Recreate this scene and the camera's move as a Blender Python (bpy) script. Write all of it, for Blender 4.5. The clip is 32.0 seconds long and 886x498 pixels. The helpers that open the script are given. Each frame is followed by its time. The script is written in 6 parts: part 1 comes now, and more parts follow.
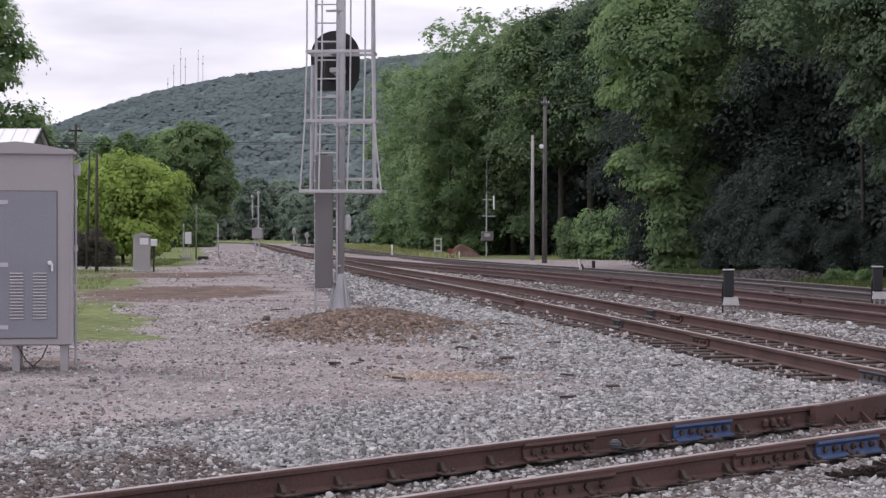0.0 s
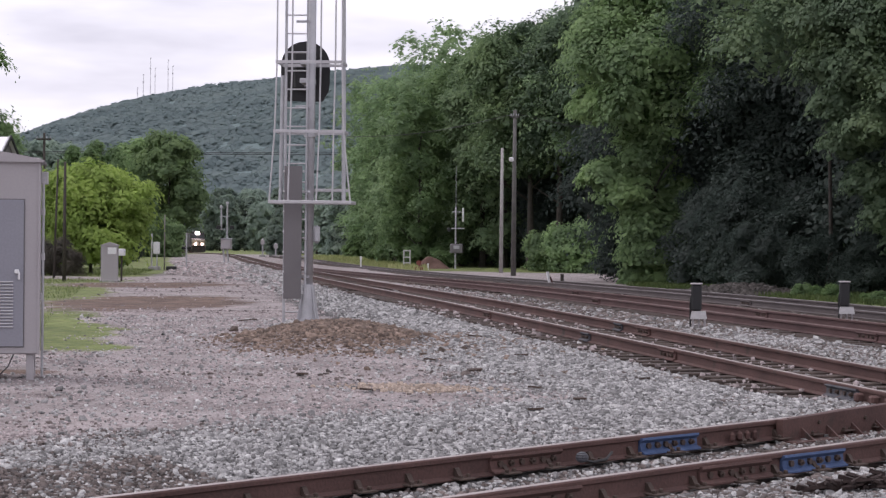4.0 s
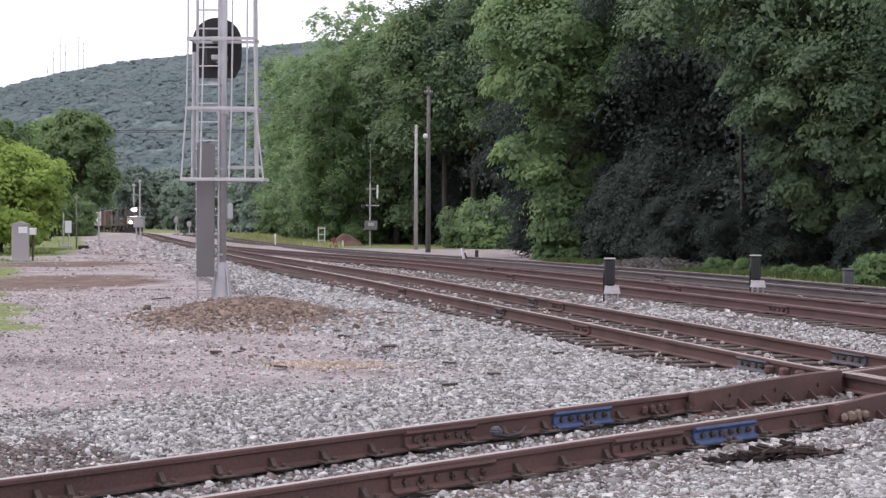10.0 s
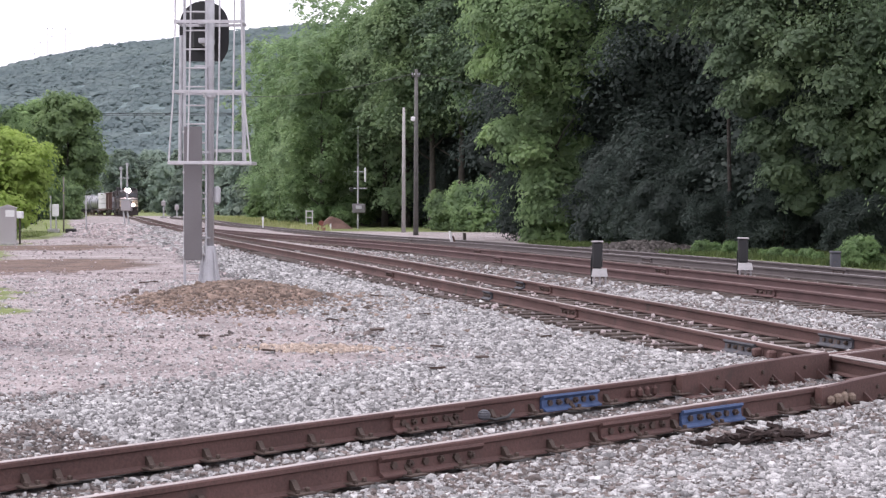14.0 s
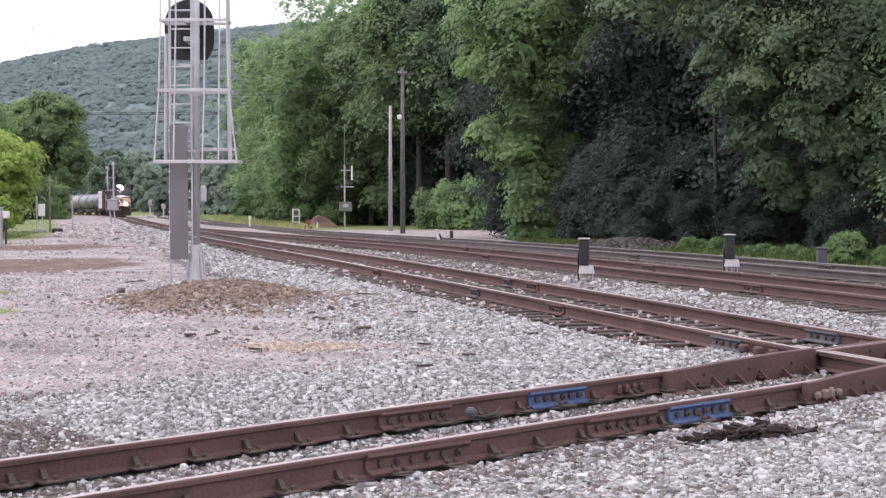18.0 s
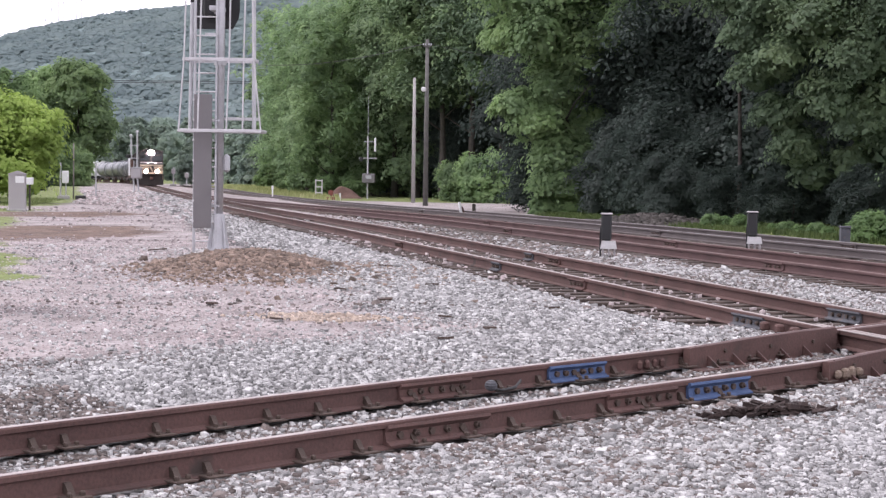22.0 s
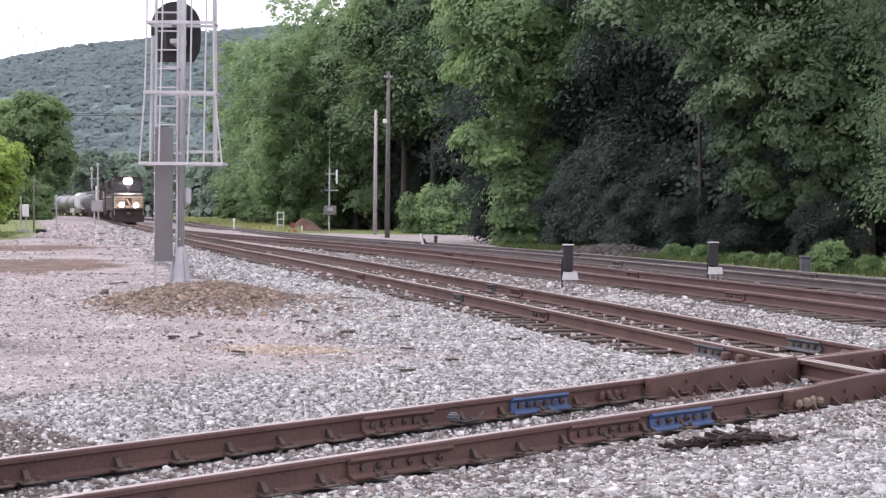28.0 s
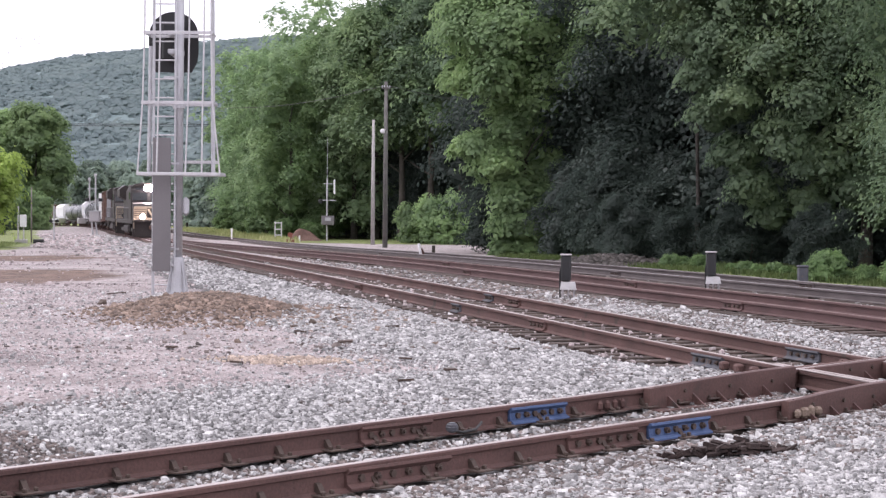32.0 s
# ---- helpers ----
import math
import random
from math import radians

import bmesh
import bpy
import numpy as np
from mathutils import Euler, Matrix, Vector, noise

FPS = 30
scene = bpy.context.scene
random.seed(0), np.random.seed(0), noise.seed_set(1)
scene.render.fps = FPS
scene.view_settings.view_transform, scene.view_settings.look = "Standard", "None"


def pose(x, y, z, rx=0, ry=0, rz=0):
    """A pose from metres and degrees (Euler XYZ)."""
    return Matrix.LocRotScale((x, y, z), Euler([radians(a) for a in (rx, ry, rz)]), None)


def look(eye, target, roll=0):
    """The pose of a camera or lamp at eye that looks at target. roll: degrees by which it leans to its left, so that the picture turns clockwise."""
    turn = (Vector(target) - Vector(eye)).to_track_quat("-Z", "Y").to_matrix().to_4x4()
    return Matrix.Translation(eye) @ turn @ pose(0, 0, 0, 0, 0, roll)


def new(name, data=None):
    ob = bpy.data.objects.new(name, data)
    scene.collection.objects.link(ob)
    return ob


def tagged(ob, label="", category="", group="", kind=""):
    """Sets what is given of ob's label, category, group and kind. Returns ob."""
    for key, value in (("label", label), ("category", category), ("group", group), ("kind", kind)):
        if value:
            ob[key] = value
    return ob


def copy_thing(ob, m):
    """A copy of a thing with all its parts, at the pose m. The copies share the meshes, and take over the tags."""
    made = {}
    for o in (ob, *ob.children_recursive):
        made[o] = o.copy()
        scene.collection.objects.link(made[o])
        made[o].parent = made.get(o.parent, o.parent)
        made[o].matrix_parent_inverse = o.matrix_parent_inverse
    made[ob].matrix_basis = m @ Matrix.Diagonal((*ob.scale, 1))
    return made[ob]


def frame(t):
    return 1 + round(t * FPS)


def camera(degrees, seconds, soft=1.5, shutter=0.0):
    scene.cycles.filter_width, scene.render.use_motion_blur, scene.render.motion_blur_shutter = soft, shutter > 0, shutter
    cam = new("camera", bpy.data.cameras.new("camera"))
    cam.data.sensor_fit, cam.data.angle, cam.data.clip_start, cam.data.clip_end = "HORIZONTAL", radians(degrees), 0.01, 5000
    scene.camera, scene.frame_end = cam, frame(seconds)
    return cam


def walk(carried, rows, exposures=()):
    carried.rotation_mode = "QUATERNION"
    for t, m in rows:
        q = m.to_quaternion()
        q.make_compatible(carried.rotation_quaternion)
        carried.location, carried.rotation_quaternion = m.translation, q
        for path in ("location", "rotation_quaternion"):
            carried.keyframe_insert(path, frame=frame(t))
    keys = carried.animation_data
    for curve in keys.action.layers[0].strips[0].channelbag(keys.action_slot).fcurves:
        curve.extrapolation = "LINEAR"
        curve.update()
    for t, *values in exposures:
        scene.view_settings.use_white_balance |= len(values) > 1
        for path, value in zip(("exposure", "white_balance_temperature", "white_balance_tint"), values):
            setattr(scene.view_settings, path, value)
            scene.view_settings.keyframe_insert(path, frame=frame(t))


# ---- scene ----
# ---------- camera ----------
cam = camera(27.53, 32.0, soft=1.35)
# seconds, eye x y z, heading, tilt, lean
PATH = [
    (0, -0.029, 0.000, 1.671, 4.981, -0.706, 0.154), (0.5, -0.026, -0.000, 1.667, 5.205, -0.828, 0.286),
    (1, -0.026, -0.015, 1.666, 5.068, -0.767, 0.666), (1.5, -0.032, -0.003, 1.663, 4.975, -1.032, 0.852),
    (2, -0.028, 0.005, 1.668, 4.451, -0.984, 0.824), (2.5, -0.030, -0.004, 1.666, 3.807, -0.385, 0.899),
    (4.5, -0.025, 0.004, 1.666, 4.009, -0.313, 0.536), (5, -0.025, 0.001, 1.664, 3.658, -0.460, 0.311),
    (5.5, -0.031, -0.003, 1.668, 3.259, -0.112, 0.346), (6, -0.014, -0.006, 1.670, 2.387, 0.438, 0.396),
    (6.5, -0.030, 0.010, 1.674, 2.764, -0.299, 0.015), (7, -0.013, -0.004, 1.669, 3.006, -0.461, -0.355),
    (7.5, -0.014, 0.001, 1.666, 2.753, -0.639, -0.269), (8, -0.015, -0.000, 1.673, 2.591, -0.837, -0.144),
    (8.5, -0.009, 0.010, 1.674, 2.476, -0.599, -0.216), (9, -0.009, 0.011, 1.670, 1.960, -0.328, -0.145),
    (9.5, -0.009, 0.006, 1.663, 2.223, -0.648, -0.028), (10, -0.011, 0.010, 1.658, 1.301, -1.029, 0.240),
    (10.5, -0.014, 0.004, 1.662, 1.618, -1.267, 0.277), (11, -0.023, 0.000, 1.655, 1.347, -1.572, 0.524),
    (11.5, -0.016, 0.003, 1.660, 1.352, -1.736, 0.184), (12, -0.019, -0.005, 1.659, 1.439, -1.374, 0.154),
    (12.5, -0.011, -0.002, 1.656, 1.358, -0.999, 0.073), (13, -0.021, -0.002, 1.658, 1.171, -1.422, 0.187),
    (13.5, -0.017, 0.005, 1.664, 0.781, -1.596, 0.214), (14, -0.010, -0.001, 1.666, 0.913, -1.574, 0.176),
    (14.5, -0.011, 0.004, 1.660, 1.016, -1.443, 0.367), (16.5, -0.005, 0.009, 1.665, 0.973, -1.577, 0.036),
    (17, -0.007, 0.015, 1.660, 0.587, -1.393, -0.129), (17.5, -0.003, 0.017, 1.659, 0.662, -1.691, -0.132),
    (18, -0.001, 0.024, 1.659, 0.508, -1.633, -0.092), (18.5, -0.004, 0.017, 1.658, 0.324, -1.708, -0.031),
    (19, 0.000, 0.001, 1.659, 0.549, -1.463, -0.020), (19.5, 0.007, 0.018, 1.665, 0.556, -1.194, 0.231),
    (20, -0.001, -0.002, 1.663, 0.338, -1.131, 0.434), (20.5, -0.009, 0.019, 1.653, 0.698, -1.375, 0.734),
    (21, -0.006, 0.032, 1.653, 0.783, -2.150, 0.619), (21.5, 0.008, -0.034, 1.648, 1.566, -2.507, 0.462),
    (22, -0.005, 0.009, 1.659, 1.197, -2.500, 0.784), (22.5, -0.007, 0.005, 1.660, 1.161, -2.170, 0.652),
    (23, -0.004, 0.005, 1.659, 0.842, -1.724, 0.892), (23.5, -0.004, 0.009, 1.657, 0.645, -2.206, 0.889),
    (24, -0.003, 0.018, 1.658, 0.838, -2.244, 0.612), (24.5, -0.011, -0.003, 1.653, 0.405, -1.775, 0.785),
    (25, -0.011, 0.013, 1.655, 0.374, -1.506, 0.631), (25.5, -0.005, 0.002, 1.659, 0.247, -1.576, 0.529),
    (26, -0.000, 0.000, 1.660, -0.000, -1.718, 0.602), (26.5, -0.008, 0.002, 1.659, -0.192, -1.708, 0.891),
    (28.5, -0.002, -0.015, 1.665, 0.042, -1.387, 0.460), (29, -0.005, -0.009, 1.662, -0.020, -1.329, 0.546),
    (29.5, -0.005, -0.007, 1.664, 0.016, -1.504, 0.347), (30, -0.010, -0.001, 1.664, -0.037, -1.399, 0.261),
    (30.5, -0.003, -0.002, 1.662, -0.111, -1.387, 0.334), (31, -0.011, -0.012, 1.660, 0.015, -1.382, 0.305),
    (31.5, -0.007, 0.001, 1.661, -0.228, -1.362, 0.435), (32, -0.007, -0.012, 1.665, -0.065, -1.172, 0.467),
]


def eye_pose(x, y, z, heading, tilt, lean):
    return pose(x, y, z, 90 + tilt, 0, heading) @ pose(0, 0, 0, 0, 0, lean)


EXPOSURES = [(0, -0.64, 6250, 20), (6, -0.54, 6250, 20), (9, -0.29, 6250, 20), (13, 0.09, 6250, 21), (32, 0.16, 6250, 21)]
walk(cam, [(r[0], eye_pose(*r[1:])) for r in PATH], EXPOSURES)

# ---------- daylight: bright overcast sky, weak wide sun ----------
SUN_EL, SUN_AZ = 62, 285
world = bpy.data.worlds.new("overcast_sky")
scene.world = world
world.use_nodes = True
wn, wl = world.node_tree.nodes, world.node_tree.links
wn.clear()
w_out = wn.new("ShaderNodeOutputWorld")
w_bg = wn.new("ShaderNodeBackground")
w_sky = wn.new("ShaderNodeTexSky")
w_sky.sky_type = "NISHITA"
w_sky.sun_disc = False
w_sky.sun_elevation, w_sky.sun_rotation = radians(SUN_EL), radians(SUN_AZ)
w_sky.air_density, w_sky.dust_density = 1.0, 3.0
w_dim = wn.new("ShaderNodeVectorMath")
w_dim.operation = "SCALE"
w_dim.inputs["Scale"].default_value = 0.1
wl.new(w_sky.outputs[0], w_dim.inputs[0])
w_tc = wn.new("ShaderNodeTexCoord")
w_map = wn.new("ShaderNodeMapping")
w_map.inputs["Scale"].default_value = (3.0, 3.0, 14.0)
w_noise = wn.new("ShaderNodeTexNoise")
w_noise.inputs["Scale"].default_value = 1.6
w_noise.inputs["Detail"].default_value = 5
w_noise.inputs["Roughness"].default_value = 0.5
wl.new(w_tc.outputs["Generated"], w_map.inputs[0])
wl.new(w_map.outputs[0], w_noise.inputs["Vector"])
w_ramp = wn.new("ShaderNodeValToRGB")
w_ramp.color_ramp.elements[0].position, w_ramp.color_ramp.elements[0].color = 0.31, (0.98, 0.975, 1.035, 1)
w_ramp.color_ramp.elements[1].position, w_ramp.color_ramp.elements[1].color = 0.52, (1.42, 1.41, 1.43, 1)
wl.new(w_noise.outputs["Fac"], w_ramp.inputs[0])
w_mix = wn.new("ShaderNodeMix")
w_mix.data_type = "RGBA"
w_mix.inputs[0].default_value = 0.88
wl.new(w_dim.outputs[0], w_mix.inputs[6])
wl.new(w_ramp.outputs[0], w_mix.inputs[7])
wl.new(w_mix.outputs[2], w_bg.inputs[0])
w_bg.inputs[1].default_value = 1.3
wl.new(w_bg.outputs[0], w_out.inputs[0])

sun_data = bpy.data.lights.new("sun", "SUN")
sun_data.energy, sun_data.angle, sun_data.color = 1.5, radians(14), (1.0, 0.96, 0.9)
sun = new("sun", sun_data)
az, el = radians(SUN_AZ), radians(SUN_EL)
sun_dir = Vector((math.sin(az) * math.cos(el), math.cos(az) * math.cos(el), math.sin(el)))
sun.matrix_world = look(sun_dir * 60, (0, 0, 0))

# ---------- materials ----------


def material(name, c1, c2, rough=0.8, metal=0.0, scale=6.0, fine=60.0, bump=0.3, pieces=0.0, spots=None, spot_at=0.62, depth=0.01):
    """A surface of two mottled colours, with fine grain, relief, and an optional third colour in blotches (rust, dirt)."""
    m = bpy.data.materials.new(name)
    m.use_nodes = True
    n, l = m.node_tree.nodes, m.node_tree.links
    b = n["Principled BSDF"]
    tc = n.new("ShaderNodeTexCoord")
    big = n.new("ShaderNodeTexNoise")
    big.inputs["Scale"].default_value, big.inputs["Detail"].default_value = scale, 6
    small = n.new("ShaderNodeTexNoise")
    small.inputs["Scale"].default_value, small.inputs["Detail"].default_value = fine, 4
    l.new(tc.outputs["Object"], big.inputs["Vector"])
    l.new(tc.outputs["Object"], small.inputs["Vector"])
    add = n.new("ShaderNodeMath")
    add.operation = "MULTIPLY_ADD"
    add.inputs[1].default_value = 0.5
    half = n.new("ShaderNodeMath")
    half.operation = "MULTIPLY"
    half.inputs[1].default_value = 0.5
    l.new(small.outputs["Fac"], half.inputs[0])
    l.new(big.outputs["Fac"], add.inputs[0])
    l.new(half.outputs[0], add.inputs[2])
    ramp = n.new("ShaderNodeValToRGB")
    ramp.color_ramp.elements[0].position, ramp.color_ramp.elements[0].color = 0.34, (*c1, 1)
    ramp.color_ramp.elements[1].position, ramp.color_ramp.elements[1].color = 0.66, (*c2, 1)
    l.new(add.outputs[0], ramp.inputs[0])
    last = ramp.outputs[0]
    if spots:
        sp = n.new("ShaderNodeTexNoise")
        sp.inputs["Scale"].default_value, sp.inputs["Detail"].default_value = scale * 1.7, 8
        l.new(tc.outputs["Object"], sp.inputs["Vector"])
        sr = n.new("ShaderNodeMapRange")
        sr.inputs[1].default_value, sr.inputs[2].default_value = spot_at, spot_at + 0.08
        l.new(sp.outputs["Fac"], sr.inputs[0])
        mx = n.new("ShaderNodeMix")
        mx.data_type = "RGBA"
        l.new(sr.outputs[0], mx.inputs[0])
        l.new(last, mx.inputs[6])
        mx.inputs[7].default_value = (*spots, 1)
        last = mx.outputs[2]
    if pieces:
        info = n.new("ShaderNodeObjectInfo")
        geo = n.new("ShaderNodeNewGeometry")
        sm = n.new("ShaderNodeMath")
        sm.operation = "MULTIPLY_ADD"
        sm.inputs[1].default_value = 1.6
        half2 = n.new("ShaderNodeMath")
        half2.operation = "MULTIPLY"
        half2.inputs[1].default_value = 0.4
        l.new(info.outputs["Random"], half2.inputs[0])
        l.new(geo.outputs["Random Per Island"], sm.inputs[0])
        l.new(half2.outputs[0], sm.inputs[2])
        mr = n.new("ShaderNodeMapRange")
        mr.inputs[2].default_value = 2.0
        mr.inputs[3].default_value, mr.inputs[4].default_value = 1 - pieces, 1 + pieces
        l.new(sm.outputs[0], mr.inputs[0])
        hs = n.new("ShaderNodeHueSaturation")
        l.new(mr.outputs[0], hs.inputs["Value"])
        l.new(last, hs.inputs["Color"])
        last = hs.outputs[0]
    l.new(last, b.inputs["Base Color"])
    rr = n.new("ShaderNodeMapRange")
    rr.inputs[3].default_value, rr.inputs[4].default_value = max(rough - 0.12, 0.02), min(rough + 0.12, 1)
    l.new(small.outputs["Fac"], rr.inputs[0])
    l.new(rr.outputs[0], b.inputs["Roughness"])
    b.inputs["Metallic"].default_value = metal
    bp = n.new("ShaderNodeBump")
    bp.inputs["Strength"].default_value, bp.inputs["Distance"].default_value = bump, depth
    l.new(small.outputs["Fac"], bp.inputs["Height"])
    l.new(bp.outputs[0], b.inputs["Normal"])
    return m


def leaf_material(name, c1, c2, c3, clump=0.45):
    """Leaves: matt upper side, light coming through, tint varied leaf by leaf and clump by clump."""
    m = bpy.data.materials.new(name)
    m.use_nodes = True
    n, l = m.node_tree.nodes, m.node_tree.links
    n.clear()
    out = n.new("ShaderNodeOutputMaterial")
    geo = n.new("ShaderNodeNewGeometry")
    info = n.new("ShaderNodeObjectInfo")
    tc = n.new("ShaderNodeTexCoord")
    ns = n.new("ShaderNodeTexNoise")
    ns.inputs["Scale"].default_value, ns.inputs["Detail"].default_value = clump, 3
    l.new(tc.outputs["Object"], ns.inputs["Vector"])
    a = n.new("ShaderNodeMath")
    a.operation = "MULTIPLY_ADD"
    a.inputs[1].default_value = 0.26
    l.new(geo.outputs["Random Per Island"], a.inputs[0])
    s = n.new("ShaderNodeMath")
    s.operation = "MULTIPLY_ADD"
    s.inputs[1].default_value, s.inputs[2].default_value = 1.5, -0.40
    l.new(ns.outputs["Fac"], s.inputs[0])
    l.new(s.outputs[0], a.inputs[2])
    ramp = n.new("ShaderNodeValToRGB")
    e = ramp.color_ramp.elements
    e[0].position, e[0].color = 0.1, (*c1, 1)
    e[1].position, e[1].color = 0.9, (*c3, 1)
    mid = e.new(0.5)
    mid.color = (*c2, 1)
    l.new(a.outputs[0], ramp.inputs[0])
    hs = n.new("ShaderNodeHueSaturation")
    mr = n.new("ShaderNodeMapRange")
    mr.inputs[3].default_value, mr.inputs[4].default_value = 0.75, 1.25
    l.new(info.outputs["Random"], mr.inputs[0])
    l.new(mr.outputs[0], hs.inputs["Value"])
    l.new(ramp.outputs[0], hs.inputs["Color"])
    df = n.new("ShaderNodeBsdfDiffuse")
    tr = n.new("ShaderNodeBsdfTranslucent")
    gl = n.new("ShaderNodeBsdfGlossy")
    gl.inputs["Roughness"].default_value = 0.5
    l.new(hs.outputs[0], df.inputs[0])
    l.new(hs.outputs[0], tr.inputs[0])
    m1 = n.new("ShaderNodeMixShader")
    m1.inputs[0].default_value = 0.5
    m2 = n.new("ShaderNodeMixShader")
    m2.inputs[0].default_value = 0.015
    l.new(df.outputs[0], m1.inputs[1])
    l.new(tr.outputs[0], m1.inputs[2])
    l.new(m1.outputs[0], m2.inputs[1])
    l.new(gl.outputs[0], m2.inputs[2])
    l.new(m2.outputs[0], out.inputs[0])
    return m


def glow(name, color, strength):
    m = bpy.data.materials.new(name)
    m.use_nodes = True
    b = m.node_tree.nodes["Principled BSDF"]
    b.inputs["Base Color"].default_value = (0.8, 0.8, 0.8, 1)
    b.inputs["Emission Color"].default_value = (*color, 1)
    b.inputs["Emission Strength"].default_value = strength
    return m


RUST = material("rusty_rail_web", (0.058, 0.031, 0.027), (0.125, 0.067, 0.058), 0.85, 0.0, 1.4, 45, 0.35, spots=(0.05, 0.035, 0.03))
RAILTOP = material("rail_head_steel", (0.25, 0.205, 0.195), (0.42, 0.365, 0.35), 0.5, 0.3, 1.1, 70, 0.1, spots=(0.19, 0.12, 0.09), spot_at=0.66)
OLDTOP = material("rusty_rail_head", (0.11, 0.070, 0.066), (0.205, 0.14, 0.13), 0.7, 0.1, 1.1, 70, 0.15)
RUSTPALE = material("pale_rusty_casting", (0.12, 0.085, 0.065), (0.26, 0.20, 0.155), 0.9, 0.0, 9.0, 60, 0.5)
GREYRAIL = material("grey_rail_web", (0.066, 0.054, 0.054), (0.118, 0.098, 0.096), 0.85, 0.0, 1.4, 45, 0.3)
GREYTOP = material("grey_rail_head", (0.19, 0.18, 0.18), (0.31, 0.295, 0.295), 0.6, 0.15, 1.1, 70, 0.1)
RUSTRED = material("red_rusty_web", (0.060, 0.033, 0.032), (0.118, 0.066, 0.062), 0.85, 0.0, 1.4, 45, 0.35)
TIE = material("creosoted_tie_wood", (0.036, 0.026, 0.022), (0.120, 0.090, 0.075), 0.9, 0.0, 3.0, 40, 0.8, pieces=0.6)
BLUE = material("blue_joint_bar", (0.032, 0.060, 0.140), (0.075, 0.122, 0.245), 0.7, 0.0, 9.0, 70, 0.35, spots=(0.12, 0.10, 0.09), spot_at=0.64)
TEAL = material("pale_blue_bar", (0.050, 0.050, 0.060), (0.105, 0.108, 0.120), 0.8, 0.0, 6.0, 70, 0.35, spots=(0.12, 0.09, 0.08))
SOIL = material("reddish_soil", (0.075, 0.042, 0.032), (0.16, 0.095, 0.075), 0.95, 0.0, 1.5, 12, 0.8, depth=0.05)
RUBBLE = material("dirty_rubble", (0.040, 0.035, 0.032), (0.095, 0.085, 0.078), 0.95, 0.0, 9.0, 90, 0.5, pieces=0.5)
SANDSTONE = material("rust_stained_stone", (0.29, 0.225, 0.175), (0.45, 0.375, 0.315), 0.95, 0.0, 9.0, 90, 0.5, pieces=0.4)
BOLT = material("dark_bolt_steel", (0.05, 0.035, 0.03), (0.10, 0.07, 0.055), 0.75, 0.2, 20, 120, 0.3)
STONE = material("crushed_limestone", (0.160, 0.157, 0.155), (0.43, 0.425, 0.418), 0.9, 0.0, 9.0, 90, 0.5, pieces=0.8)
PADSTONE = material("dusty_yard_gravel", (0.205, 0.170, 0.166), (0.415, 0.362, 0.358), 0.95, 0.0, 9.0, 90, 0.5, pieces=0.68)
CHARRED = material("charred_wood", (0.018, 0.011, 0.010), (0.055, 0.036, 0.031), 0.95, 0.0, 8.0, 60, 0.8)
STONEDARK = material("dark_crushed_stone", (0.075, 0.060, 0.055), (0.215, 0.180, 0.165), 0.9, 0.0, 9.0, 90, 0.5, pieces=0.6)
MOUNDSTONE = material("brown_pea_gravel", (0.102, 0.074, 0.059), (0.285, 0.212, 0.168), 0.9, 0.0, 9.0, 90, 0.5, pieces=0.65)
GALV = material("galvanised_steel", (0.36, 0.36, 0.38), (0.50, 0.50, 0.52), 0.5, 0.45, 4.0, 60, 0.1, spots=(0.30, 0.28, 0.27), spot_at=0.68)
ALU = material("pale_aluminium", (0.43, 0.42, 0.435), (0.56, 0.55, 0.565), 0.5, 0.3, 4.0, 60, 0.08)
CASEGREY = material("grey_painted_case", (0.345, 0.324, 0.334), (0.39, 0.366, 0.376), 0.55, 0.1, 1.2, 40, 0.05, spots=(0.30, 0.28, 0.285), spot_at=0.7)
DOORGREY = material("blue_grey_door_paint", (0.225, 0.225, 0.26), (0.28, 0.28, 0.315), 0.55, 0.1, 1.2, 40, 0.05, spots=(0.21, 0.21, 0.23), spot_at=0.68)
CASEDARK = material("dark_grey_panel", (0.145, 0.135, 0.14), (0.185, 0.175, 0.18), 0.6, 0.2, 1.5, 50, 0.06)
BLACK = material("black_sheet_metal", (0.008, 0.008, 0.009), (0.018, 0.018, 0.02), 0.55, 0.0, 3.0, 50, 0.05)
WHITE = material("white_paint", (0.66, 0.66, 0.67), (0.80, 0.80, 0.80), 0.6, 0.0, 5.0, 60, 0.1, spots=(0.5, 0.48, 0.45), spot_at=0.68)
PALEPAINT = material("weathered_white_paint", (0.44, 0.43, 0.43), (0.60, 0.59, 0.59), 0.75, 0.0, 7.0, 60, 0.2, spots=(0.30, 0.26, 0.24), spot_at=0.64)
CONCRETE = material("concrete", (0.30, 0.29, 0.28), (0.42, 0.41, 0.40), 0.9, 0.0, 5.0, 80, 0.4)
POLEWOOD = material("weathered_pole_wood", (0.16, 0.145, 0.13), (0.27, 0.25, 0.23), 0.9, 0.0, 3.0, 30, 0.5)
POLEPALE = material("bleached_pole_wood", (0.27, 0.26, 0.25), (0.40, 0.385, 0.37), 0.9, 0.0, 3.0, 30, 0.5)
POLEGREY = material("grey_pole_wood", (0.085, 0.083, 0.078), (0.16, 0.155, 0.145), 0.9, 0.0, 3.0, 30, 0.5)
POLEDARK = material("dark_pole_wood", (0.03, 0.026, 0.022), (0.07, 0.06, 0.05), 0.9, 0.0, 3.0, 30, 0.5)
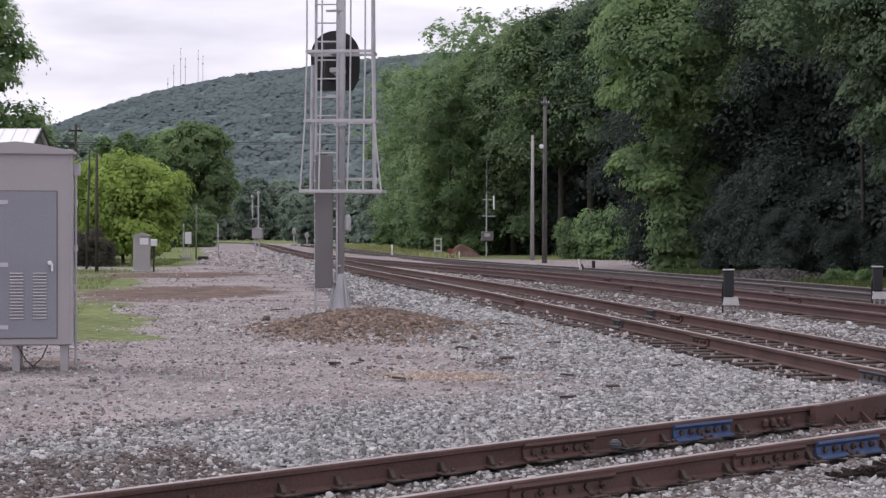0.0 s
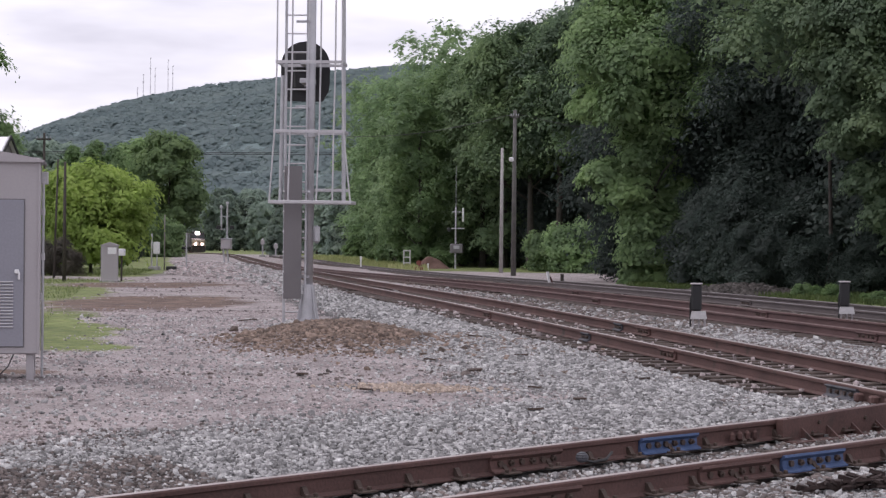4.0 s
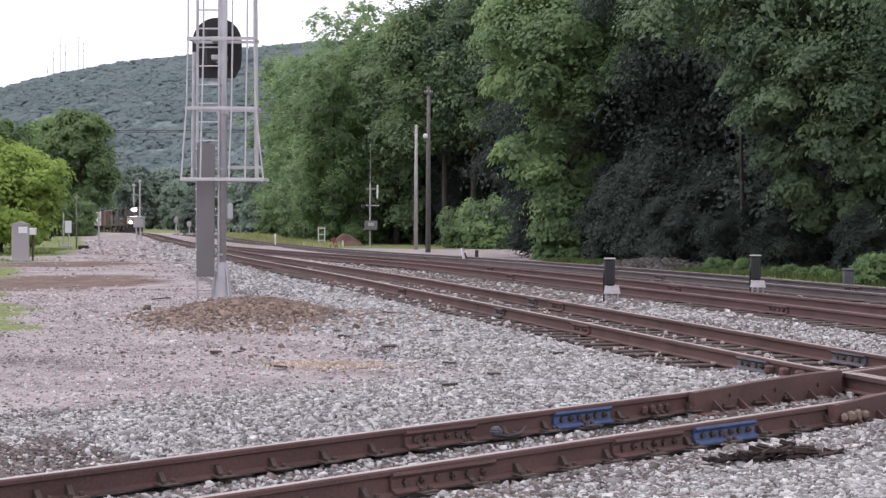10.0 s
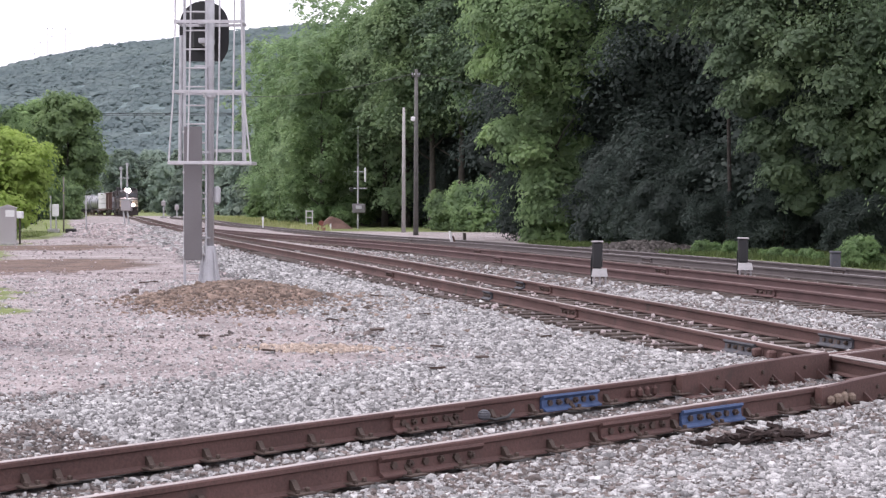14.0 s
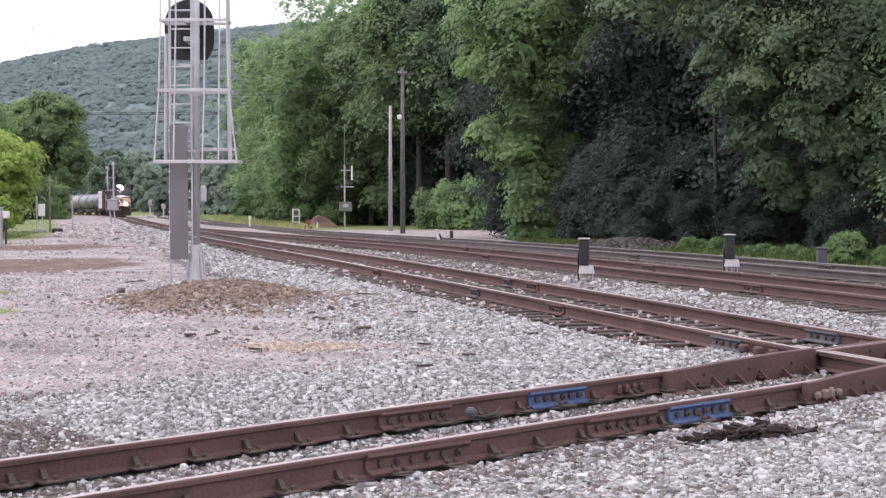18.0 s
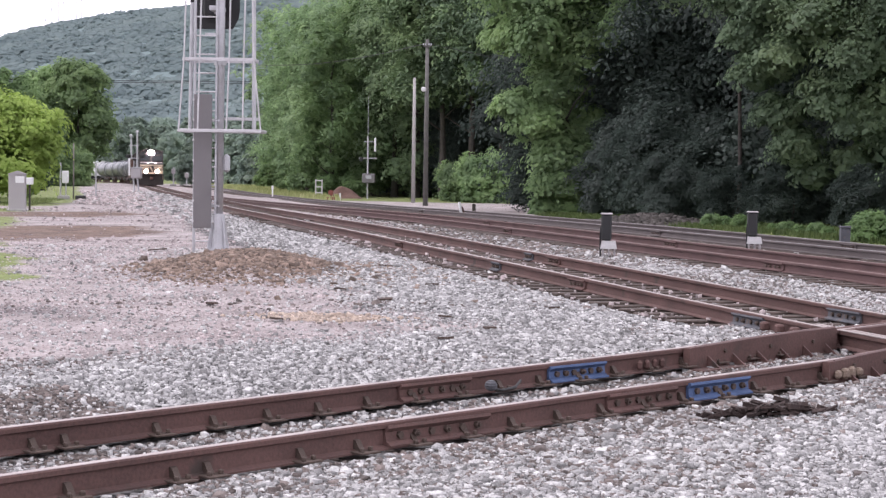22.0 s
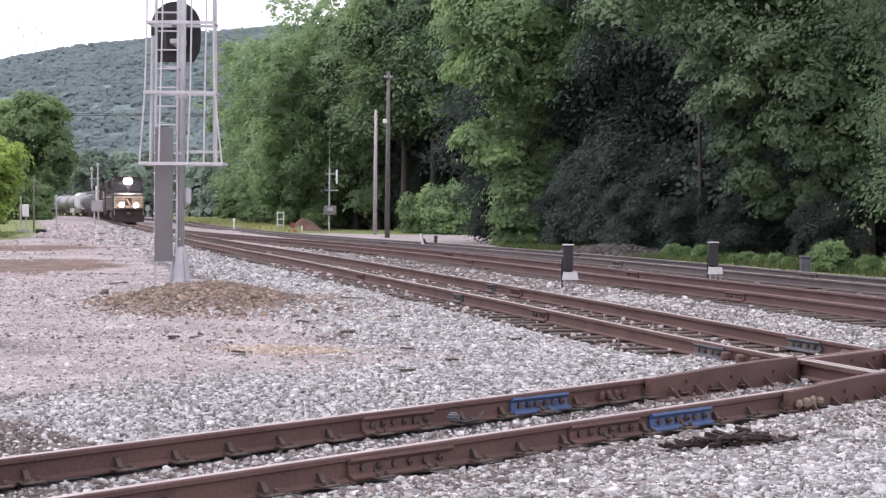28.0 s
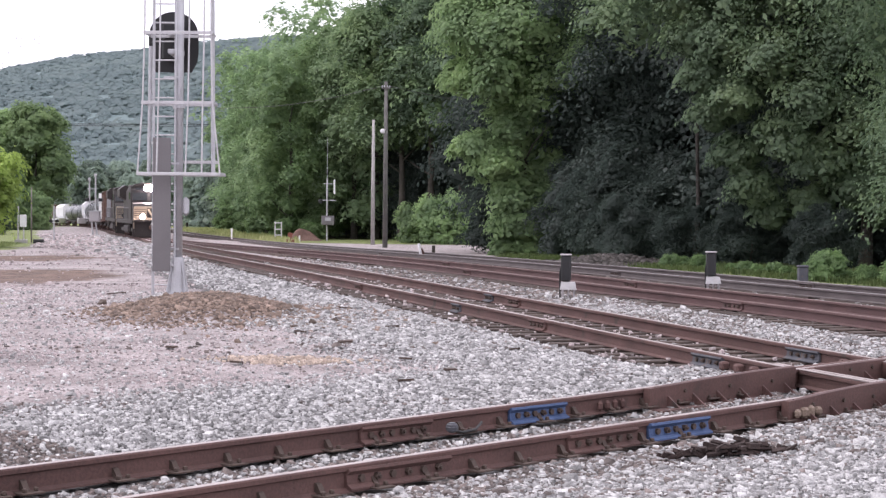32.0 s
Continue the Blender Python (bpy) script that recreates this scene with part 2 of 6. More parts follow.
BARK = material("tree_bark", (0.040, 0.035, 0.030), (0.088, 0.076, 0.066), 0.95, 0.0, 3.0, 22, 0.9, depth=0.04)
ROOFTIN = material("pale_roof_sheet", (0.70, 0.70, 0.72), (0.82, 0.82, 0.84), 0.45, 0.1, 2.0, 30, 0.05)
WIRE = material("black_cable", (0.015, 0.015, 0.016), (0.03, 0.03, 0.03), 0.6)
RUSTRED2 = material("red_paint_faded", (0.15, 0.04, 0.03), (0.22, 0.075, 0.05), 0.7)
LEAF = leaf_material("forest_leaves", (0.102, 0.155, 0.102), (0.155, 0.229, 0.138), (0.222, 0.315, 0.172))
LEAFO = leaf_material("oak_leaves", (0.121, 0.187, 0.095), (0.208, 0.305, 0.140), (0.315, 0.441, 0.186))
# Brighter copy of the forest leaves, with the sunlight put into its colour.
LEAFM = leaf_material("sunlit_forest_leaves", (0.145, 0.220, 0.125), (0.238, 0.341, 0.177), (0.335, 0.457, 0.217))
LEAFB = leaf_material("bright_leaves", (0.109, 0.174, 0.084), (0.176, 0.271, 0.117), (0.252, 0.364, 0.157))
# Shade of the wood's interior put into the leaf colour, dark and bluish.
LEAFSHADE = leaf_material("dark_leaves", (0.054, 0.073, 0.064), (0.064, 0.087, 0.074), (0.080, 0.108, 0.090))
# Distance haze mixed into the hill's green: paler and bluer base colours.
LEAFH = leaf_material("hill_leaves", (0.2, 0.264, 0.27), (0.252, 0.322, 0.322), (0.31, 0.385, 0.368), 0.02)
# Valley haze painted into the far trees' leaves, hence the pale tone.
LEAFHAZE = leaf_material("pale_far_leaves", (0.17, 0.225, 0.195), (0.235, 0.302, 0.245), (0.31, 0.38, 0.285), 0.3)
# Darker copy of the grass; shade at the wood's edge is in the colour.
WEED = leaf_material("shaded_weeds", (0.055, 0.085, 0.030), (0.10, 0.14, 0.05), (0.17, 0.21, 0.085), 0.6)
GRASS = leaf_material("grass_blades", (0.085, 0.12, 0.045), (0.15, 0.19, 0.07), (0.23, 0.26, 0.115), 0.6)
LEAFY = leaf_material("yellow_green_leaves", (0.170, 0.240, 0.060), (0.270, 0.370, 0.090), (0.370, 0.470, 0.130))
LEAFR = leaf_material("deep_oak_leaves", (0.137, 0.206, 0.128), (0.208, 0.297, 0.172), (0.318, 0.424, 0.216))
DRY = leaf_material("dry_brush", (0.075, 0.070, 0.058), (0.115, 0.105, 0.085), (0.160, 0.145, 0.115), 0.6)
PALEGRASS = leaf_material("pale_tall_grass", (0.20, 0.23, 0.09), (0.30, 0.33, 0.14), (0.42, 0.42, 0.22), 0.3)

# ---------- mesh building ----------


class Geo:
    """Vertices and faces of one mesh, gathered piece by piece."""

    def __init__(self):
        self.v, self.f, self.n = [], [], 0

    def add(self, verts, faces):
        self.v.extend(tuple(map(float, p)) for p in verts)
        k = self.n
        self.f.extend(tuple(i + k for i in q) for q in faces)
        self.n += len(verts)
        return self

    def box(self, c, s, bevel=0.0, m=None):
        x, y, z = (k / 2 for k in s)
        b = min(bevel, x * 0.9, y * 0.9, z * 0.9)
        c = Vector(c)
        if b <= 0:
            pts = [Vector((i * x, j * y, k * z)) for k in (-1, 1) for j in (-1, 1) for i in (-1, 1)]
            faces = [(0, 2, 3, 1), (4, 5, 7, 6), (0, 1, 5, 4), (2, 6, 7, 3), (0, 4, 6, 2), (1, 3, 7, 5)]
        else:
            pts, ix = [], {}
            for k in (-1, 1):
                for j in (-1, 1):
                    for i in (-1, 1):
                        for ax in range(3):
                            ix[(i, j, k, ax)] = len(pts)
                            pts.append(Vector((i * (x - b * (ax != 0)), j * (y - b * (ax != 1)), k * (z - b * (ax != 2)))))
            faces = []
            for ax in range(3):
                o = [a for a in range(3) if a != ax]
                for sgn in (-1, 1):
                    q = []
                    for u, w in ((-1, -1), (1, -1), (1, 1), (-1, 1)):
                        t = [0, 0, 0]
                        t[ax], t[o[0]], t[o[1]] = sgn, u, w
                        q.append(ix[(*t, ax)])
                    flip = (sgn > 0) == (ax == 1)
                    faces.append(tuple(reversed(q)) if flip else tuple(q))
            for ax in range(3):
                o = [a for a in range(3) if a != ax]
                for u in (-1, 1):
                    for w in (-1, 1):
                        q = []
                        for e, side in ((-1, o[0]), (1, o[0]), (1, o[1]), (-1, o[1])):
                            t = [0, 0, 0]
                            t[ax], t[o[0]], t[o[1]] = e, u, w
                            q.append(ix[(*t, side)])
                        faces.append(tuple(q))
            for i in (-1, 1):
                for j in (-1, 1):
                    for k in (-1, 1):
                        faces.append(tuple(ix[(i, j, k, a)] for a in range(3)))
        if m is not None:
            pts = [m @ p for p in pts]
        return self.add([p + c for p in pts], faces)

    def tube(self, p0, p1, r0, r1=None, n=10, cap=True):
        p0, p1 = Vector(p0), Vector(p1)
        r1 = r0 if r1 is None else r1
        q = (p1 - p0).to_track_quat("Z", "Y")
        pts = []
        for p, r in ((p0, r0), (p1, r1)):
            for i in range(n):
                a = 2 * math.pi * i / n
                pts.append(p + q @ Vector((r * math.cos(a), r * math.sin(a), 0)))
        faces = [(i, (i + 1) % n, n + (i + 1) % n, n + i) for i in range(n)]
        if cap:
            faces += [tuple(range(n - 1, -1, -1)), tuple(range(n, 2 * n))]
        return self.add(pts, faces)

    def line(self, pts, r, n=6):
        for a, b in zip(pts, pts[1:]):
            self.tube(a, b, r, r, n)
        return self

    def prism(self, outline, depth, m):
        """An outline in the xy plane, drawn out along z by depth and set by the pose m."""
        k = len(outline)
        pts = [m @ Vector((x, y, 0)) for x, y in outline] + [m @ Vector((x, y, depth)) for x, y in outline]
        faces = [(i, (i + 1) % k, k + (i + 1) % k, k + i) for i in range(k)]
        faces += [tuple(range(k - 1, -1, -1)), tuple(range(k, 2 * k))]
        return self.add(pts, faces)

    def sweep(self, profile, centre, side, closed=True, ends=True):
        """A profile of (across, up) carried along the points centre with the unit vectors side."""
        k = len(profile)
        pts = []
        for c, s in zip(centre, side):
            for a, u in profile:
                pts.append((c[0] + s[0] * a, c[1] + s[1] * a, c[2] + u))
        faces = []
        for j in range(len(centre) - 1):
            for i in range(k if closed else k - 1):
                a, b = j * k + i, j * k + (i + 1) % k
                faces.append((a, b, b + k, a + k))
        if ends and closed:
            last = (len(centre) - 1) * k
            faces += [tuple(range(k - 1, -1, -1)), tuple(range(last, last + k))]
        return self.add(pts, faces)

    def mesh(self, name, mat, smooth=False):
        me = bpy.data.meshes.new(name)
        me.from_pydata(self.v, [], self.f)
        bm = bmesh.new()
        bm.from_mesh(me)
        bmesh.ops.recalc_face_normals(bm, faces=bm.faces)
        bm.to_mesh(me)
        bm.free()
        me.materials.append(mat)
        if smooth:
            me.polygons.foreach_set("use_smooth", [True] * len(me.polygons))
        return me


def part(name, geo, mat, parent=None, label="", smooth=False, at=None):
    me = geo if isinstance(geo, bpy.types.Mesh) else geo.mesh(name, mat, smooth)
    ob = new(name, me)
    if parent is not None:
        ob.parent = parent
    if at is not None:
        ob.matrix_basis = at
    if label:
        tagged(ob, label)
    return ob


def thing(name, at, label, category, group="", kind=""):
    ob = new(name)
    ob.empty_display_size = 0.2
    ob.matrix_basis = at
    return tagged(ob, label, category, group, kind)


def bulk(name, verts, faces, mat, smooth=False):
    """One large mesh from arrays: verts (n, 3), faces (m, 3 or 4)."""
    me = bpy.data.meshes.new(name)
    verts, faces = np.asarray(verts, np.float32), np.asarray(faces, np.int32)
    k = faces.shape[1]
    me.vertices.add(len(verts))
    me.vertices.foreach_set("co", verts.ravel())
    me.loops.add(faces.size)
    me.loops.foreach_set("vertex_index", faces.ravel())
    me.polygons.add(len(faces))
    me.polygons.foreach_set("loop_start", np.arange(len(faces), dtype=np.int32) * k)
    me.polygons.foreach_set("loop_total", np.full(len(faces), k, np.int32))
    me.update(calc_edges=True)
    me.validate()
    me.materials.append(mat)
    if smooth:
        me.polygons.foreach_set("use_smooth", np.ones(len(faces), bool))
    return me


def glide(x, xs, ys):
    """Smooth curve through knots."""
    xs, ys = np.asarray(xs, float), np.asarray(ys, float)
    m = np.gradient(ys, xs)
    i = np.clip(np.searchsorted(xs, x) - 1, 0, len(xs) - 2)
    h = xs[i + 1] - xs[i]
    t = (x - xs[i]) / h
    t = np.clip(t, 0, 1)
    return ((2 * t**3 - 3 * t**2 + 1) * ys[i] + (t**3 - 2 * t**2 + t) * h * m[i]
            + (-2 * t**3 + 3 * t**2) * ys[i + 1] + (t**3 - t**2) * h * m[i + 1])


# ---------- the lines of the tracks: y, x, height of the rail head ----------
GAUGE = 1.505
MAIN_Y = [-30, 4, 12, 20, 28, 36, 44, 52, 60, 75, 90, 110, 130, 152, 173, 196, 221, 246, 272, 306, 342, 378, 405, 440, 500, 600, 720]
MAIN_X = [21.0, 9.33, 6.67, 4.135, 1.720, -0.460, -2.430, -4.320, -6.140, -9.34, -12.2, -15.95, -19.9, -24.5, -29.6, -34.9, -40.2, -45.6,
          -51.2, -58.5, -66.9, -77.2, -86.6, -100.5, -128, -187, -270]
Z_Y = [-30, 4, 12, 20, 28, 40, 60, 80, 100, 150, 200, 260, 380, 600, 900, 6000]
Z_M = [-0.02, 0.0, 0.03, 0.066, 0.145, 0.18, 0.08, -0.11, -0.34, -0.72, -0.72, -1.0, -1.8, -2.6, -3.0, -3.0]


Z_YARD = [-0.02, 0.02, 0.08, 0.13, 0.17, *Z_M[5:]]


def main_x(y):
    return glide(y, MAIN_Y, MAIN_X)


def rail_z(y):
    return glide(y, Z_Y, Z_M)


def yard_z(y):
    """Rail height of the sidings, to which the yard's ground keeps."""
    return glide(y, Z_Y, Z_YARD)


EF_Y = [14, 22, 30, 38, 46, 54, 62, 70, 80, 100, 120, 140, 156, 164]
EF_GAP = [5.86, 5.05, 5.08, 4.97, 4.95, 4.95, 4.85, 4.6, 4.2, 3.3, 2.2, 1.1, 0.25, 0.05]
GH_Y = [14, 26, 38, 50, 62, 76, 100, 140, 200, 260]
GH_GAP = [10.06, 9.37, 8.91, 8.92, 8.9, 8.8, 8.4, 7.6, 6.5, 5.5]


def ef_x(y):
    return main_x(y) + glide(y, EF_Y, EF_GAP)


def gh_x(y):
    return main_x(y) + glide(y, GH_Y, GH_GAP)


# the track that crosses in the foreground: middle point, heading, slight bend
AB_P, AB_TH, AB_BEND = (0.0, 13.76), 0.7532, 0.001


def ab_point(s):
    sn, cs = math.sin(AB_TH), math.cos(AB_TH)
    return (AB_P[0] + s * sn + AB_BEND * s * s * cs, AB_P[1] + s * cs - AB_BEND * s * s * sn, np.clip(0.0107 * s, -0.09, 0.10))


AB_S = np.linspace(-40, 60, 401)
AB_XYZ = np.stack([np.broadcast_to(k, AB_S.shape) for k in ab_point(AB_S)], -1)


def ab_offset(x, y):
    """Across and along the crossing track."""
    dx, dy = x - AB_P[0], y - AB_P[1]
    s = dx * math.sin(AB_TH) + dy * math.cos(AB_TH)
    return dx * math.cos(AB_TH) - dy * math.sin(AB_TH) - AB_BEND * s * s, s


MOUND = (-3.82, 28.9)


def smooth01(v):
    v = np.clip(v, 0, 1)
    return v * v * (3 - 2 * v)


def wave(x, y, k, seed):
    """Cheap smooth unevenness from summed sines."""
    r = np.random.RandomState(seed)
    out = np.zeros_like(np.asarray(x, float) + np.asarray(y, float))
    for i in range(7):
        a, p = r.uniform(0, 2 * math.pi), r.uniform(0, 2 * math.pi)
        w = k * r.uniform(0.6, 1.9)
        out = out + np.sin((x * math.cos(a) + y * math.sin(a)) * w + p)
    return out / 7


def ground_z(x, y):
    x, y = np.asarray(x, float), np.asarray(y, float)
    z = yard_z(y) - 0.175 + (rail_z(y) - yard_z(y)) * smooth01(1 - (np.abs(x - main_x(y)) - 1.3) / 1.2)
    n, s = ab_offset(x, y)
    k = smooth01(1 - (np.abs(n) - 1.3) / 1.6)
    z = z * (1 - k) + (np.clip(0.0107 * s, -0.09, 0.10) - 0.165 - 0.05 * smooth01((1.0 - np.abs(n)) / 0.15)) * k
    near = smooth01((n + 1.0) / 3.0) * smooth01(1 - (y - 10) / 14)
    z = z - 0.03 * near
    for fx, lo in ((main_x, 20.6), (ef_x, 22), (gh_x, 22)):
        off = np.abs(x - fx(np.clip(y, 14.5, 160))) / 1.035
        z = z - 0.065 * smooth01((1.75 - off) / 0.3) * smooth01((y - lo) / 0.8) * smooth01((95 - y) / 20)
    left = smooth01((main_x(y) - 2.2 - x) / 3.0)
    z = z + 0.03 * left * smooth01((y - 17) / 4)
    d = np.hypot((x - MOUND[0] - 0.1) / 1.75, (y - MOUND[1]) / 2.5)
    z = z + 0.26 * smooth01(1.15 - d)
    pile = np.hypot((x - 5.9) / 2.6, (y - 63) / 3.0)
    z = z + 0.30 * smooth01(1.0 - pile)
    gap = main_x(y) - x
    z = z + 0.24 * np.exp(-(((gap - 4.6) / 1.7) ** 2)) * smooth01((y - 100) / 14) * smooth01((172 - y) / 14) * (0.8 + 0.5 * wave(x, y, 0.7, 51))
    far = smooth01((np.hypot(x, y) - 60) / 100)
    z = z + 0.018 * wave(x, y, 1.1, 3) + 0.012 * wave(x, y, 4.0, 4) + 0.10 * far * wave(x, y, 0.12, 5)
    return z


def zone_weights(x, y):
    """How much packed dirt, grass and brown muddy ground lies at a place; the muddy weight also paints the cabinet's
    shade.
    """
    r = 0.5 * wave(x, y, 0.9, 11) + 0.35 * wave(x, y, 2.6, 12)
    mx = main_x(y)
    gap = mx - x
    n, al = ab_offset(x, y)
    dirt = smooth01((gap - 3.4 - 4.0 * smooth01((y - 65) / 40) + 2.0 * r) / 2.0) * smooth01((-n - 3.0 + 1.2 * r) / 1.6)
    mud = smooth01(1.45 - np.hypot((x + 10.4) / 2.4, (y - 44) / 6.2) + 0.7 * r) + smooth01(1.4 - np.hypot((x + 15.0) / 3.3, (y - 65) / 6.5) + 0.8 * r)
    # Dark soil under the relay cabinet, with its shadow painted into the same patch.
    mud = mud + smooth01(1.2 - np.hypot((x + 6.9) / 1.0, (y - 21.6) / 0.5) + 0.4 * r)
    mud = np.clip(mud + 1.2 * smooth01(1.3 - np.hypot((x - 5.9) / 2.6, (y - 63) / 3.0)), 0, 1)
    grass = np.maximum(smooth01((gap - 8.4 + 1.6 * r) / 1.2) * smooth01((y - 25 + r) / 1.5),
                       smooth01((x - gh_x(np.clip(y, 15, 255)) - 2.6 + 0.8 * r) / 1.2))
    grass = grass * (1 - mud)
    road = smooth01((y - 74) / 3) * smooth01((142 - y) / 4) * smooth01((0.042 * y - x + r) / 1.5) * smooth01((x - gh_x(np.clip(y, 15, 255)) - 1.2) / 1)
    grass = grass * (1 - road)
    dirt = np.maximum(dirt, road)
    dirt = np.maximum(dirt, smooth01((y - 40) / 30) * smooth01((14 - np.abs(gap)) / 4))
    track = smooth01(1 - np.abs(y - 78 + 0.1 * x) / 9) * smooth01((gap + 2) / 2) * smooth01((y - 60) / 6)
    grass = grass * (1 - 0.9 * track)
    grass = np.maximum(grass, smooth01((np.hypot(x, y) - 330) / 60))
    stain = smooth01(1 - np.hypot((x + 1.8) / 0.9, (y - 20.3) / 0.45) + 0.6 * r) * 0.7
    return dirt, grass, mud, stain


def ground_material():
    m = bpy.data.materials.new("gravel_dirt_and_grass")
    m.use_nodes = True
    n, l = m.node_tree.nodes, m.node_tree.links
    b = n["Principled BSDF"]
    b.inputs["Roughness"].default_value = 0.95
    tc = n.new("ShaderNodeTexCoord")

    def noise(scale, detail=4):
        k = n.new("ShaderNodeTexNoise")
        k.inputs["Scale"].default_value, k.inputs["Detail"].default_value = scale, detail
        l.new(tc.outputs["Object"], k.inputs["Vector"])
        return k.outputs["Fac"]

    def ramp(fac, *stops):
        k = n.new("ShaderNodeValToRGB")
        e = k.color_ramp.elements
        e[0].position, e[0].color = stops[0][0], (*stops[0][1], 1)
        e[1].position, e[1].color = stops[-1][0], (*stops[-1][1], 1)
        for p, c in stops[1:-1]:
            x = e.new(p)
            x.color = (*c, 1)
        l.new(fac, k.inputs[0])
        return k.outputs[0]

    def mix(fac, a, c):
        k = n.new("ShaderNodeMix")
        k.data_type = "RGBA"
        l.new(fac, k.inputs[0])
        l.new(a, k.inputs[6])
        l.new(c, k.inputs[7])
        return k.outputs[2]

    def weight(name, width=0.35):
        a = n.new("ShaderNodeAttribute")
        a.attribute_name = name
        s = n.new("ShaderNodeMath")
        s.operation = "MULTIPLY_ADD"
        s.inputs[1].default_value = 0.9
        l.new(noise(2.2, 8), s.inputs[0])
        l.new(a.outputs["Fac"], s.inputs[2])
        r = n.new("ShaderNodeMapRange")
        r.inputs[1].default_value, r.inputs[2].default_value = 0.95 - width / 2, 0.95 + width / 2
        l.new(s.outputs[0], r.inputs[0])
        return r.outputs[0]

    vor = n.new("ShaderNodeTexVoronoi")
    vor.inputs["Scale"].default_value = 19
    l.new(tc.outputs["Object"], vor.inputs["Vector"])
    bw = n.new("ShaderNodeRGBToBW")
    l.new(vor.outputs["Color"], bw.inputs[0])
    # Ground beneath the loose ballast, darkened to paint the shade in its gaps.
    stones = ramp(bw.outputs[0], (0.15, (0.024, 0.022, 0.022)), (0.5, (0.065, 0.061, 0.060)), (0.9, (0.20, 0.193, 0.19)))
    vor2 = n.new("ShaderNodeTexVoronoi")
    vor2.inputs["Scale"].default_value = 34
    l.new(tc.outputs["Object"], vor2.inputs["Vector"])
    bw2 = n.new("ShaderNodeRGBToBW")
    l.new(vor2.outputs["Color"], bw2.inputs[0])
    grit = ramp(bw2.outputs[0], (0.1, (0.15, 0.128, 0.124)), (0.5, (0.265, 0.235, 0.23)), (0.9, (0.385, 0.355, 0.35)))
    soil = ramp(noise(1.3, 9), (0.3, (0.18, 0.146, 0.138)), (0.5, (0.275, 0.240, 0.233)), (0.7, (0.36, 0.33, 0.325)))
    dirt = mix(noise(3.0, 8), grit, soil)
    mud = ramp(noise(2.4, 8), (0.3, (0.075, 0.048, 0.036)), (0.7, (0.17, 0.115, 0.09)))
    turf = ramp(noise(5.0, 9), (0.3, (0.080, 0.110, 0.030)), (0.55, (0.145, 0.180, 0.052)), (0.75, (0.22, 0.215, 0.09)))
    stain = ramp(noise(14.0, 6), (0.3, (0.26, 0.17, 0.08)), (0.7, (0.42, 0.31, 0.19)))
    col = mix(weight("dirt"), stones, dirt)
    col = mix(weight("mud"), col, mud)
    col = mix(weight("stain"), col, stain)
    col = mix(weight("grass"), col, turf)
    hs = n.new("ShaderNodeHueSaturation")
    mr = n.new("ShaderNodeMapRange")
    mr.inputs[1].default_value, mr.inputs[2].default_value = 0.3, 0.7
    mr.inputs[3].default_value, mr.inputs[4].default_value = 0.68, 1.3
    l.new(noise(0.8, 12), mr.inputs[0])
    l.new(mr.outputs[0], hs.inputs["Value"])
    l.new(col, hs.inputs["Color"])
    l.new(hs.outputs[0], b.inputs["Base Color"])
    bump = n.new("ShaderNodeBump")
    bump.inputs["Strength"].default_value, bump.inputs["Distance"].default_value = 0.8, 0.03
    l.new(vor.outputs["Distance"], bump.inputs["Height"])
    bump.invert = True
    l.new(bump.outputs[0], b.inputs["Normal"])
    return m


def spaced(*runs):
    """Grid lines: runs of (from, to, step)."""
    out = []
    for a, b, s in runs:
        out.extend(np.arange(a, b, s))
    return np.array(out)


def build_ground():
    xs = spaced((-3000, -600, 300), (-600, -200, 50), (-200, -60, 8), (-60, -16, 1.0), (-16, 16, 0.25), (16, 60, 2), (60, 200, 10), (200, 600, 50),
                (600, 3001, 300))
    ys = spaced((-400, -50, 50), (-50, 4, 4), (4, 46, 0.25), (46, 100, 0.6), (100, 220, 2), (220, 700, 10), (700, 1500, 80), (1500, 4001, 250))
    gx, gy = np.meshgrid(xs, ys)
    gz = ground_z(gx, gy)
    v = np.stack([gx, gy, gz], -1).reshape(-1, 3)
    w = len(xs)
    i = (np.arange(len(ys) - 1)[:, None] * w + np.arange(w - 1)[None, :]).ravel()
    me = bulk("ground", v, np.stack([i, i + 1, i + w + 1, i + w], -1), ground_material(), True)
    for name, val in zip(("dirt", "grass", "mud", "stain"), zone_weights(gx, gy)):
        at = me.attributes.new(name, "FLOAT", "POINT")
        at.data.foreach_set("value", np.asarray(val, np.float32).ravel())
    tagged(new("ground", me), "grey gravel yard with brown dirt patches and grass verges", "ground", kind="structure")


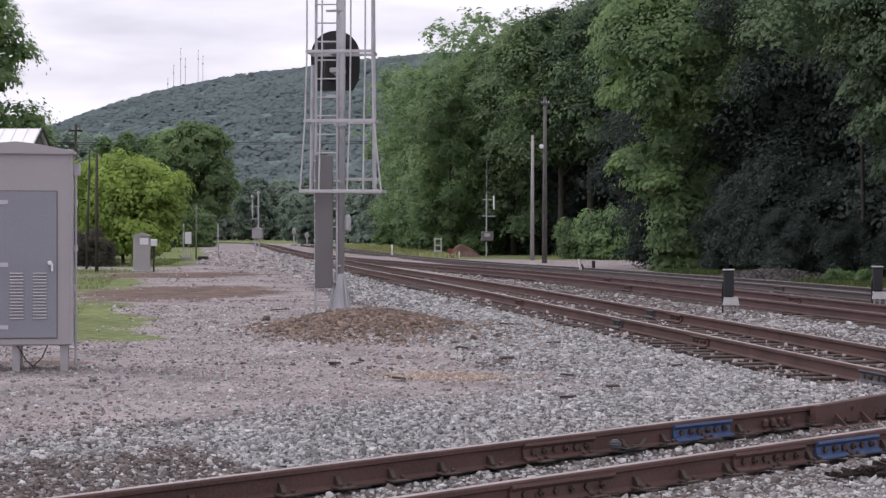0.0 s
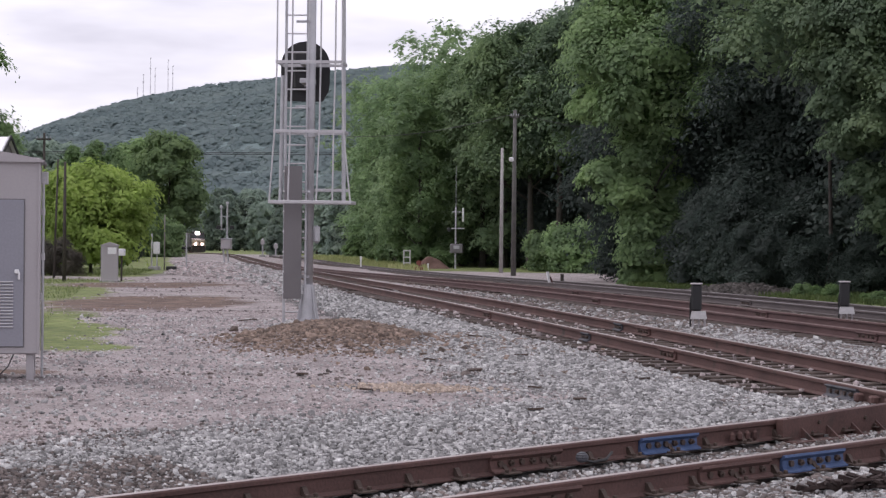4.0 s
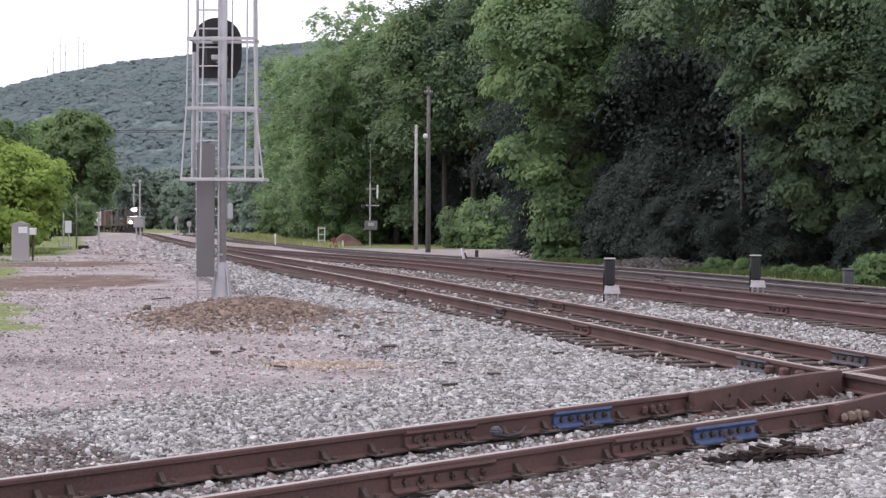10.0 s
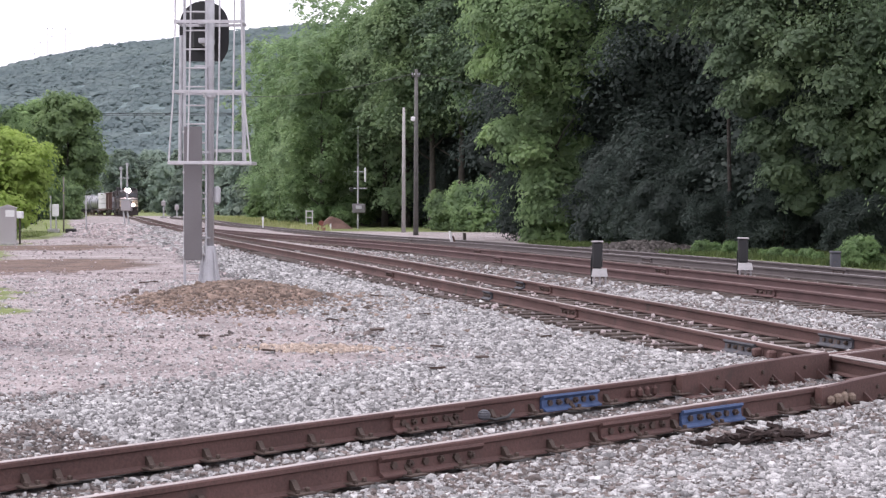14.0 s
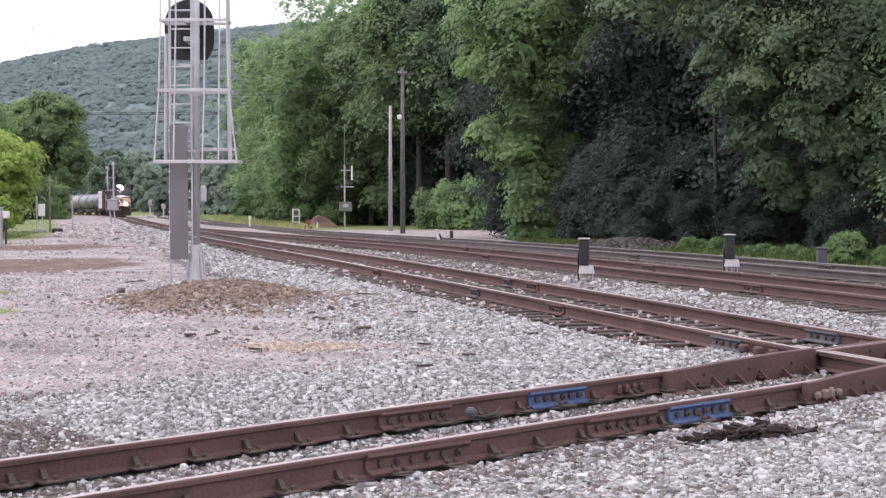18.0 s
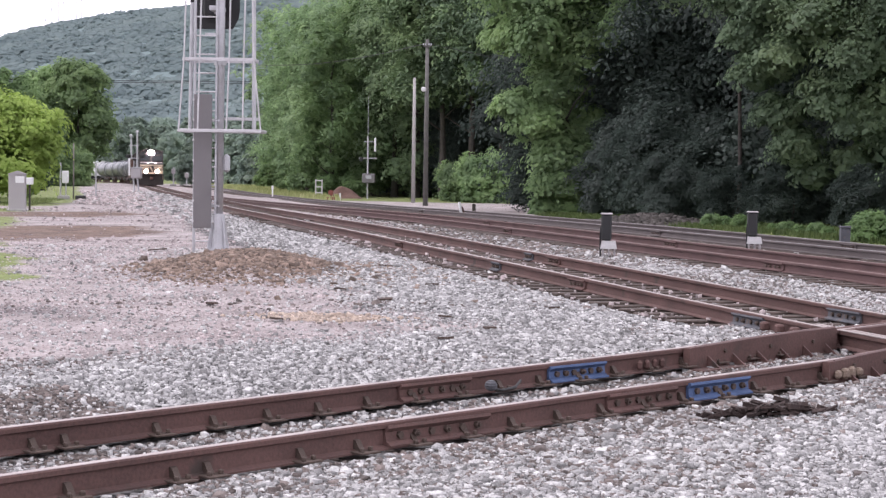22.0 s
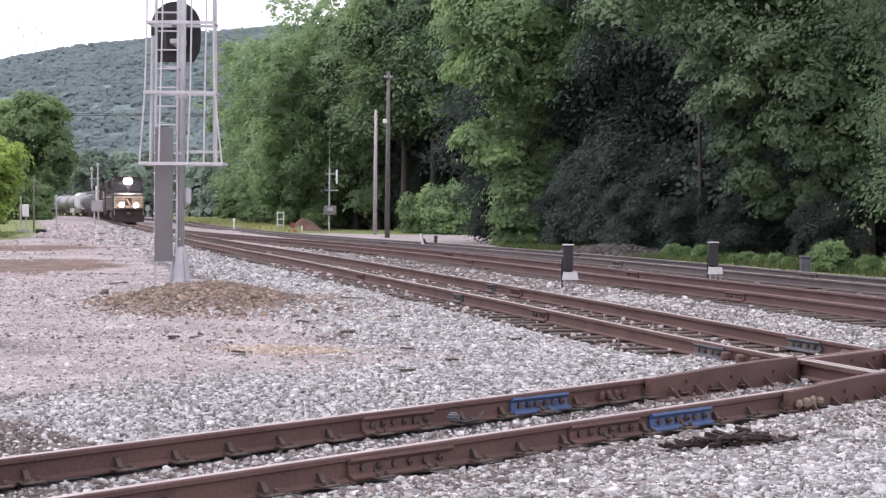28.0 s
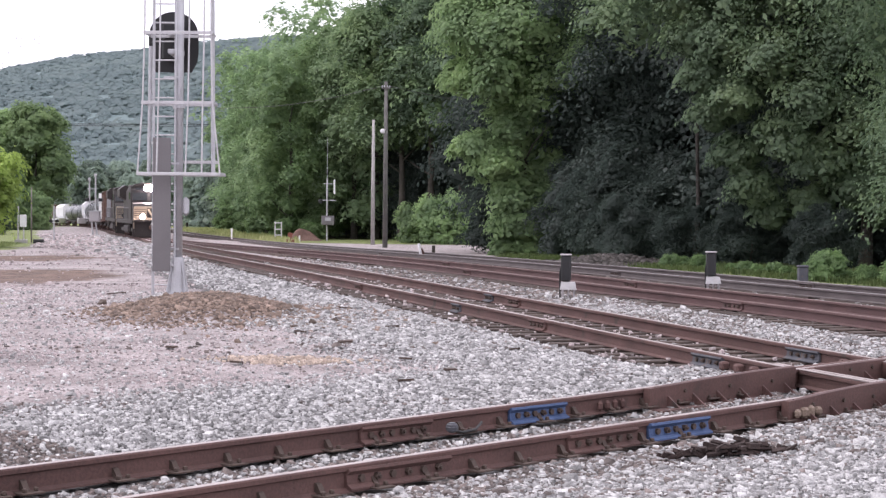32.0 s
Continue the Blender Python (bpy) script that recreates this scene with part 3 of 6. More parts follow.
def scatter(name, x, y, size, mat, label, sink=0.3, seed=1, flat=0.7, lift=None):
    """Loose angular stones lying on the ground at x, y: deformed eight-cornered lumps, in one mesh."""
    r = np.random.RandomState(seed)
    k = len(x)
    corners = np.array([(i, j, h) for h in (-1, 1) for j in (-1, 1) for i in (-1, 1)], float) * 0.5
    c = corners[None] + r.uniform(-0.24, 0.24, (k, 8, 3))
    c = c * (size * r.uniform(0.65, 1.35, (3, k))).T[:, None, :] * np.array([1, 1, flat])
    a, t = r.uniform(0, 2 * math.pi, k), r.uniform(-0.6, 0.6, k)
    ca, sa, ct, st = np.cos(a), np.sin(a), np.cos(t), np.sin(t)
    y1 = c[..., 1] * ct[:, None] - c[..., 2] * st[:, None]
    z1 = c[..., 1] * st[:, None] + c[..., 2] * ct[:, None]
    x2 = c[..., 0] * ca[:, None] - y1 * sa[:, None]
    y2 = c[..., 0] * sa[:, None] + y1 * ca[:, None]
    gz = ground_z(x, y) if lift is None else lift
    v = np.stack([x2 + x[:, None], y2 + y[:, None], z1 + (gz + size * flat * (0.5 - sink))[:, None]], -1)
    f = np.array([(4, 5, 7, 6), (0, 1, 5, 4), (2, 6, 7, 3), (0, 4, 6, 2), (1, 3, 7, 5)])
    faces = (f[None] + 8 * np.arange(k)[:, None, None]).reshape(-1, 4)
    return tagged(new(name, bulk(name, v.reshape(-1, 3), faces, mat)), label, "gravel", kind="stuff")


# ---------- rails ----------
RAIL = [(-0.07, -0.18), (0.07, -0.18), (0.07, -0.168), (0.012, -0.15), (0.009, -0.05), (0.035, -0.04), (0.036, -0.012), (0.028, -0.001),
        (-0.028, -0.001), (-0.036, -0.012), (-0.035, -0.04), (-0.009, -0.05), (-0.012, -0.15), (-0.07, -0.168)]
HEAD = [(-0.0335, -0.014), (-0.027, 0.002), (0.027, 0.002), (0.0335, -0.014)]


def frames_along(px, py, pz):
    tx, ty = np.gradient(px), np.gradient(py)
    k = np.hypot(tx, ty)
    return np.stack([px, py, pz], -1), np.stack([ty / k, -tx / k], -1)


def rail_pair(parent, px, py, pz, web, top):
    c, s = frames_along(px, py, pz)
    for o in (-0.5, 0.5):
        q = c.copy()
        q[:, :2] += s * o * GAUGE
        rail = part("rail", Geo().sweep(RAIL, q, s), web, parent)
        part("running_surface", Geo().sweep(HEAD, q, s), top, rail, "worn steel running surface")
    return c, s


def tie_mesh():
    g = Geo().box((0, 0, -0.09), (2.6, 0.23, 0.18), 0.012)
    return g.mesh("tie", TIE)


TIE_MESH = tie_mesh()


def clip_mesh():
    """Spring anchor with spike heads beside the foot of the rail."""
    g = Geo()
    g.prism([(0, 0), (0.085, 0), (0.06, 0.02), (0.02, 0.075), (0, 0.08)], 0.045, pose(0.012, 0.022, -0.168, 90, 0, 0))
    g.box((0.10, 0, -0.165), (0.12, 0.17, 0.014), 0.003)
    g.box((0.10, 0.05, -0.145), (0.03, 0.03, 0.03), 0.006)
    g.box((0.12, -0.05, -0.145), (0.03, 0.03, 0.03), 0.006)
    return g.mesh("rail_anchor", BOLT)


CLIP_MESH = clip_mesh()


def lay_ties(parent, c, s, step, lo, hi, seed, clips=0, keep=None, drop=0.0):
    r = random.Random(seed)
    d = np.concatenate([[0], np.cumsum(np.hypot(*np.diff(c[:, :2], axis=0).T))])
    at = lo
    while at < hi:
        i = int(np.searchsorted(d, at))
        if i >= len(c) - 1:
            break
        a = math.degrees(math.atan2(s[i][1], s[i][0])) + r.uniform(-1.2, 1.2)
        x, y, z = c[i]
        if keep is None or keep(x, y):
            m = pose(x + r.uniform(-0.05, 0.05) * s[i][0], y, z - 0.182 - drop + r.uniform(-0.006, 0.002), 0, 0, a)
            part("tie", TIE_MESH, TIE, parent, at=m)
            if clips:
                for o in (-0.5, 0.5):
                    for w in (0, 180):
                        part("rail_anchor", CLIP_MESH, BOLT, parent,
                             at=pose(x + s[i][0] * o * GAUGE, y + s[i][1] * o * GAUGE, z, 0, 0, a + w))
        at += step + r.uniform(-0.03, 0.03)


def far_ties(parent, fx, fz, lo, hi):
    """The ties further off, joined in one mesh."""
    y = np.arange(lo, hi, 0.72)
    x, z = fx(y), fz(y) - 0.15
    slope = np.gradient(x, y)
    a = np.stack([np.ones_like(y), -slope], -1) / np.hypot(1, slope)[:, None]
    t = np.stack([-a[:, 1], a[:, 0]], -1)
    corner = [(i, j, h) for h in (-0.16, 0.0) for i, j in ((-1.3, -0.115), (1.3, -0.115), (1.3, 0.115), (-1.3, 0.115))]
    v = np.stack([np.stack([x + i * a[:, 0] + j * t[:, 0], y + i * a[:, 1] + j * t[:, 1], z + h], -1) for i, j, h in corner], 1)
    f = np.array([(4, 5, 6, 7), (0, 1, 5, 4), (2, 3, 7, 6), (1, 2, 6, 5), (3, 0, 4, 7)])
    faces = (f[None] + 8 * np.arange(len(y))[:, None, None]).reshape(-1, 4)
    tagged(part("tie_row", bulk("tie_row", v.reshape(-1, 3), faces, TIE), TIE, parent), kind="stuff")


def joint_bar(parent, p, heading, length, mat, label, bolts=6):
    """Splice bars on both sides of a rail with their bolts; p is the rail head's middle."""
    m = pose(*p, 0, 0, heading)
    bar = part("joint_bar", Geo().prism([(0.012, -0.160), (0.088, -0.170), (0.088, -0.158), (0.042, -0.135), (0.034, -0.075), (0.064, -0.047), (0.058, -0.028), (0.012, -0.034)], length,
               pose(0, length / 2, 0, 90, 0, 0))
               .prism([(-0.012, -0.034), (-0.058, -0.028), (-0.064, -0.047), (-0.034, -0.075), (-0.042, -0.135), (-0.088, -0.158), (-0.088, -0.170), (-0.012, -0.160)], length,
               pose(0, length / 2, 0, 90, 0, 0)), mat, parent, label, at=m)
    for i in range(bolts):
        y = (i + 0.5) / bolts * length * 0.9 - length * 0.45
        sd = 1 if i % 2 else -1
        g = Geo().tube((-sd * 0.06, y, -0.1), (sd * 0.066, y, -0.1), 0.027, n=6).tube((sd * 0.06, y, -0.1), (sd * 0.085, y, -0.1), 0.012, n=6)
        part("track_bolt", g, BOLT, bar)
    return bar

# ---------- tracks ----------


def cross_point():
    """Where the main track's middle line meets the crossing track's."""
    i = np.argmin(np.abs(AB_XYZ[:, 0] - main_x(AB_XYZ[:, 1])))
    return AB_XYZ[i], AB_S[i]


CROSS, CROSS_S = cross_point()
AB_HEAD = math.degrees(AB_TH)


def build_tracks():
    near = thing("railway_track", pose(0, 0, 0), "rusty steel track with blue joint bars crossing the main line", "railway track", "tracks")
    c, across = rail_pair(near, AB_XYZ[:, 0], AB_XYZ[:, 1], AB_XYZ[:, 2], RUST, RAILTOP)
    lay_ties(near, c, across, 0.52, 27, 62, 1, clips=1, drop=0.03, keep=lambda x, y: abs(x) < 8 and abs(math.hypot(x - CROSS[0], y - CROSS[1])) > 1.6)

    def ab_rail(s_along, side):
        i = int(np.argmin(np.abs(AB_S - s_along)))
        p = AB_XYZ[i]
        return (p[0] + across[i][0] * side * GAUGE / 2, p[1] + across[i][1] * side * GAUGE / 2, p[2])

    joint_bar(near, ab_rail(1.91, -1), -AB_HEAD, 0.75, BLUE, "blue-painted insulated joint bar")
    joint_bar(near, ab_rail(2.12, 1), -AB_HEAD, 0.82, BLUE, "blue-painted insulated joint bar")
    for at, side, ln in ((0.25, -1, 0.8), (-1.27, 1, 1.0), (1.08, 1, 0.85), (-9.5, -1, 0.9), (-11, 1, 0.9)):
        joint_bar(near, ab_rail(at, side), -AB_HEAD, ln, RUST, "rusty joint bar")
    # round bond terminal beside the far rail, with its short cable
    b = ab_rail(0.80, -1)
    g = Geo()
    for i in range(5):
        a0, a1 = i * 0.5 - 1.25, (i + 1) * 0.5 - 1.25
        g.tube((b[0] + 0.13, b[1] - 0.11, b[2] - 0.10 + 0.045 * math.sin(a0)), (b[0] + 0.13, b[1] - 0.11, b[2] - 0.10 + 0.045 * math.sin(a1)),
               0.05 * math.cos(a0) + 0.004, 0.05 * math.cos(a1) + 0.004, 10)
    part("bond_terminal", g, TEAL, near, "grey-blue bond terminal", True)
    part("bond_cable", Geo().line([(b[0] + 0.13, b[1] - 0.11, b[2] - 0.12), (b[0] + 0.22, b[1] - 0.02, b[2] - 0.15), (b[0] + 0.33, b[1] + 0.12, b[2] - 0.14),
                                   (b[0] + 0.38, b[1] + 0.28, b[2] - 0.1)], 0.012), WIRE, near)

    main = thing("railway_track", pose(0, 0, 0), "main line of brown rails on dark ties curving away", "railway track", "tracks")
    y = np.concatenate([np.arange(-6, 60, 0.5), np.arange(60, 160, 2.0), np.arange(160, 700, 6.0)])
    c, s = rail_pair(main, main_x(y), y, rail_z(y), RUST, RAILTOP)
    lay_ties(main, c, s, 0.50, 14, 80, 2, clips=0, keep=lambda x, yy: math.hypot(x - CROSS[0], yy - CROSS[1]) > 1.5 or yy > 21)

    far_ties(main, main_x, rail_z, 72, 300)

    def main_rail(yy, side):
        i = int(np.argmin(np.abs(y - yy)))
        return (c[i][0] + s[i][0] * side * GAUGE / 2, c[i][1] + s[i][1] * side * GAUGE / 2, c[i][2]), math.degrees(math.atan2(s[i][1], s[i][0]))

    for yy, side, mat, ln, lab in ((20.8, -1, TEAL, 0.8, "pale blue insulated joint bar"), (21.5, 1, TEAL, 0.8, "pale blue insulated joint bar"),
                                   (30.4, -1, TEAL, 0.5, "pale blue insulated joint bar"), (33.4, 1, TEAL, 0.5, "pale blue insulated joint bar"),
                                   (31.8, 1, RUST, 0.7, "rusty joint bar"), (26.5, -1, RUST, 0.7, "rusty joint bar"), (38, -1, RUST, 0.7, "rusty joint bar")):
        p, a = main_rail(yy, side)
        joint_bar(main, p, a, ln, mat, lab, 4)

    for fx, lo, hi, lab, web, top in ((ef_x, 15, 163, "red-brown rusty siding joining the main line", RUSTRED, OLDTOP),
                                      (gh_x, 15, 255, "outer siding of dull grey rails beside the trees", GREYRAIL, GREYTOP)):
        tr = thing("railway_track", pose(0, 0, 0), lab, "railway track", "tracks")
        yy = np.concatenate([np.arange(lo, 60, 0.5), np.arange(60, hi, 2.0)])
        c2, s2 = rail_pair(tr, fx(yy), yy, yard_z(yy), web, top)
        lay_ties(tr, c2, s2, 0.53, 4, 60, 5, keep=lambda x, q: q > 22)
        far_ties(tr, fx, yard_z, 72, hi)
        for k in range(9):
            i = 16 + 17 * k
            if i < len(yy):
                side = -1 if k % 2 else 1
                p = (c2[i][0] + s2[i][0] * side * GAUGE / 2, c2[i][1] + s2[i][1] * side * GAUGE / 2, c2[i][2])
                joint_bar(tr, p, math.degrees(math.atan2(s2[i][1], s2[i][0])), 0.8, web, "rusty joint bar", 4)
    return ab_rail, main_rail


def build_crossing(ab_rail, main_rail):
    """The crossing of the two lines: guard bars, corner castings and long timbers."""
    d = thing("rail_crossing", pose(*CROSS[:2], 0), "heavy rusty steel diamond where two tracks cross", "rail crossing")
    inv = pose(-CROSS[0], -CROSS[1], 0)
    ang_m = main_rail(19, 1)[1]
    # heavy bars on both sides of the foreground track's rails, broken where the main line's rails pass, with gussets
    for side in (-1, 1):
        cut = []
        for other in (-1, 1):
            best = min(np.arange(CROSS_S - 4, CROSS_S + 4, 0.02),
                       key=lambda q: abs((ab_rail(q, side)[0] - float(main_x(ab_rail(q, side)[1]))) / 1.035 - other * GAUGE / 2))
            cut.append(float(best))
        cut.sort()
        first = 3.6 if side < 0 else 3.55
        for lo, hi in ((first, cut[0] - 0.06), (cut[0] + 0.16, cut[1] - 0.16), (cut[1] + 0.16, cut[1] + 2.4)):
            for off in (0.080, -0.085):
                start = lo + 0.8 if off < 0 and lo == first else lo
                p, q = Vector(ab_rail(start, side)), Vector(ab_rail(hi, side))
                t = (q - p).normalized()
                nrm = Vector((t.y, -t.x, 0))
                ln = (q - p).length
                m = inv @ Matrix.Translation(p + nrm * off) @ pose(0, 0, 0, 0, 0, -AB_HEAD)
                rise = 0.062 if off > 0 and lo == first else 0.014
                edge = [(0.0, -0.2), (ln, -0.2), (ln, rise), (ln * 0.72, rise * 0.92), (ln * 0.38, rise * 0.55), (0.22, 0.008), (0.0, 0.002)]
                bar = part("guard_bar", Geo().prism(edge, 0.075, m @ pose(0, 0, 0, 0, 0, 90) @ pose(0, 0.037, 0, 90, 0, 0)), RUST, d, "dark rusty flange bar rising to the crossing")
                if off > 0:
                    part("bar_lip", Geo().line([(0, 0.1, 0.0), (0, ln * 0.38, rise * 0.55), (0, ln * 0.72, rise * 0.92), (0, ln - 0.02, rise)], 0.016), OLDTOP, bar, at=m @ pose(0.022, 0, 0.002))
                    y0 = 0.30
                    while y0 < ln - 0.12:
                        gg = Geo().prism([(0, -0.2), (0.15, -0.2), (0.13, -0.18), (0.012, -0.09), (0, -0.085)], 0.022, m @ pose(0.038, y0, 0, 90, 0, 0))
                        part("gusset", gg, RUST, bar)
                        y0 += 0.40
                    for k in range(3):
                        part("bolt_head", Geo().tube((0.036, ln * (0.22 + 0.3 * k), -0.05), (0.06, ln * (0.22 + 0.3 * k), -0.05), 0.02, n=6), BOLT, bar, at=m)
                    part("base_plate", Geo().box((0.09, ln / 2, -0.2), (0.22, ln, 0.02), 0.003), RUST, bar, at=m)
        # heel block of stones and bolts at the bar's start
        hp = Vector(ab_rail(first - 0.55 if side < 0 else first + 0.26, side))
        hm = inv @ Matrix.Translation(hp) @ pose(0, 0, 0, 0, 0, -AB_HEAD)
        for k in range(4):
            part("heel_block", Geo().box((0.055 if side < 0 else 0.15, -0.16 + 0.11 * k, -0.11), (0.06 if side < 0 else 0.05 + 0.02 * (k % 2), 0.05 if side < 0 else 0.09, 0.09 if side < 0 else 0.075 + 0.02 * (k % 3)), 0.022), RUST if side < 0 else RUSTPALE, d, at=hm)
    # main line's bars inside the crossing, wide worn tops
    for side in (-1, 1):
        p, a = main_rail(CROSS[1], side)
        m = inv @ pose(*p, 0, 0, a)
        for off, w in ((-0.095 * side, 0.085),):
            g = Geo().box((off, 0, -0.085), (w, 2.5, 0.175), 0.012, None)
            part("guard_bar", moved(g, m), RUST, d)
        part("worn_plate", moved(Geo().box((-0.095 * side, 0, 0.006), (0.07, 2.4, 0.006), 0.001), m), RAILTOP, d, "worn bright steel top")
        part("worn_plate", moved(Geo().box((0, 0, 0.006), (0.075, 2.2, 0.006), 0.001), m), RAILTOP, d, "worn bright steel top")
        for k in range(3):
            part("bolt_block", moved(Geo().box((-0.09, 1.35 + 0.36 * k, -0.09), (0.10, 0.10, 0.10), 0.02), m), RUST, d)
    # long timbers below
    for k in range(-4, 5):
        m = inv @ pose(CROSS[0], CROSS[1], 0, 0, 0, ang_m) @ pose(0, k * 0.55, 0)
        part("timber", moved(Geo().box((0, 0, -0.29), (4.4, 0.26, 0.2), 0.015), m), TIE, d)
    return d


def moved(geo, m):
    geo.v = [tuple(m @ Vector(p)) for p in geo.v]
    return geo


# ---------- the tall signal ----------
SIG = (-4.32, 29.6)


def build_signal():
    x0, y0 = SIG
    zb = 0.27
    t = thing("signal_mast", pose(x0, y0, zb), "tall galvanised railway signal with ladder, cage and black signal head", "railway signal")
    part("foundation", Geo().box((0, 0, -0.14), (0.62, 0.62, 0.30), 0.03), CONCRETE, t, "concrete footing sunk in gravel")
    g = Geo().tube((0, 0, 0.01), (0, 0, 0.06), 0.19, n=20).tube((0, 0, 0.06), (0, 0, 0.62), 0.15, 0.105, 20)
    for k in range(4):
        a = k * 90 + 45
        g.prism([(0.09, 0.02), (0.24, 0.02), (0.22, 0.08), (0.11, 0.6), (0.09, 0.6)], 0.016, pose(0, 0, 0, 0, 0, a) @ pose(0, 0.008, 0, 90, 0, 0))
    part("base_casting", g, GALV, t, smooth=False)
    part("mast", Geo().tube((0, 0, 0.05), (0.035, 0, 7.05), 0.076, 0.064, 20), GALV, t, smooth=True)
    part("mast_cap", Geo().tube((0.035, 0, 7.05), (0.035, 0, 7.11), 0.095, 0.05, 16), GALV, t)
    # ladder
    lad = part("ladder", Geo().box((-0.385, -0.10, 3.5), (0.045, 0.025, 7.0), 0.004).box((-0.035, -0.10, 3.62), (0.03, 0.025, 6.75), 0.004), GALV, t)
    for k in range(23):
        z = 0.17 + 0.305 * k
        part("rung", Geo().tube((-0.385, -0.1, z), (-0.035, -0.1, z), 0.0125, n=8), ALU, lad)
    for k in range(5):
        z = 0.75 + 1.4 * k
        part("bracket", Geo().box((-0.1, -0.06, z), (0.26, 0.03, 0.04), 0.004), GALV, lad)
    pn = part("climb_guard", Geo().box((-0.242, -0.145, 1.48), (0.295, 0.03, 2.18), 0.006), CASEDARK, t, "dark grey sheet guard over the ladder")
    for k in range(7):
        for sx in (-0.395, -0.07):
            part("rivet", Geo().box((sx, -0.15, 0.5 + 0.33 * k), (0.03, 0.03, 0.035), 0.006), ALU, pn)
    # working platform and cage
    zp = 1.975
    pl = part("platform", Geo().box((0.06, 0.33, zp), (1.30, 0.05, 0.055), 0.006).box((0.06, -0.36, zp), (1.30, 0.045, 0.055), 0.006)
              .box((-0.60, -0.015, zp), (0.045, 0.70, 0.05), 0.005).box((0.72, -0.015, zp), (0.045, 0.70, 0.05), 0.005), ALU, t)
    for k in range(12):
        part("grating_bar", Geo().box((-0.05 + 0.065 * k, -0.015, zp), (0.008, 0.66, 0.03), 0.0), GALV, pl)
    part("kick_rail", Geo().box((0.33, 0.28, zp + 0.21), (0.58, 0.03, 0.05), 0.004), ALU, t)
    hoops = ((zp, -0.61, 0.725), (zp + 1.155, -0.53, 0.60), (zp + 2.285, -0.50, 0.57), (zp + 3.415, -0.50, 0.57), (zp + 4.54, -0.50, 0.57))
    for z, a, b in hoops[1:]:
        g = Geo()
        g.box(((a + b) / 2, -0.33, z), (b - a + 0.05, 0.014, 0.052), 0.003).box(((a + b) / 2, 0.31, z), (b - a, 0.012, 0.05), 0.003)
        g.box((a, -0.01, z), (0.014, 0.64, 0.05), 0.003).box((b, -0.01, z), (0.014, 0.64, 0.05), 0.003)
        part("hoop", g, ALU, t)
    xs = [(-0.61, -0.53, -0.50, -0.33), (0.725, 0.60, 0.57, -0.33), (0.165, 0.205, 0.22, -0.33), (0.43, 0.44, 0.46, -0.33), (-0.30, -0.275, -0.25, -0.33)]
    for a, b, c, yy in xs:
        g = Geo().line([(a, yy, zp), (b, yy, zp + 1.155), (c, yy, zp + 2.285), (c, yy, zp + 4.6)], 0.014, 8)
        part("cage_bar", g, ALU, t)
    part("hand_post", Geo().tube((0.565, 0.1, zp), (0.52, 0.1, zp + 4.4), 0.036, n=12), GALV, t)
    part("hand_post", Geo().tube((-0.49, 0.1, zp), (-0.47, 0.1, zp + 2.1), 0.034, n=12), GALV, t)
    # signal head, seen from its back
    out = []
    for k in range(25):
        a = math.pi * k / 24
        out.append((0.415 * math.cos(a), 0.10 + 0.41 * math.sin(a)))
    out += [(-0.415, -0.18), (-0.395, -0.33), (-0.30, -0.50), (0.30, -0.50), (0.395, -0.33), (0.415, -0.18)]
    hz = 4.455 - zb
    hd = part("background_plate", Geo().prism(out, 0.02, pose(-0.17, 0.62, hz, 90, 0, 0)), BLACK, t, "black oval background plate of the signal")
    part("lamp_housing", Geo().box((-0.17, 0.50, hz), (0.34, 0.2, 0.62), 0.03), BLACK, hd)
    for z in (-0.15, 0.15):
        part("hood", Geo().tube((-0.17, 0.63, hz + z), (-0.17, 0.9, hz + z - 0.02), 0.125, 0.13, 16, False), BLACK, hd)
    for z in (0.1, -0.2):
        part("head_bracket", Geo().box((-0.07, 0.22, hz + z), (0.22, 0.4, 0.08), 0.01), GALV, t)
    part("latch", Geo().box((-0.13, 0.385, hz - 0.22), (0.05, 0.03, 0.09), 0.01), GALV, hd)
    part("junction_box", Geo().box((0.13, 0.0, 1.45), (0.11, 0.14, 0.30), 0.04), GALV, t, smooth=False)
    part("clamp", Geo().tube((0.012, 0, 3.05), (0.012, 0, 3.16), 0.105, n=16), GALV, t)


# ---------- equipment cases ----------


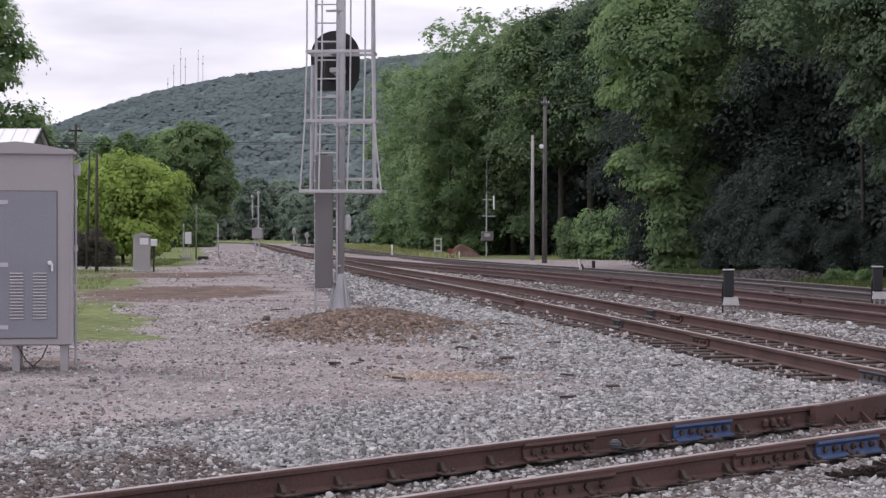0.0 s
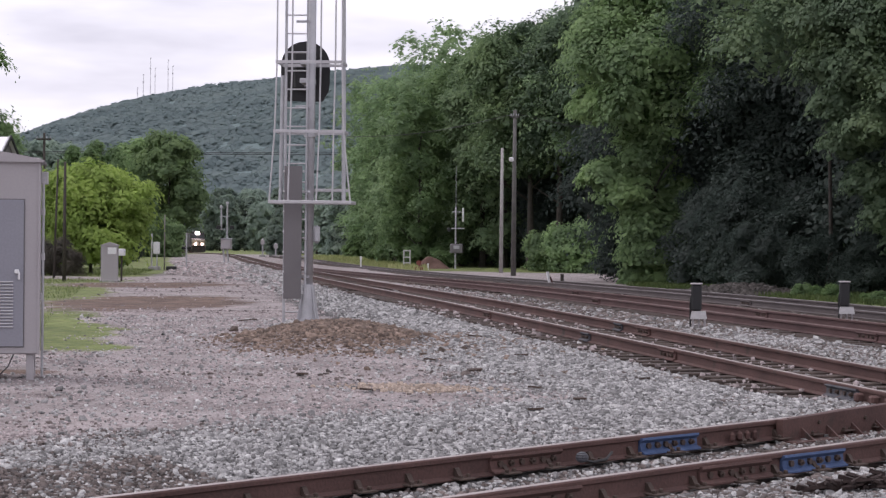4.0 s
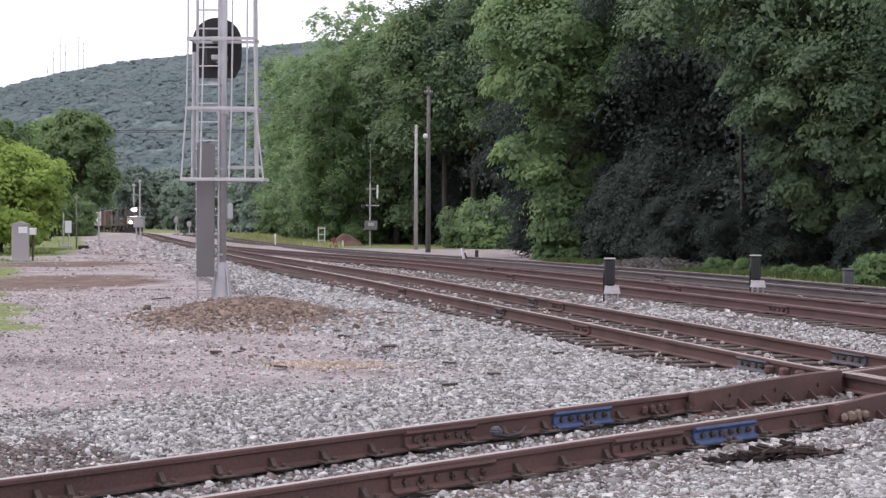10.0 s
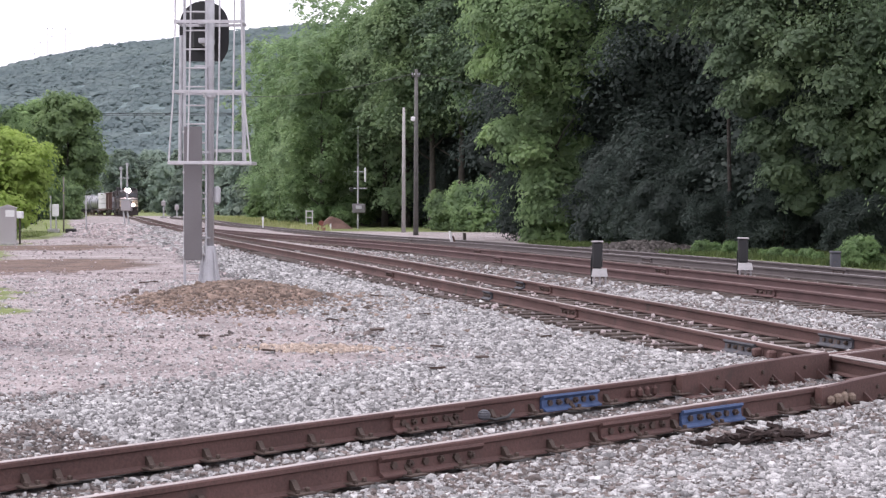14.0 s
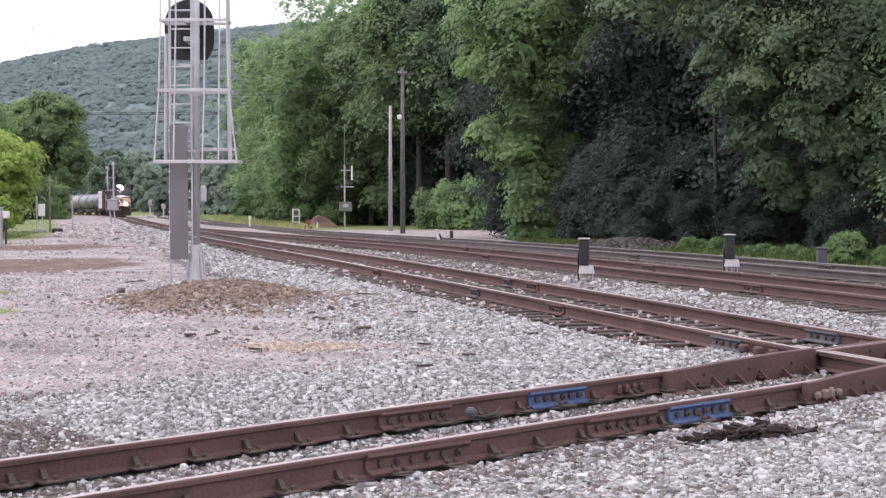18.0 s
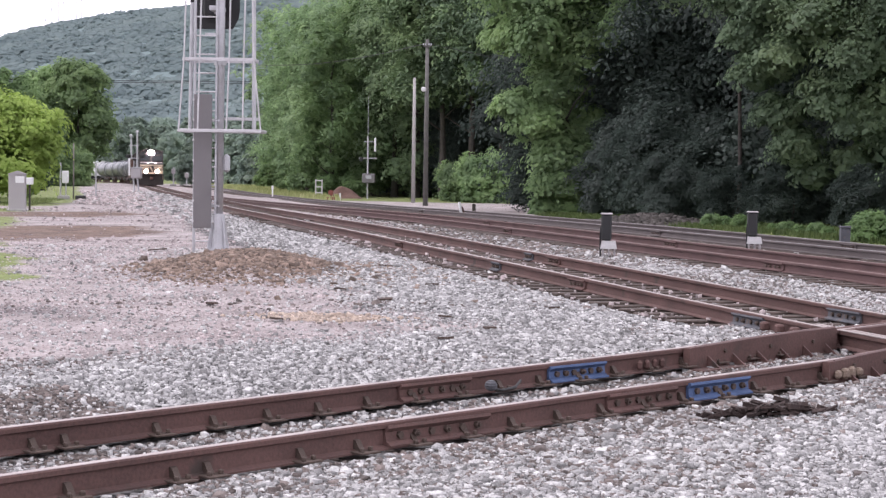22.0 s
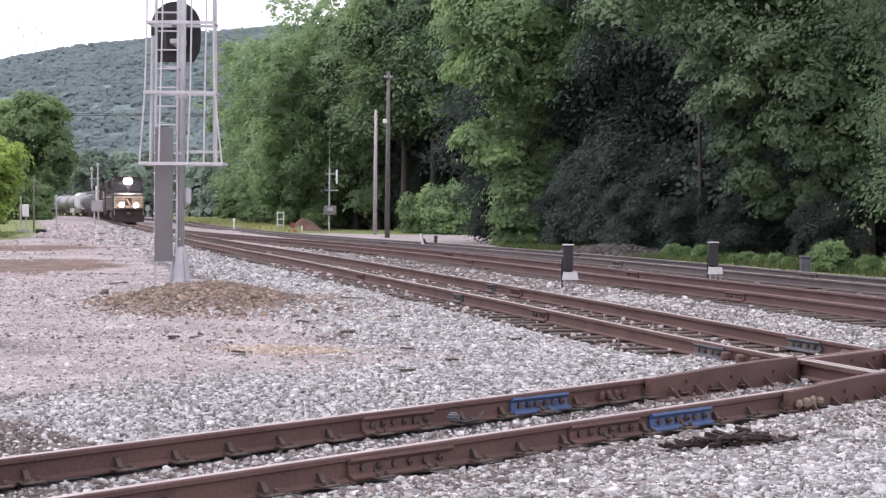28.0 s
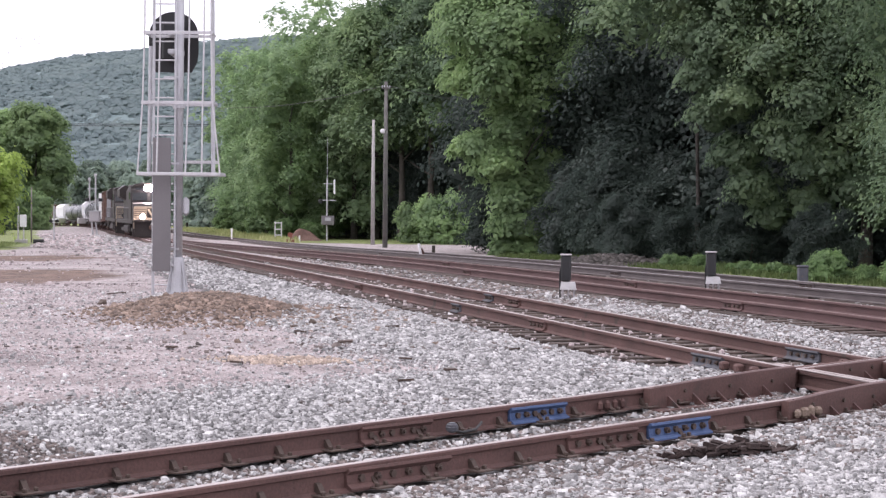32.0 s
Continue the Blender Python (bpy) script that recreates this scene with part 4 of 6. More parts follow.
def build_relay_case():
    """Large grey case on four legs, with a louvred door."""
    x1, y0 = -6.13, 20.5
    z0 = float(ground_z(-6.4, 20.6))
    w, h, dp = 1.28, 2.27, 0.75
    t = thing("relay_cabinet", pose(x1, y0, z0, 0, 0, 15) @ pose(-w / 2, dp / 2, 0), "tall grey metal relay cabinet with a louvred door on short legs", "cabinet")
    zl = 0.30
    f = -dp / 2
    part("body", Geo().box((0, 0, zl + h / 2), (w, dp, h), 0.015), CASEGREY, t)
    roof = [(-w / 2 - 0.05, zl + h - 0.055), (-w / 2 - 0.05, zl + h - 0.03)]
    for k in range(9):
        u = -1 + 2 * k / 8
        roof.append((u * (w / 2 + 0.05), zl + h - 0.03 + 0.115 * (1 - abs(u) ** 1.4)))
    roof += [(w / 2 + 0.05, zl + h - 0.055)]
    part("roof", Geo().prism(roof, dp + 0.1, pose(0, dp / 2 + 0.05, 0, 90, 0, 0)), CASEGREY, t)
    part("roof_edge", Geo().box((w / 2 + 0.045, 0, zl + h - 0.055), (0.025, dp + 0.1, 0.035), 0.003), CASEDARK, t)
    # door, with its gap
    dw, dh = 0.67, 1.69
    xd = w / 2 - 0.175 - dw / 2
    zd = zl + 0.09 + dh / 2
    door = part("door", Geo().box((xd, f - 0.012, zd), (dw, 0.024, dh), 0.004), DOORGREY, t, "blue-grey louvred door")
    part("door_seal", Geo().box((xd, f - 0.003, zd), (dw + 0.024, 0.006, dh + 0.024), 0.0), CASEDARK, door)
    for cx in (-0.13, 0.13):
        for k in range(15):
            part("louvre", Geo().box((xd + cx + 0.015, f - 0.033, zd - 0.62 + 0.037 * k), (0.155, 0.022, 0.014), 0.003, pose(0, 0, 0, -35, 0, 0)), ALU, door)
    for k in (-0.72, 0.0, 0.72):
        part("hinge", Geo().tube((xd - dw / 2, f - 0.025, zd + k - 0.05), (xd - dw / 2, f - 0.025, zd + k + 0.05), 0.014, n=8)
             .box((xd - dw / 2 + 0.06, f - 0.028, zd + k), (0.13, 0.008, 0.05), 0.002), ALU, door)
    part("door_handle", Geo().box((xd + dw / 2 - 0.075, f - 0.045, zd + 0.02), (0.05, 0.05, 0.05), 0.01).box((xd + dw / 2 - 0.05, f - 0.05, zd - 0.03), (0.025, 0.03, 0.09), 0.006), WHITE, door, "bright padlocked handle")
    part("corner_trim", Geo().box((w / 2 - 0.006, f - 0.004, zl + h / 2), (0.03, 0.02, h - 0.02), 0.003), CASEGREY, t)
    for sx in (w / 2 - 0.095, w / 2 - 0.635, -w / 2 + 0.1):
        for sy in (f + 0.10, -f - 0.10):
            part("leg", Geo().box((sx, sy, zl / 2 - 0.03), (0.088, 0.08, zl + 0.06), 0.006), CASEGREY, t)
    for k, (z, dx) in enumerate(((h + zl - 0.22, 0.05), (1.95, 0.04), (1.42, 0.04), (0.95, 0.03))):
        part("conduit_clip", Geo().box((w / 2 + dx - 0.01, 0.10, z), (0.045 if k else 0.09, 0.07, 0.09 if k else 0.15), 0.01), ALU, t)
    part("conduit", Geo().line([(w / 2 + 0.03, 0.08, 0.0), (w / 2 + 0.03, 0.08, 2.3), (w / 2 + 0.06, 0.08, 2.42)], 0.016), GALV, t)
    part("drain_wire", Geo().line([(0.02, f + 0.02, zl), (0.12, f + 0.02, 0.13), (0.2, f, 0.06), (0.30, f, 0.16), (0.36, f + 0.03, zl)], 0.008), WIRE, t)


def build_small_case():
    """Lower grey case with a white plate and, beside it, a meter box on a post."""
    x, y = -18.05, 70
    z = float(ground_z(x, y))
    t = thing("signal_case", pose(x, y, z, 0, 0, 12), "grey metal signal case with a white notice plate", "cabinet")
    part("body", Geo().box((0, 0, 0.73), (0.66, 0.55, 1.46), 0.02), CASEGREY, t)
    part("roof", Geo().prism([(-0.37, 1.44), (0, 1.56), (0.37, 1.44), (0.37, 1.42), (-0.37, 1.42)], 0.64, pose(0, 0.32, 0, 90, 0, 0)), CASEGREY, t)
    part("notice_plate", Geo().box((0.1, -0.285, 1.22), (0.34, 0.01, 0.26), 0.002), WHITE, t, "white notice plate")
    part("plinth", Geo().box((0, 0, 0.02), (0.8, 0.7, 0.12), 0.02), CONCRETE, t)
    m = thing("meter_box", pose(x + 0.10, y + 1.5, z + 0.12), "white meter box on a steel post", "meter box")
    part("post", Geo().tube((0, 0, -0.3), (0, 0, 0.95), 0.04, n=10), POLEDARK, m)
    part("box", Geo().box((0, -0.08, 1.03), (0.32, 0.16, 0.28), 0.02), WHITE, m)


def build_posts():
    """Small trackside equipment in the middle distance."""
    def stand(x, y, name, label, cat):
        return thing(name, pose(x, y, float(ground_z(x, y))), label, cat)

    t = stand(-29.1, 125.3, "equipment_box", "white equipment box on a pale steel post beside the grass", "equipment box")
    part("post", Geo().tube((-0.2, 0, 0), (-0.2, 0, 2.55), 0.06, n=10), ALU, t)
    part("stand", Geo().tube((0.18, 0, 0), (0.18, 0, 1.1), 0.05, n=10), ALU, t)
    part("box", Geo().box((0.15, -0.06, 1.55), (0.42, 0.3, 0.85), 0.03), WHITE, t)
    part("foot", Geo().box((0, 0, 0.12), (0.8, 0.5, 0.28), 0.04), CONCRETE, t)
    t = stand(-27.6, 124, "cable_box", "small dark cable box lying in the grass", "cable box")
    part("box", Geo().box((0, 0, 0.14), (0.7, 0.4, 0.3), 0.05), BLACK, t)
    t = stand(-29.5, 137.8, "crossing_signal", "grey road-crossing signal post with two dark lamps", "crossing signal")
    part("post", Geo().tube((0, 0, 0), (0, 0, 2.7), 0.06, n=10), GALV, t)
    part("lamp_arm", Geo().box((0, 0, 1.55), (0.55, 0.08, 0.08), 0.01), BLACK, t)
    for sx in (-0.25, 0.25):
        part("lamp", Geo().tube((sx, -0.06, 1.55), (sx, 0.1, 1.55), 0.13, n=14), BLACK, t)
    # signal beside the main line with its case
    t = stand(-30.3, 158, "wayside_signal", "twin-mast wayside signal with a grey case on bent legs", "railway signal")
    part("mast", Geo().tube((0.1, 0, 1.2), (0.1, 0, 5.3), 0.08, n=10), GALV, t)
    part("mast", Geo().tube((-0.45, 0.1, 2.9), (-0.45, 0.1, 4.95), 0.075, n=10), GALV, t)
    case = part("case", Geo().box((0.08, -0.2, 1.68), (0.92, 0.6, 0.9), 0.05), CASEGREY, t)
    part("roof", Geo().prism([(-0.56, 0), (0, 0.08), (0.56, 0), (0.56, -0.04), (-0.56, -0.04)], 0.7, pose(0.08, 0.15, 2.16, 90, 0, 0)), GALV, case)
    part("case_door", Geo().box((0.08, -0.515, 1.68), (0.74, 0.03, 0.72), 0.01), CASEGREY, case)
    for sx in (-0.2, 0.16):
        part("leg", Geo().line([(sx, -0.2, 1.25), (sx + 0.05, -0.2, 0.7), (sx + 0.14, -0.2, -0.1)], 0.075, 8), GALV, t)
    for z in (3.0, 4.1):
        part("cross_arm", Geo().box((-0.2, 0.05, z), (0.9, 0.06, 0.07), 0.01), GALV, t)
    for sx, z in ((-0.66, 3.15), (0.55, 3.15)):
        part("signal_head", Geo().box((sx, -0.05, z), (0.36, 0.24, 0.30), 0.05), BLACK, t)
    for sx, z in ((0.1, 5.3), (-0.45, 4.95)):
        part("mast_lamp", Geo().box((sx, -0.05, z), (0.26, 0.2, 0.26), 0.05), GALV, t)
    # short grey switch stands far down the line
    for x, y, h in ((-44.1, 258, 2.7), (-42.2, 258, 2.0)):
        t = stand(x, y, "switch_stand", "grey switch stand on a short post far down the line", "switch stand")
        part("post", Geo().tube((0, 0, 0), (0, 0, h), 0.11, n=8), GALV, t)
        part("box", Geo().box((0, -0.1, h * 0.78), (0.55, 0.35, 0.7), 0.06), CASEGREY, t)
        part("base", Geo().box((0, 0, 0.15), (0.9, 0.6, 0.3), 0.04), CONCRETE, t)
    # signal on the far side of the yard
    t = stand(-9.7, 153.6, "wayside_signal", "slim signal mast with a small case and signal arms", "railway signal")
    part("mast", Geo().tube((0, 0, 0), (0, 0, 5.3), 0.075, n=10), GALV, t)
    part("case", Geo().box((0.1, -0.2, 1.75), (1.1, 0.5, 0.8), 0.05), CASEDARK, t)
    part("label_plate", Geo().box((0.1, -0.46, 1.85), (0.5, 0.02, 0.28), 0.004), GALV, t)
    part("cross_arm", Geo().box((0, 0, 3.45), (1.5, 0.1, 0.1), 0.01).box((0.1, 0, 4.85), (0.8, 0.1, 0.08), 0.01), GALV, t)
    part("signal_head", Geo().box((0.62, -0.1, 4.6), (0.16, 0.2, 1.2), 0.04), WHITE, t)
    part("lamp", Geo().box((-0.55, -0.1, 3.35), (0.3, 0.2, 0.35), 0.04), BLACK, t)
    part("aerial", Geo().tube((0, 0, 5.3), (0, 0, 8.8), 0.025, 0.012, 6), GALV, t)
    # white double post
    t = stand(-14.1, 156.5, "marker_sign", "white double-post frame with two small plates", "marker")
    for sx in (-0.27, 0.27):
        part("post", Geo().tube((sx, 0, 0), (sx, 0, 1.6), 0.055, n=8), PALEPAINT, t)
    for z in (1.5, 0.95, 0.45):
        part("plate", Geo().box((0, -0.03, z), (0.66, 0.04, 0.10), 0.01), PALEPAINT, t)
    # switch machine, red
    t = stand(-11.9, 143, "switch_stand", "faded red switch stand beside the siding", "switch stand")
    part("base", Geo().box((0, 0, 0.12), (0.7, 0.4, 0.24), 0.03), RUSTRED2, t)
    part("lever", Geo().tube((0, 0, 0.2), (0.15, 0, 0.75), 0.04, n=8), RUSTRED2, t)
    part("target", Geo().tube((-0.05, -0.03, 0.6), (-0.05, 0.03, 0.6), 0.2, n=14), RUSTRED2, t)
    part("lever", Geo().tube((0.7, 0, 0.0), (0.7, 0, 0.55), 0.06, n=8), WHITE, t, "white stub post")
    # derail post pair
    t = stand(-0.85, 78.5, "derail_post", "short leaning white-painted derail post", "post")
    part("post", Geo().tube((0, 0, 0), (-0.12, 0, 0.62), 0.07, 0.06, 10), WHITE, t)
    part("brace", Geo().tube((0.15, 0, 0), (0, 0, 0.4), 0.045, n=8), RUST, t)
    t = stand(-0.35, 84, "marker_post", "short dark wooden marker post", "post")
    part("post", Geo().box((0, 0, 0.2), (0.16, 0.16, 0.46), 0.02), POLEDARK, t)
    t = stand(8.75, 43.7, "utility_box", "small grey-blue utility pedestal in the weeds", "utility box")
    part("body", Geo().box((0, 0, 0.19), (0.23, 0.23, 0.42), 0.02), TEAL, t)
    part("cap", Geo().box((0, 0, 0.43), (0.26, 0.26, 0.06), 0.02), TEAL, t)
    for x, y, z1, z2 in ((-17.6, 152, 1.0, 0.3), (-62, 420, 3.6, 0.8)):
        t = stand(x, y, "marker_post", "thin white marker post", "post")
        part("post", Geo().tube((0, 0, 0), (0, 0, z1), 0.06, n=8), WHITE, t)
        part("plate", Geo().box((0, -0.06, z1 - z2 / 2), (z2 * 0.6, 0.04, z2), 0.01), WHITE, t)


def build_dirt_pile():
    """Low lumpy heap of reddish soil at the edge of the grass."""
    x, y = -11.6, 153.5
    n = 22
    u, w = np.meshgrid(np.linspace(-1, 1, n), np.linspace(-1, 1, n))
    h = 1.05 * smooth01(1.05 - np.hypot(u, w)) * (1 + 0.45 * wave(u, w, 4.0, 61)) - 0.06
    px, py = x + 1.7 * u + 0.3 * w, y + 1.3 * w
    v = np.stack([px - x, py - y, ground_z(px, py) - float(ground_z(x, y)) + h], -1).reshape(-1, 3)
    i = (np.arange(n - 1)[:, None] * n + np.arange(n - 1)[None, :]).ravel()
    t = thing("dirt_pile", pose(x, y, float(ground_z(x, y))), "small heap of reddish soil beside the grass", "dirt pile")
    part("heap", bulk("heap", v, np.stack([i, i + 1, i + n + 1, i + n], -1), SOIL), SOIL, t)


def build_dwarf_signals():
    for x, y in ((2.42, 34.6), (5.72, 38.1)):
        z = float(yard_z(y)) - 0.185
        t = thing("dwarf_signal", pose(x, y, z, 0, 0, -4), "low black dwarf signal on a white base beside the rails", "railway signal", "dwarf signals")
        part("housing", Geo().box((-0.03, 0, 0.61), (0.2, 0.26, 0.50), 0.03), BLACK, t)
        part("hood", Geo().tube((-0.03, 0.13, 0.72), (-0.03, 0.3, 0.71), 0.08, n=14, cap=False).tube((-0.03, 0.13, 0.50), (-0.03, 0.3, 0.49), 0.08, n=14, cap=False), BLACK, t)
        part("lid", Geo().box((-0.03, 0, 0.87), (0.23, 0.28, 0.03), 0.01), CASEGREY, t)
        part("base", Geo().prism([(-0.16, 0), (0.16, 0), (0.13, 0.145), (-0.13, 0.145)], 0.30, pose(0.015, 0.15, 0.205, 90, 0, 0)), PALEPAINT, t, "white-painted cast base")
        for sx in (-0.09, 0.02, 0.13):
            part("leg", Geo().box((sx, 0, 0.09), (0.035, 0.10, 0.24), 0.004), CASEGREY, t)
        part("conduit", Geo().line([(-0.14, 0, 0.05), (-0.145, 0, 0.5), (-0.13, 0, 0.62)], 0.018), BLACK, t)


def build_poles():
    def pole(x, y, top, r, mat, label, arm=0.0, lean=0.0):
        z = float(ground_z(x, y)) - 0.3
        t = thing("utility_pole", pose(x, y, z), label, "utility pole", "utility poles")
        part("pole", Geo().tube((0, 0, 0), (lean, 0, top - z), r * 1.25, r * 0.8, 12), mat, t, smooth=True)
        if arm:
            part("cross_arm", Geo().box((lean, -0.12, top - z - 0.45), (arm, 0.1, 0.12), 0.01), mat, t)
            for k in (-0.45, -0.2, 0.2, 0.45):
                part("insulator", Geo().tube((lean + k * arm, -0.12, top - z - 0.40), (lean + k * arm, -0.12, top - z - 0.25), 0.04, 0.025, 8), GALV, t)
        return t

    pole(-5.15, 136, 8.55, 0.13, POLEPALE, "weathered grey wooden pole without arms")
    t = pole(-3.72, 119.7, 10.25, 0.14, POLEGREY, "tall weathered wooden utility pole with a short arm", 0.55)
    part("lamp_bracket", Geo().box((-0.2, -0.1, 8.0), (0.3, 0.2, 0.3), 0.06), WHITE, t)
    pole(-19.5, 68.7, 4.5, 0.062, POLEDARK, "dark wooden pole beside the case")
    pole(-22.6, 78, 5.0, 0.045, POLEDARK, "thin dark leaning pole", 0, 0.15)
    pole(-34.9, 118, 8.45, 0.10, POLEDARK, "dark utility pole with cross-arm", 1.0)
    pole(-29.0, 128, 3.2, 0.05, POLEWOOD, "thin pale post at the wood's edge")
    pole(-29.0, 190, 8.6, 0.11, POLEDARK, "dark utility pole with a lamp")
    w = thing("overhead_wires", pose(0, 0, 0), "thin black wires slung across the valley", "wires")
    for z, sag in ((14.5, 0.8), (14.75, 0.8)):
        pts = []
        for k in range(25):
            u = k / 24
            pts.append((-150 + 170 * u, 262, z - sag * 4 * u * (1 - u)))
        part("wire", Geo().line(pts, 0.045, 5), WIRE, w)
    for x in (-150, 20):
        pole(x, 262, 15.6, 0.2, POLEDARK, "far utility pole carrying wires", 2.0)
    w2 = thing("service_wire", pose(0, 0, 0), "thin service wire from a pole", "wires")
    part("wire", Geo().line([(-3.72 + 8 * k / 10, 119.7 + 2 * k / 10, 10.0 - 0.9 * math.sin(math.pi * k / 20) - 0.02 * k) for k in range(11)], 0.02, 5), WIRE, w2)
    part("wire", Geo().line([(-3.72 - 15 * k / 10, 119.7 + 28 * k / 10, 10.0 - 0.5 * math.sin(math.pi * k / 10)) for k in range(11)], 0.02, 5), WIRE, w2)


def build_house():
    """House beyond the case, mostly hidden by a tree: pale metal roof, dark gable end."""
    t = thing("house", pose(-32.2, 92, float(ground_z(-32.2, 92))), "white house with a pale metal roof among trees", "house")
    part("wall", Geo().box((0, 0, 2.6), (6.0, 5.0, 5.2), 0.02), WHITE, t)
    # The gable's shade is painted: dark grey on an otherwise white house.
    part("gable", Geo().prism([(-2.5, 5.2), (2.5, 5.2), (0, 6.95)], 0.12, pose(2.9, 0, 0, 90, 0, 90)), CASEDARK, t, "dark shaded gable end")
    for sy in (-1, 1):
        roof = part("roof", Geo().prism([(sy * 2.9, 4.98), (0, 7.02), (0, 7.10), (sy * 2.9, 5.06)], 6.5, pose(-3.3, 0, 0, 90, 0, 90)), ROOFTIN, t, "pale sheet-metal roof")
        for k in range(11):
            part("seam", Geo().tube((-3.2 + 0.63 * k, sy * 2.9, 5.08), (-3.2 + 0.63 * k, 0, 7.12), 0.02, n=5), ROOFTIN, roof)
    part("bargeboard", Geo().prism([(-2.95, 4.96), (0, 7.0), (2.95, 4.96), (2.95, 5.16), (0, 7.2), (-2.95, 5.16)], 0.06, pose(3.2, 0, 0, 90, 0, 90)), BLACK, t)
    win = part("window", Geo().box((0.9, -2.52, 3.2), (0.9, 0.06, 1.3), 0.01), BLACK, t)
    part("window_frame", Geo().box((0.9, -2.56, 3.9), (1.1, 0.05, 0.1), 0.01), WHITE, win)


def build_debris():
    """Tie plates, sticks and scraps lying on the gravel."""
    r = random.Random(8)
    spots = [(-2.23, 19.7, 0.24, 15), (-0.4, 20.5, 0.22, -10), (-0.35, 18.2, 0.26, 5), (-1.2, 22.8, 0.3, 20), (0.1, 19.2, 0.2, 30), (-3.2, 21.5, 0.2, -20),
             (-1.9, 24.4, 0.25, 4), (0.9, 22.0, 0.2, 12), (-0.7, 25.9, 0.3, -6), (-1.6, 30.5, 0.4, 8), (-6.2, 34.5, 0.55, 5), (-2.1, 36.3, 0.5, 4)]
    for x, y, ln, a in spots:
        z = float(ground_z(x, y))
        t = thing("scrap_plate", pose(x, y, z + 0.02, r.uniform(-6, 6), r.uniform(-6, 6), a), "dark rusty scrap plate lying on gravel", "scrap", "scrap on the gravel")
        part("plate", Geo().prism([(-ln * 0.32, -0.05), (ln * 0.28, -0.06), (ln * 0.34, 0.02), (ln * 0.1, 0.055), (-ln * 0.3, 0.04)], 0.022, pose(0, 0, 0)), BOLT, t)
    x, y = 2.18, 13.55
    t = thing("broken_tie", pose(x, y, float(ground_z(x, y)) + 0.01, 0, 0, 14), "blackened splintered remains of a wooden tie on ballast", "timber")
    for k in range(70):
        u = r.triangular(-0.62, 0.58, 0.10)
        wide = 0.10 * (1 - abs(u - 0.1) / 0.9)
        x0, y0, z0 = u, r.uniform(-1, 1) * wide + 0.10 * u, 0.012 + r.uniform(0, 0.10) * (1 - abs(u - 0.1)) ** 2
        ln, w, h = r.uniform(0.05, 0.26), r.uniform(0.015, 0.05), r.uniform(0.012, 0.04)
        bits = [(-ln / 2, -w * r.uniform(0.1, 0.5)), (ln * r.uniform(0.1, 0.5), -w / 2), (ln / 2, w * r.uniform(-0.3, 0.4)), (ln * r.uniform(-0.2, 0.3), w / 2), (-ln * r.uniform(0.3, 0.5), w * 0.4)]
        g = Geo().prism(bits, h, pose(x0, y0, z0, r.uniform(-35, 35), r.uniform(-22, 22), r.uniform(-50, 50)))
        part("splinter", g, CHARRED, t)


build_ground()
AB_RAIL, MAIN_RAIL = build_tracks()
build_crossing(AB_RAIL, MAIN_RAIL)
build_signal()
build_relay_case()
build_small_case()
build_posts()
build_dirt_pile()
build_dwarf_signals()
build_poles()
build_house()
build_debris()

# ---------- trees ----------


